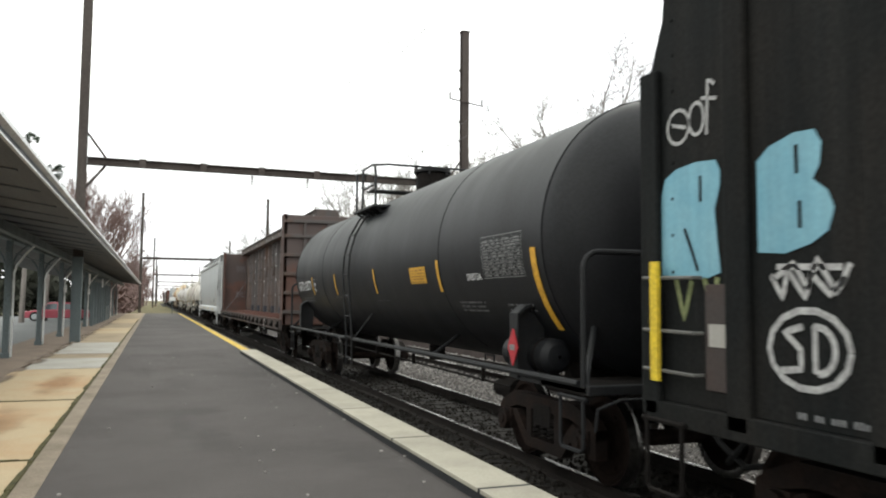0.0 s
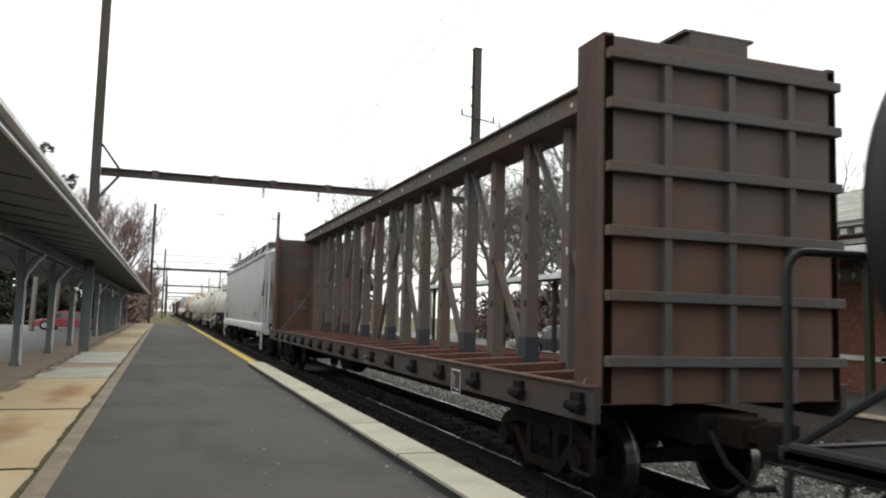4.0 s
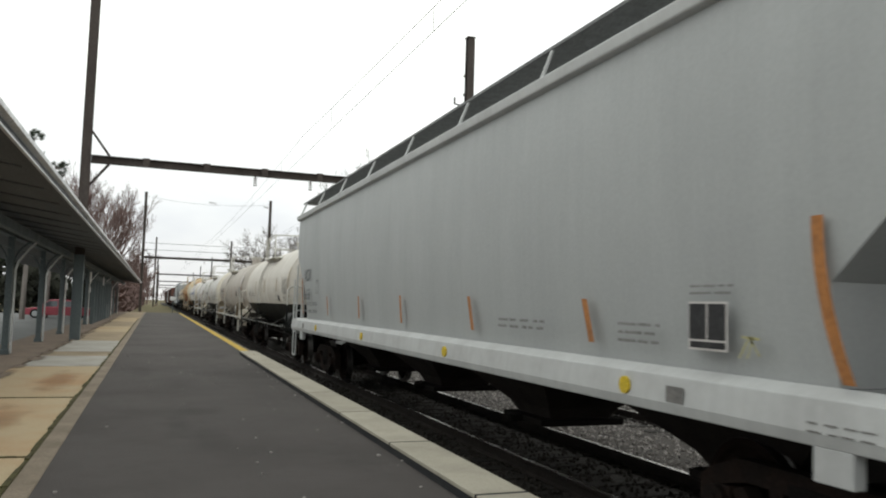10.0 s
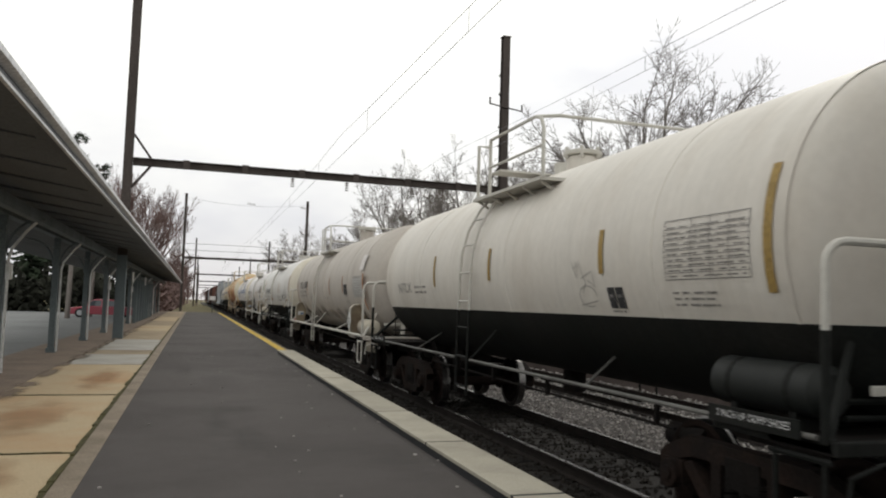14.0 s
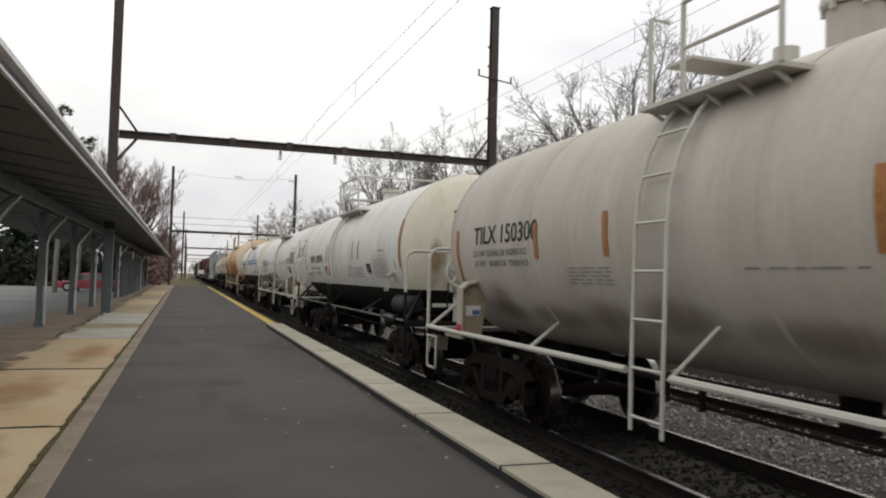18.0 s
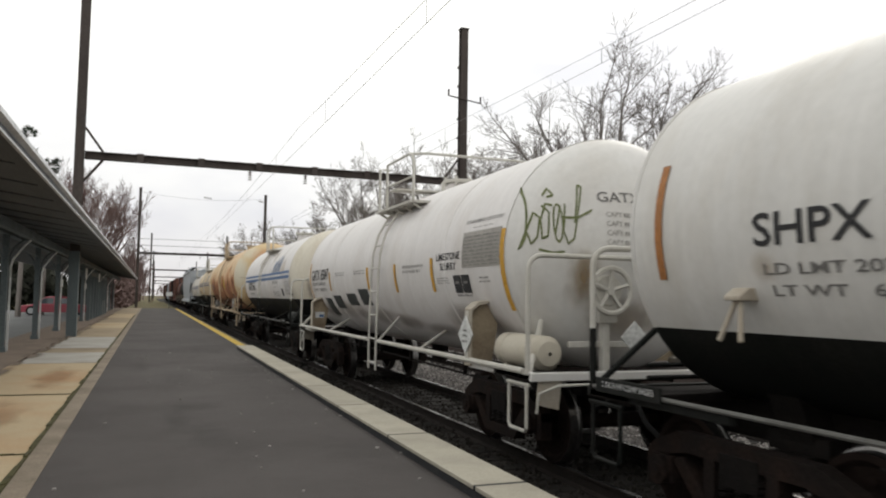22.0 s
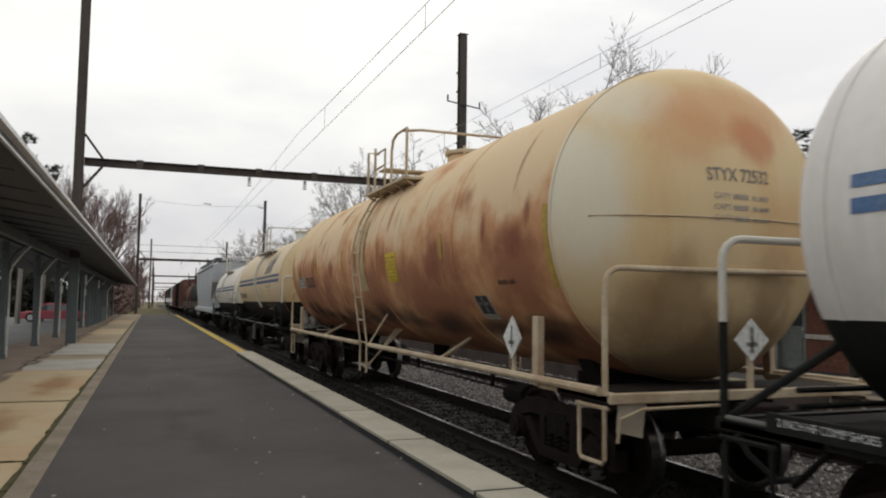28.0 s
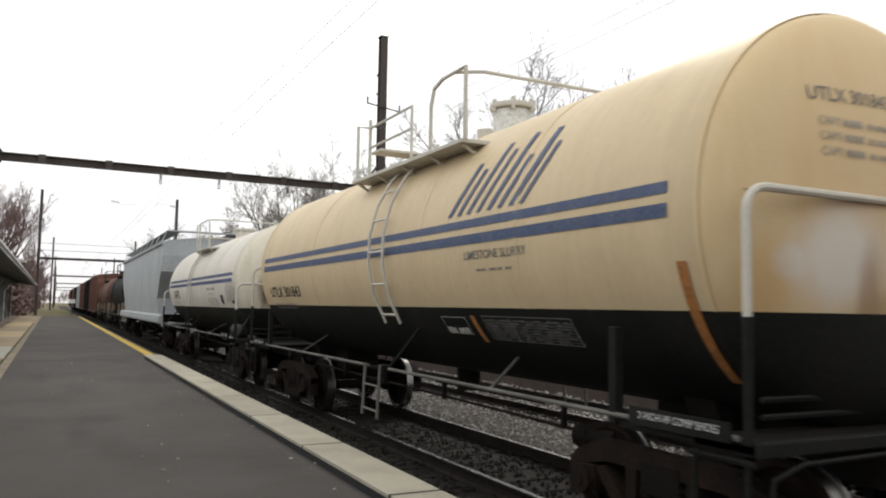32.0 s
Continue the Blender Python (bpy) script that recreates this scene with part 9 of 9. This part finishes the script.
def graffiti_car():
    car, mid = box_car("dark box car covered in light blue and white graffiti", -12.0, 5.86, BOX_DARK, True)
    f = lambda u, z: (lambda a, b: (-1.508, along(u) - mid - RUN * a, z + b))
    for u, z, line, slits in (
        (5.68, 2.08, [(0, 0), (-0.01, 0.36), (0, 0.62), (0.05, 0.74), (0.2, 0.80), (0.45, 0.82), (0.68, 0.80), (0.73, 0.72), (0.72, 0.6), (0.66, 0.45), (0.69, 0.2), (0.72, 0.0), (0.55, -0.04), (0.3, -0.02)], [[(0.5, 0.52), (0.5, 0.71)], [(0.3, 0.34), (0.4, 0.15), (0.46, 0.02)]]),
        (4.57, 2.20, [(0, 0), (0.0, 0.34), (0.0, 0.60), (0.12, 0.68), (0.35, 0.73), (0.52, 0.72), (0.58, 0.63), (0.56, 0.50), (0.5, 0.42), (0.62, 0.34), (0.67, 0.23), (0.62, 0.10), (0.48, 0.03), (0.25, -0.02)], [[(0.37, 0.47), (0.37, 0.65)], [(0.39, 0.13), (0.39, 0.30)]]),
    ):
        pl = f(u, z)
        s = Shape().add([pl(*q) for q in line], [tuple(range(len(line)))])
        g = part("graffiti", s, CYAN, car, "light blue bubble letter")
        pl2 = lambda a, b, pl=pl: (pl(a, b)[0] - 0.004, pl(a, b)[1], pl(a, b)[2])
        part("letter_slit", scrawl_shape(pl2, slits, 0.016), BOX_DARK, g)
    part("graffiti", scrawl_shape(f(4.88, 1.98), [ring_pts(0.03, 0.03, 0.03, 0.03)], 0.03), CYAN, car)
    scrawl(f(5.6, 3.08), car, [ring_pts(0.15, 0.12, 0.14, 0.13), [(0.05, 0.15), (0.25, 0.1)], ring_pts(0.38, 0.14, 0.09, 0.12), [(0.5, 0.0), (0.52, 0.4), (0.6, 0.35)], [(0.44, 0.28), (0.62, 0.24)]], 0.014, SPRAY_WHITE)
    scrawl(f(4.5, 1.35), car, [ring_pts(0.36, 0.24, 0.34, 0.24), [(0.32, 0.38), (0.16, 0.34), (0.3, 0.24), (0.3, 0.12), (0.12, 0.1)], [(0.42, 0.1), (0.42, 0.38)] + ring_pts(0.44, 0.24, 0.14, 0.14, 90, -90, 8)], 0.022, SPRAY_WHITE)
    scrawl(f(4.45, 1.90), car, [[(0.02, 0.12), (0.2, 0.22), (0.32, 0.06), (0.4, 0.24), (0.55, 0.03), (0.66, 0.2)], [(0.0, 0.15), (0.1, 0.0), (0.15, 0.18), (0.3, 0.0), (0.35, 0.15), (0.5, 0.02), (0.62, 0.12)], [(0.05, 0.2), (0.6, 0.18)]], 0.02, SPRAY_WHITE)
    scrawl(f(5.5, 1.75), car, [[(0.0, 0.3), (0.1, 0.0), (0.2, 0.28)], [(0.35, 0.3), (0.45, 0.0), (0.5, 0.3)]], 0.025, SPRAY_GREEN)


def far_train():
    tank_car("dull dark grey tank car far along the train", 224.5, 236.5, 1.4, 2.6, LOWER_BLACK, rail=RAILING_DARK, deck=(229, 232), man=230, ladder=232)
    tank_car("dull brown tank car far along the train", 240.0, 252.0, 1.4, 2.6, BOX_BROWN, rail=RAILING_DARK, deck=(244, 247), man=245, ladder=247)
    u = 254.5
    for k, (L, paint, what) in enumerate(((15.5, BOX_BROWN, "brown"), (15.5, BOX_DARK, "dark grey"), (18, BOX_BROWN, "brown"), (16, HOP_PALE, "pale grey"), (15.5, BOX_DARK, "dark grey"), (15.5, BOX_BROWN, "brown"), (18, BOX_DARK, "dark grey"), (16, BOX_BROWN, "brown"))):
        box_car(f"{what} box car far along the train", u, u + L, paint)
        u += L + 1.2


graffiti_car()
centerbeam()
hoppers()
tank_train()
far_train()


def motions():
    times = [k * 0.5 for k in range(-1, 66)]
    for car, mid in MOVERS:
        shift = LATER if mid > 60 else 0.0
        walk(car, [(t, pose(TRACK, mid + RUN * (shift - gone(t)), RAIL_Z)) for t in times])
    turns = [k * 0.1 for k in range(-1, 322)]
    for w, a in WHEELSETS[:48]:
        walk(w, [(t, pose(0, a, WHEEL_R, math.degrees(RUN * gone(t) / WHEEL_R))) for t in turns])


motions()
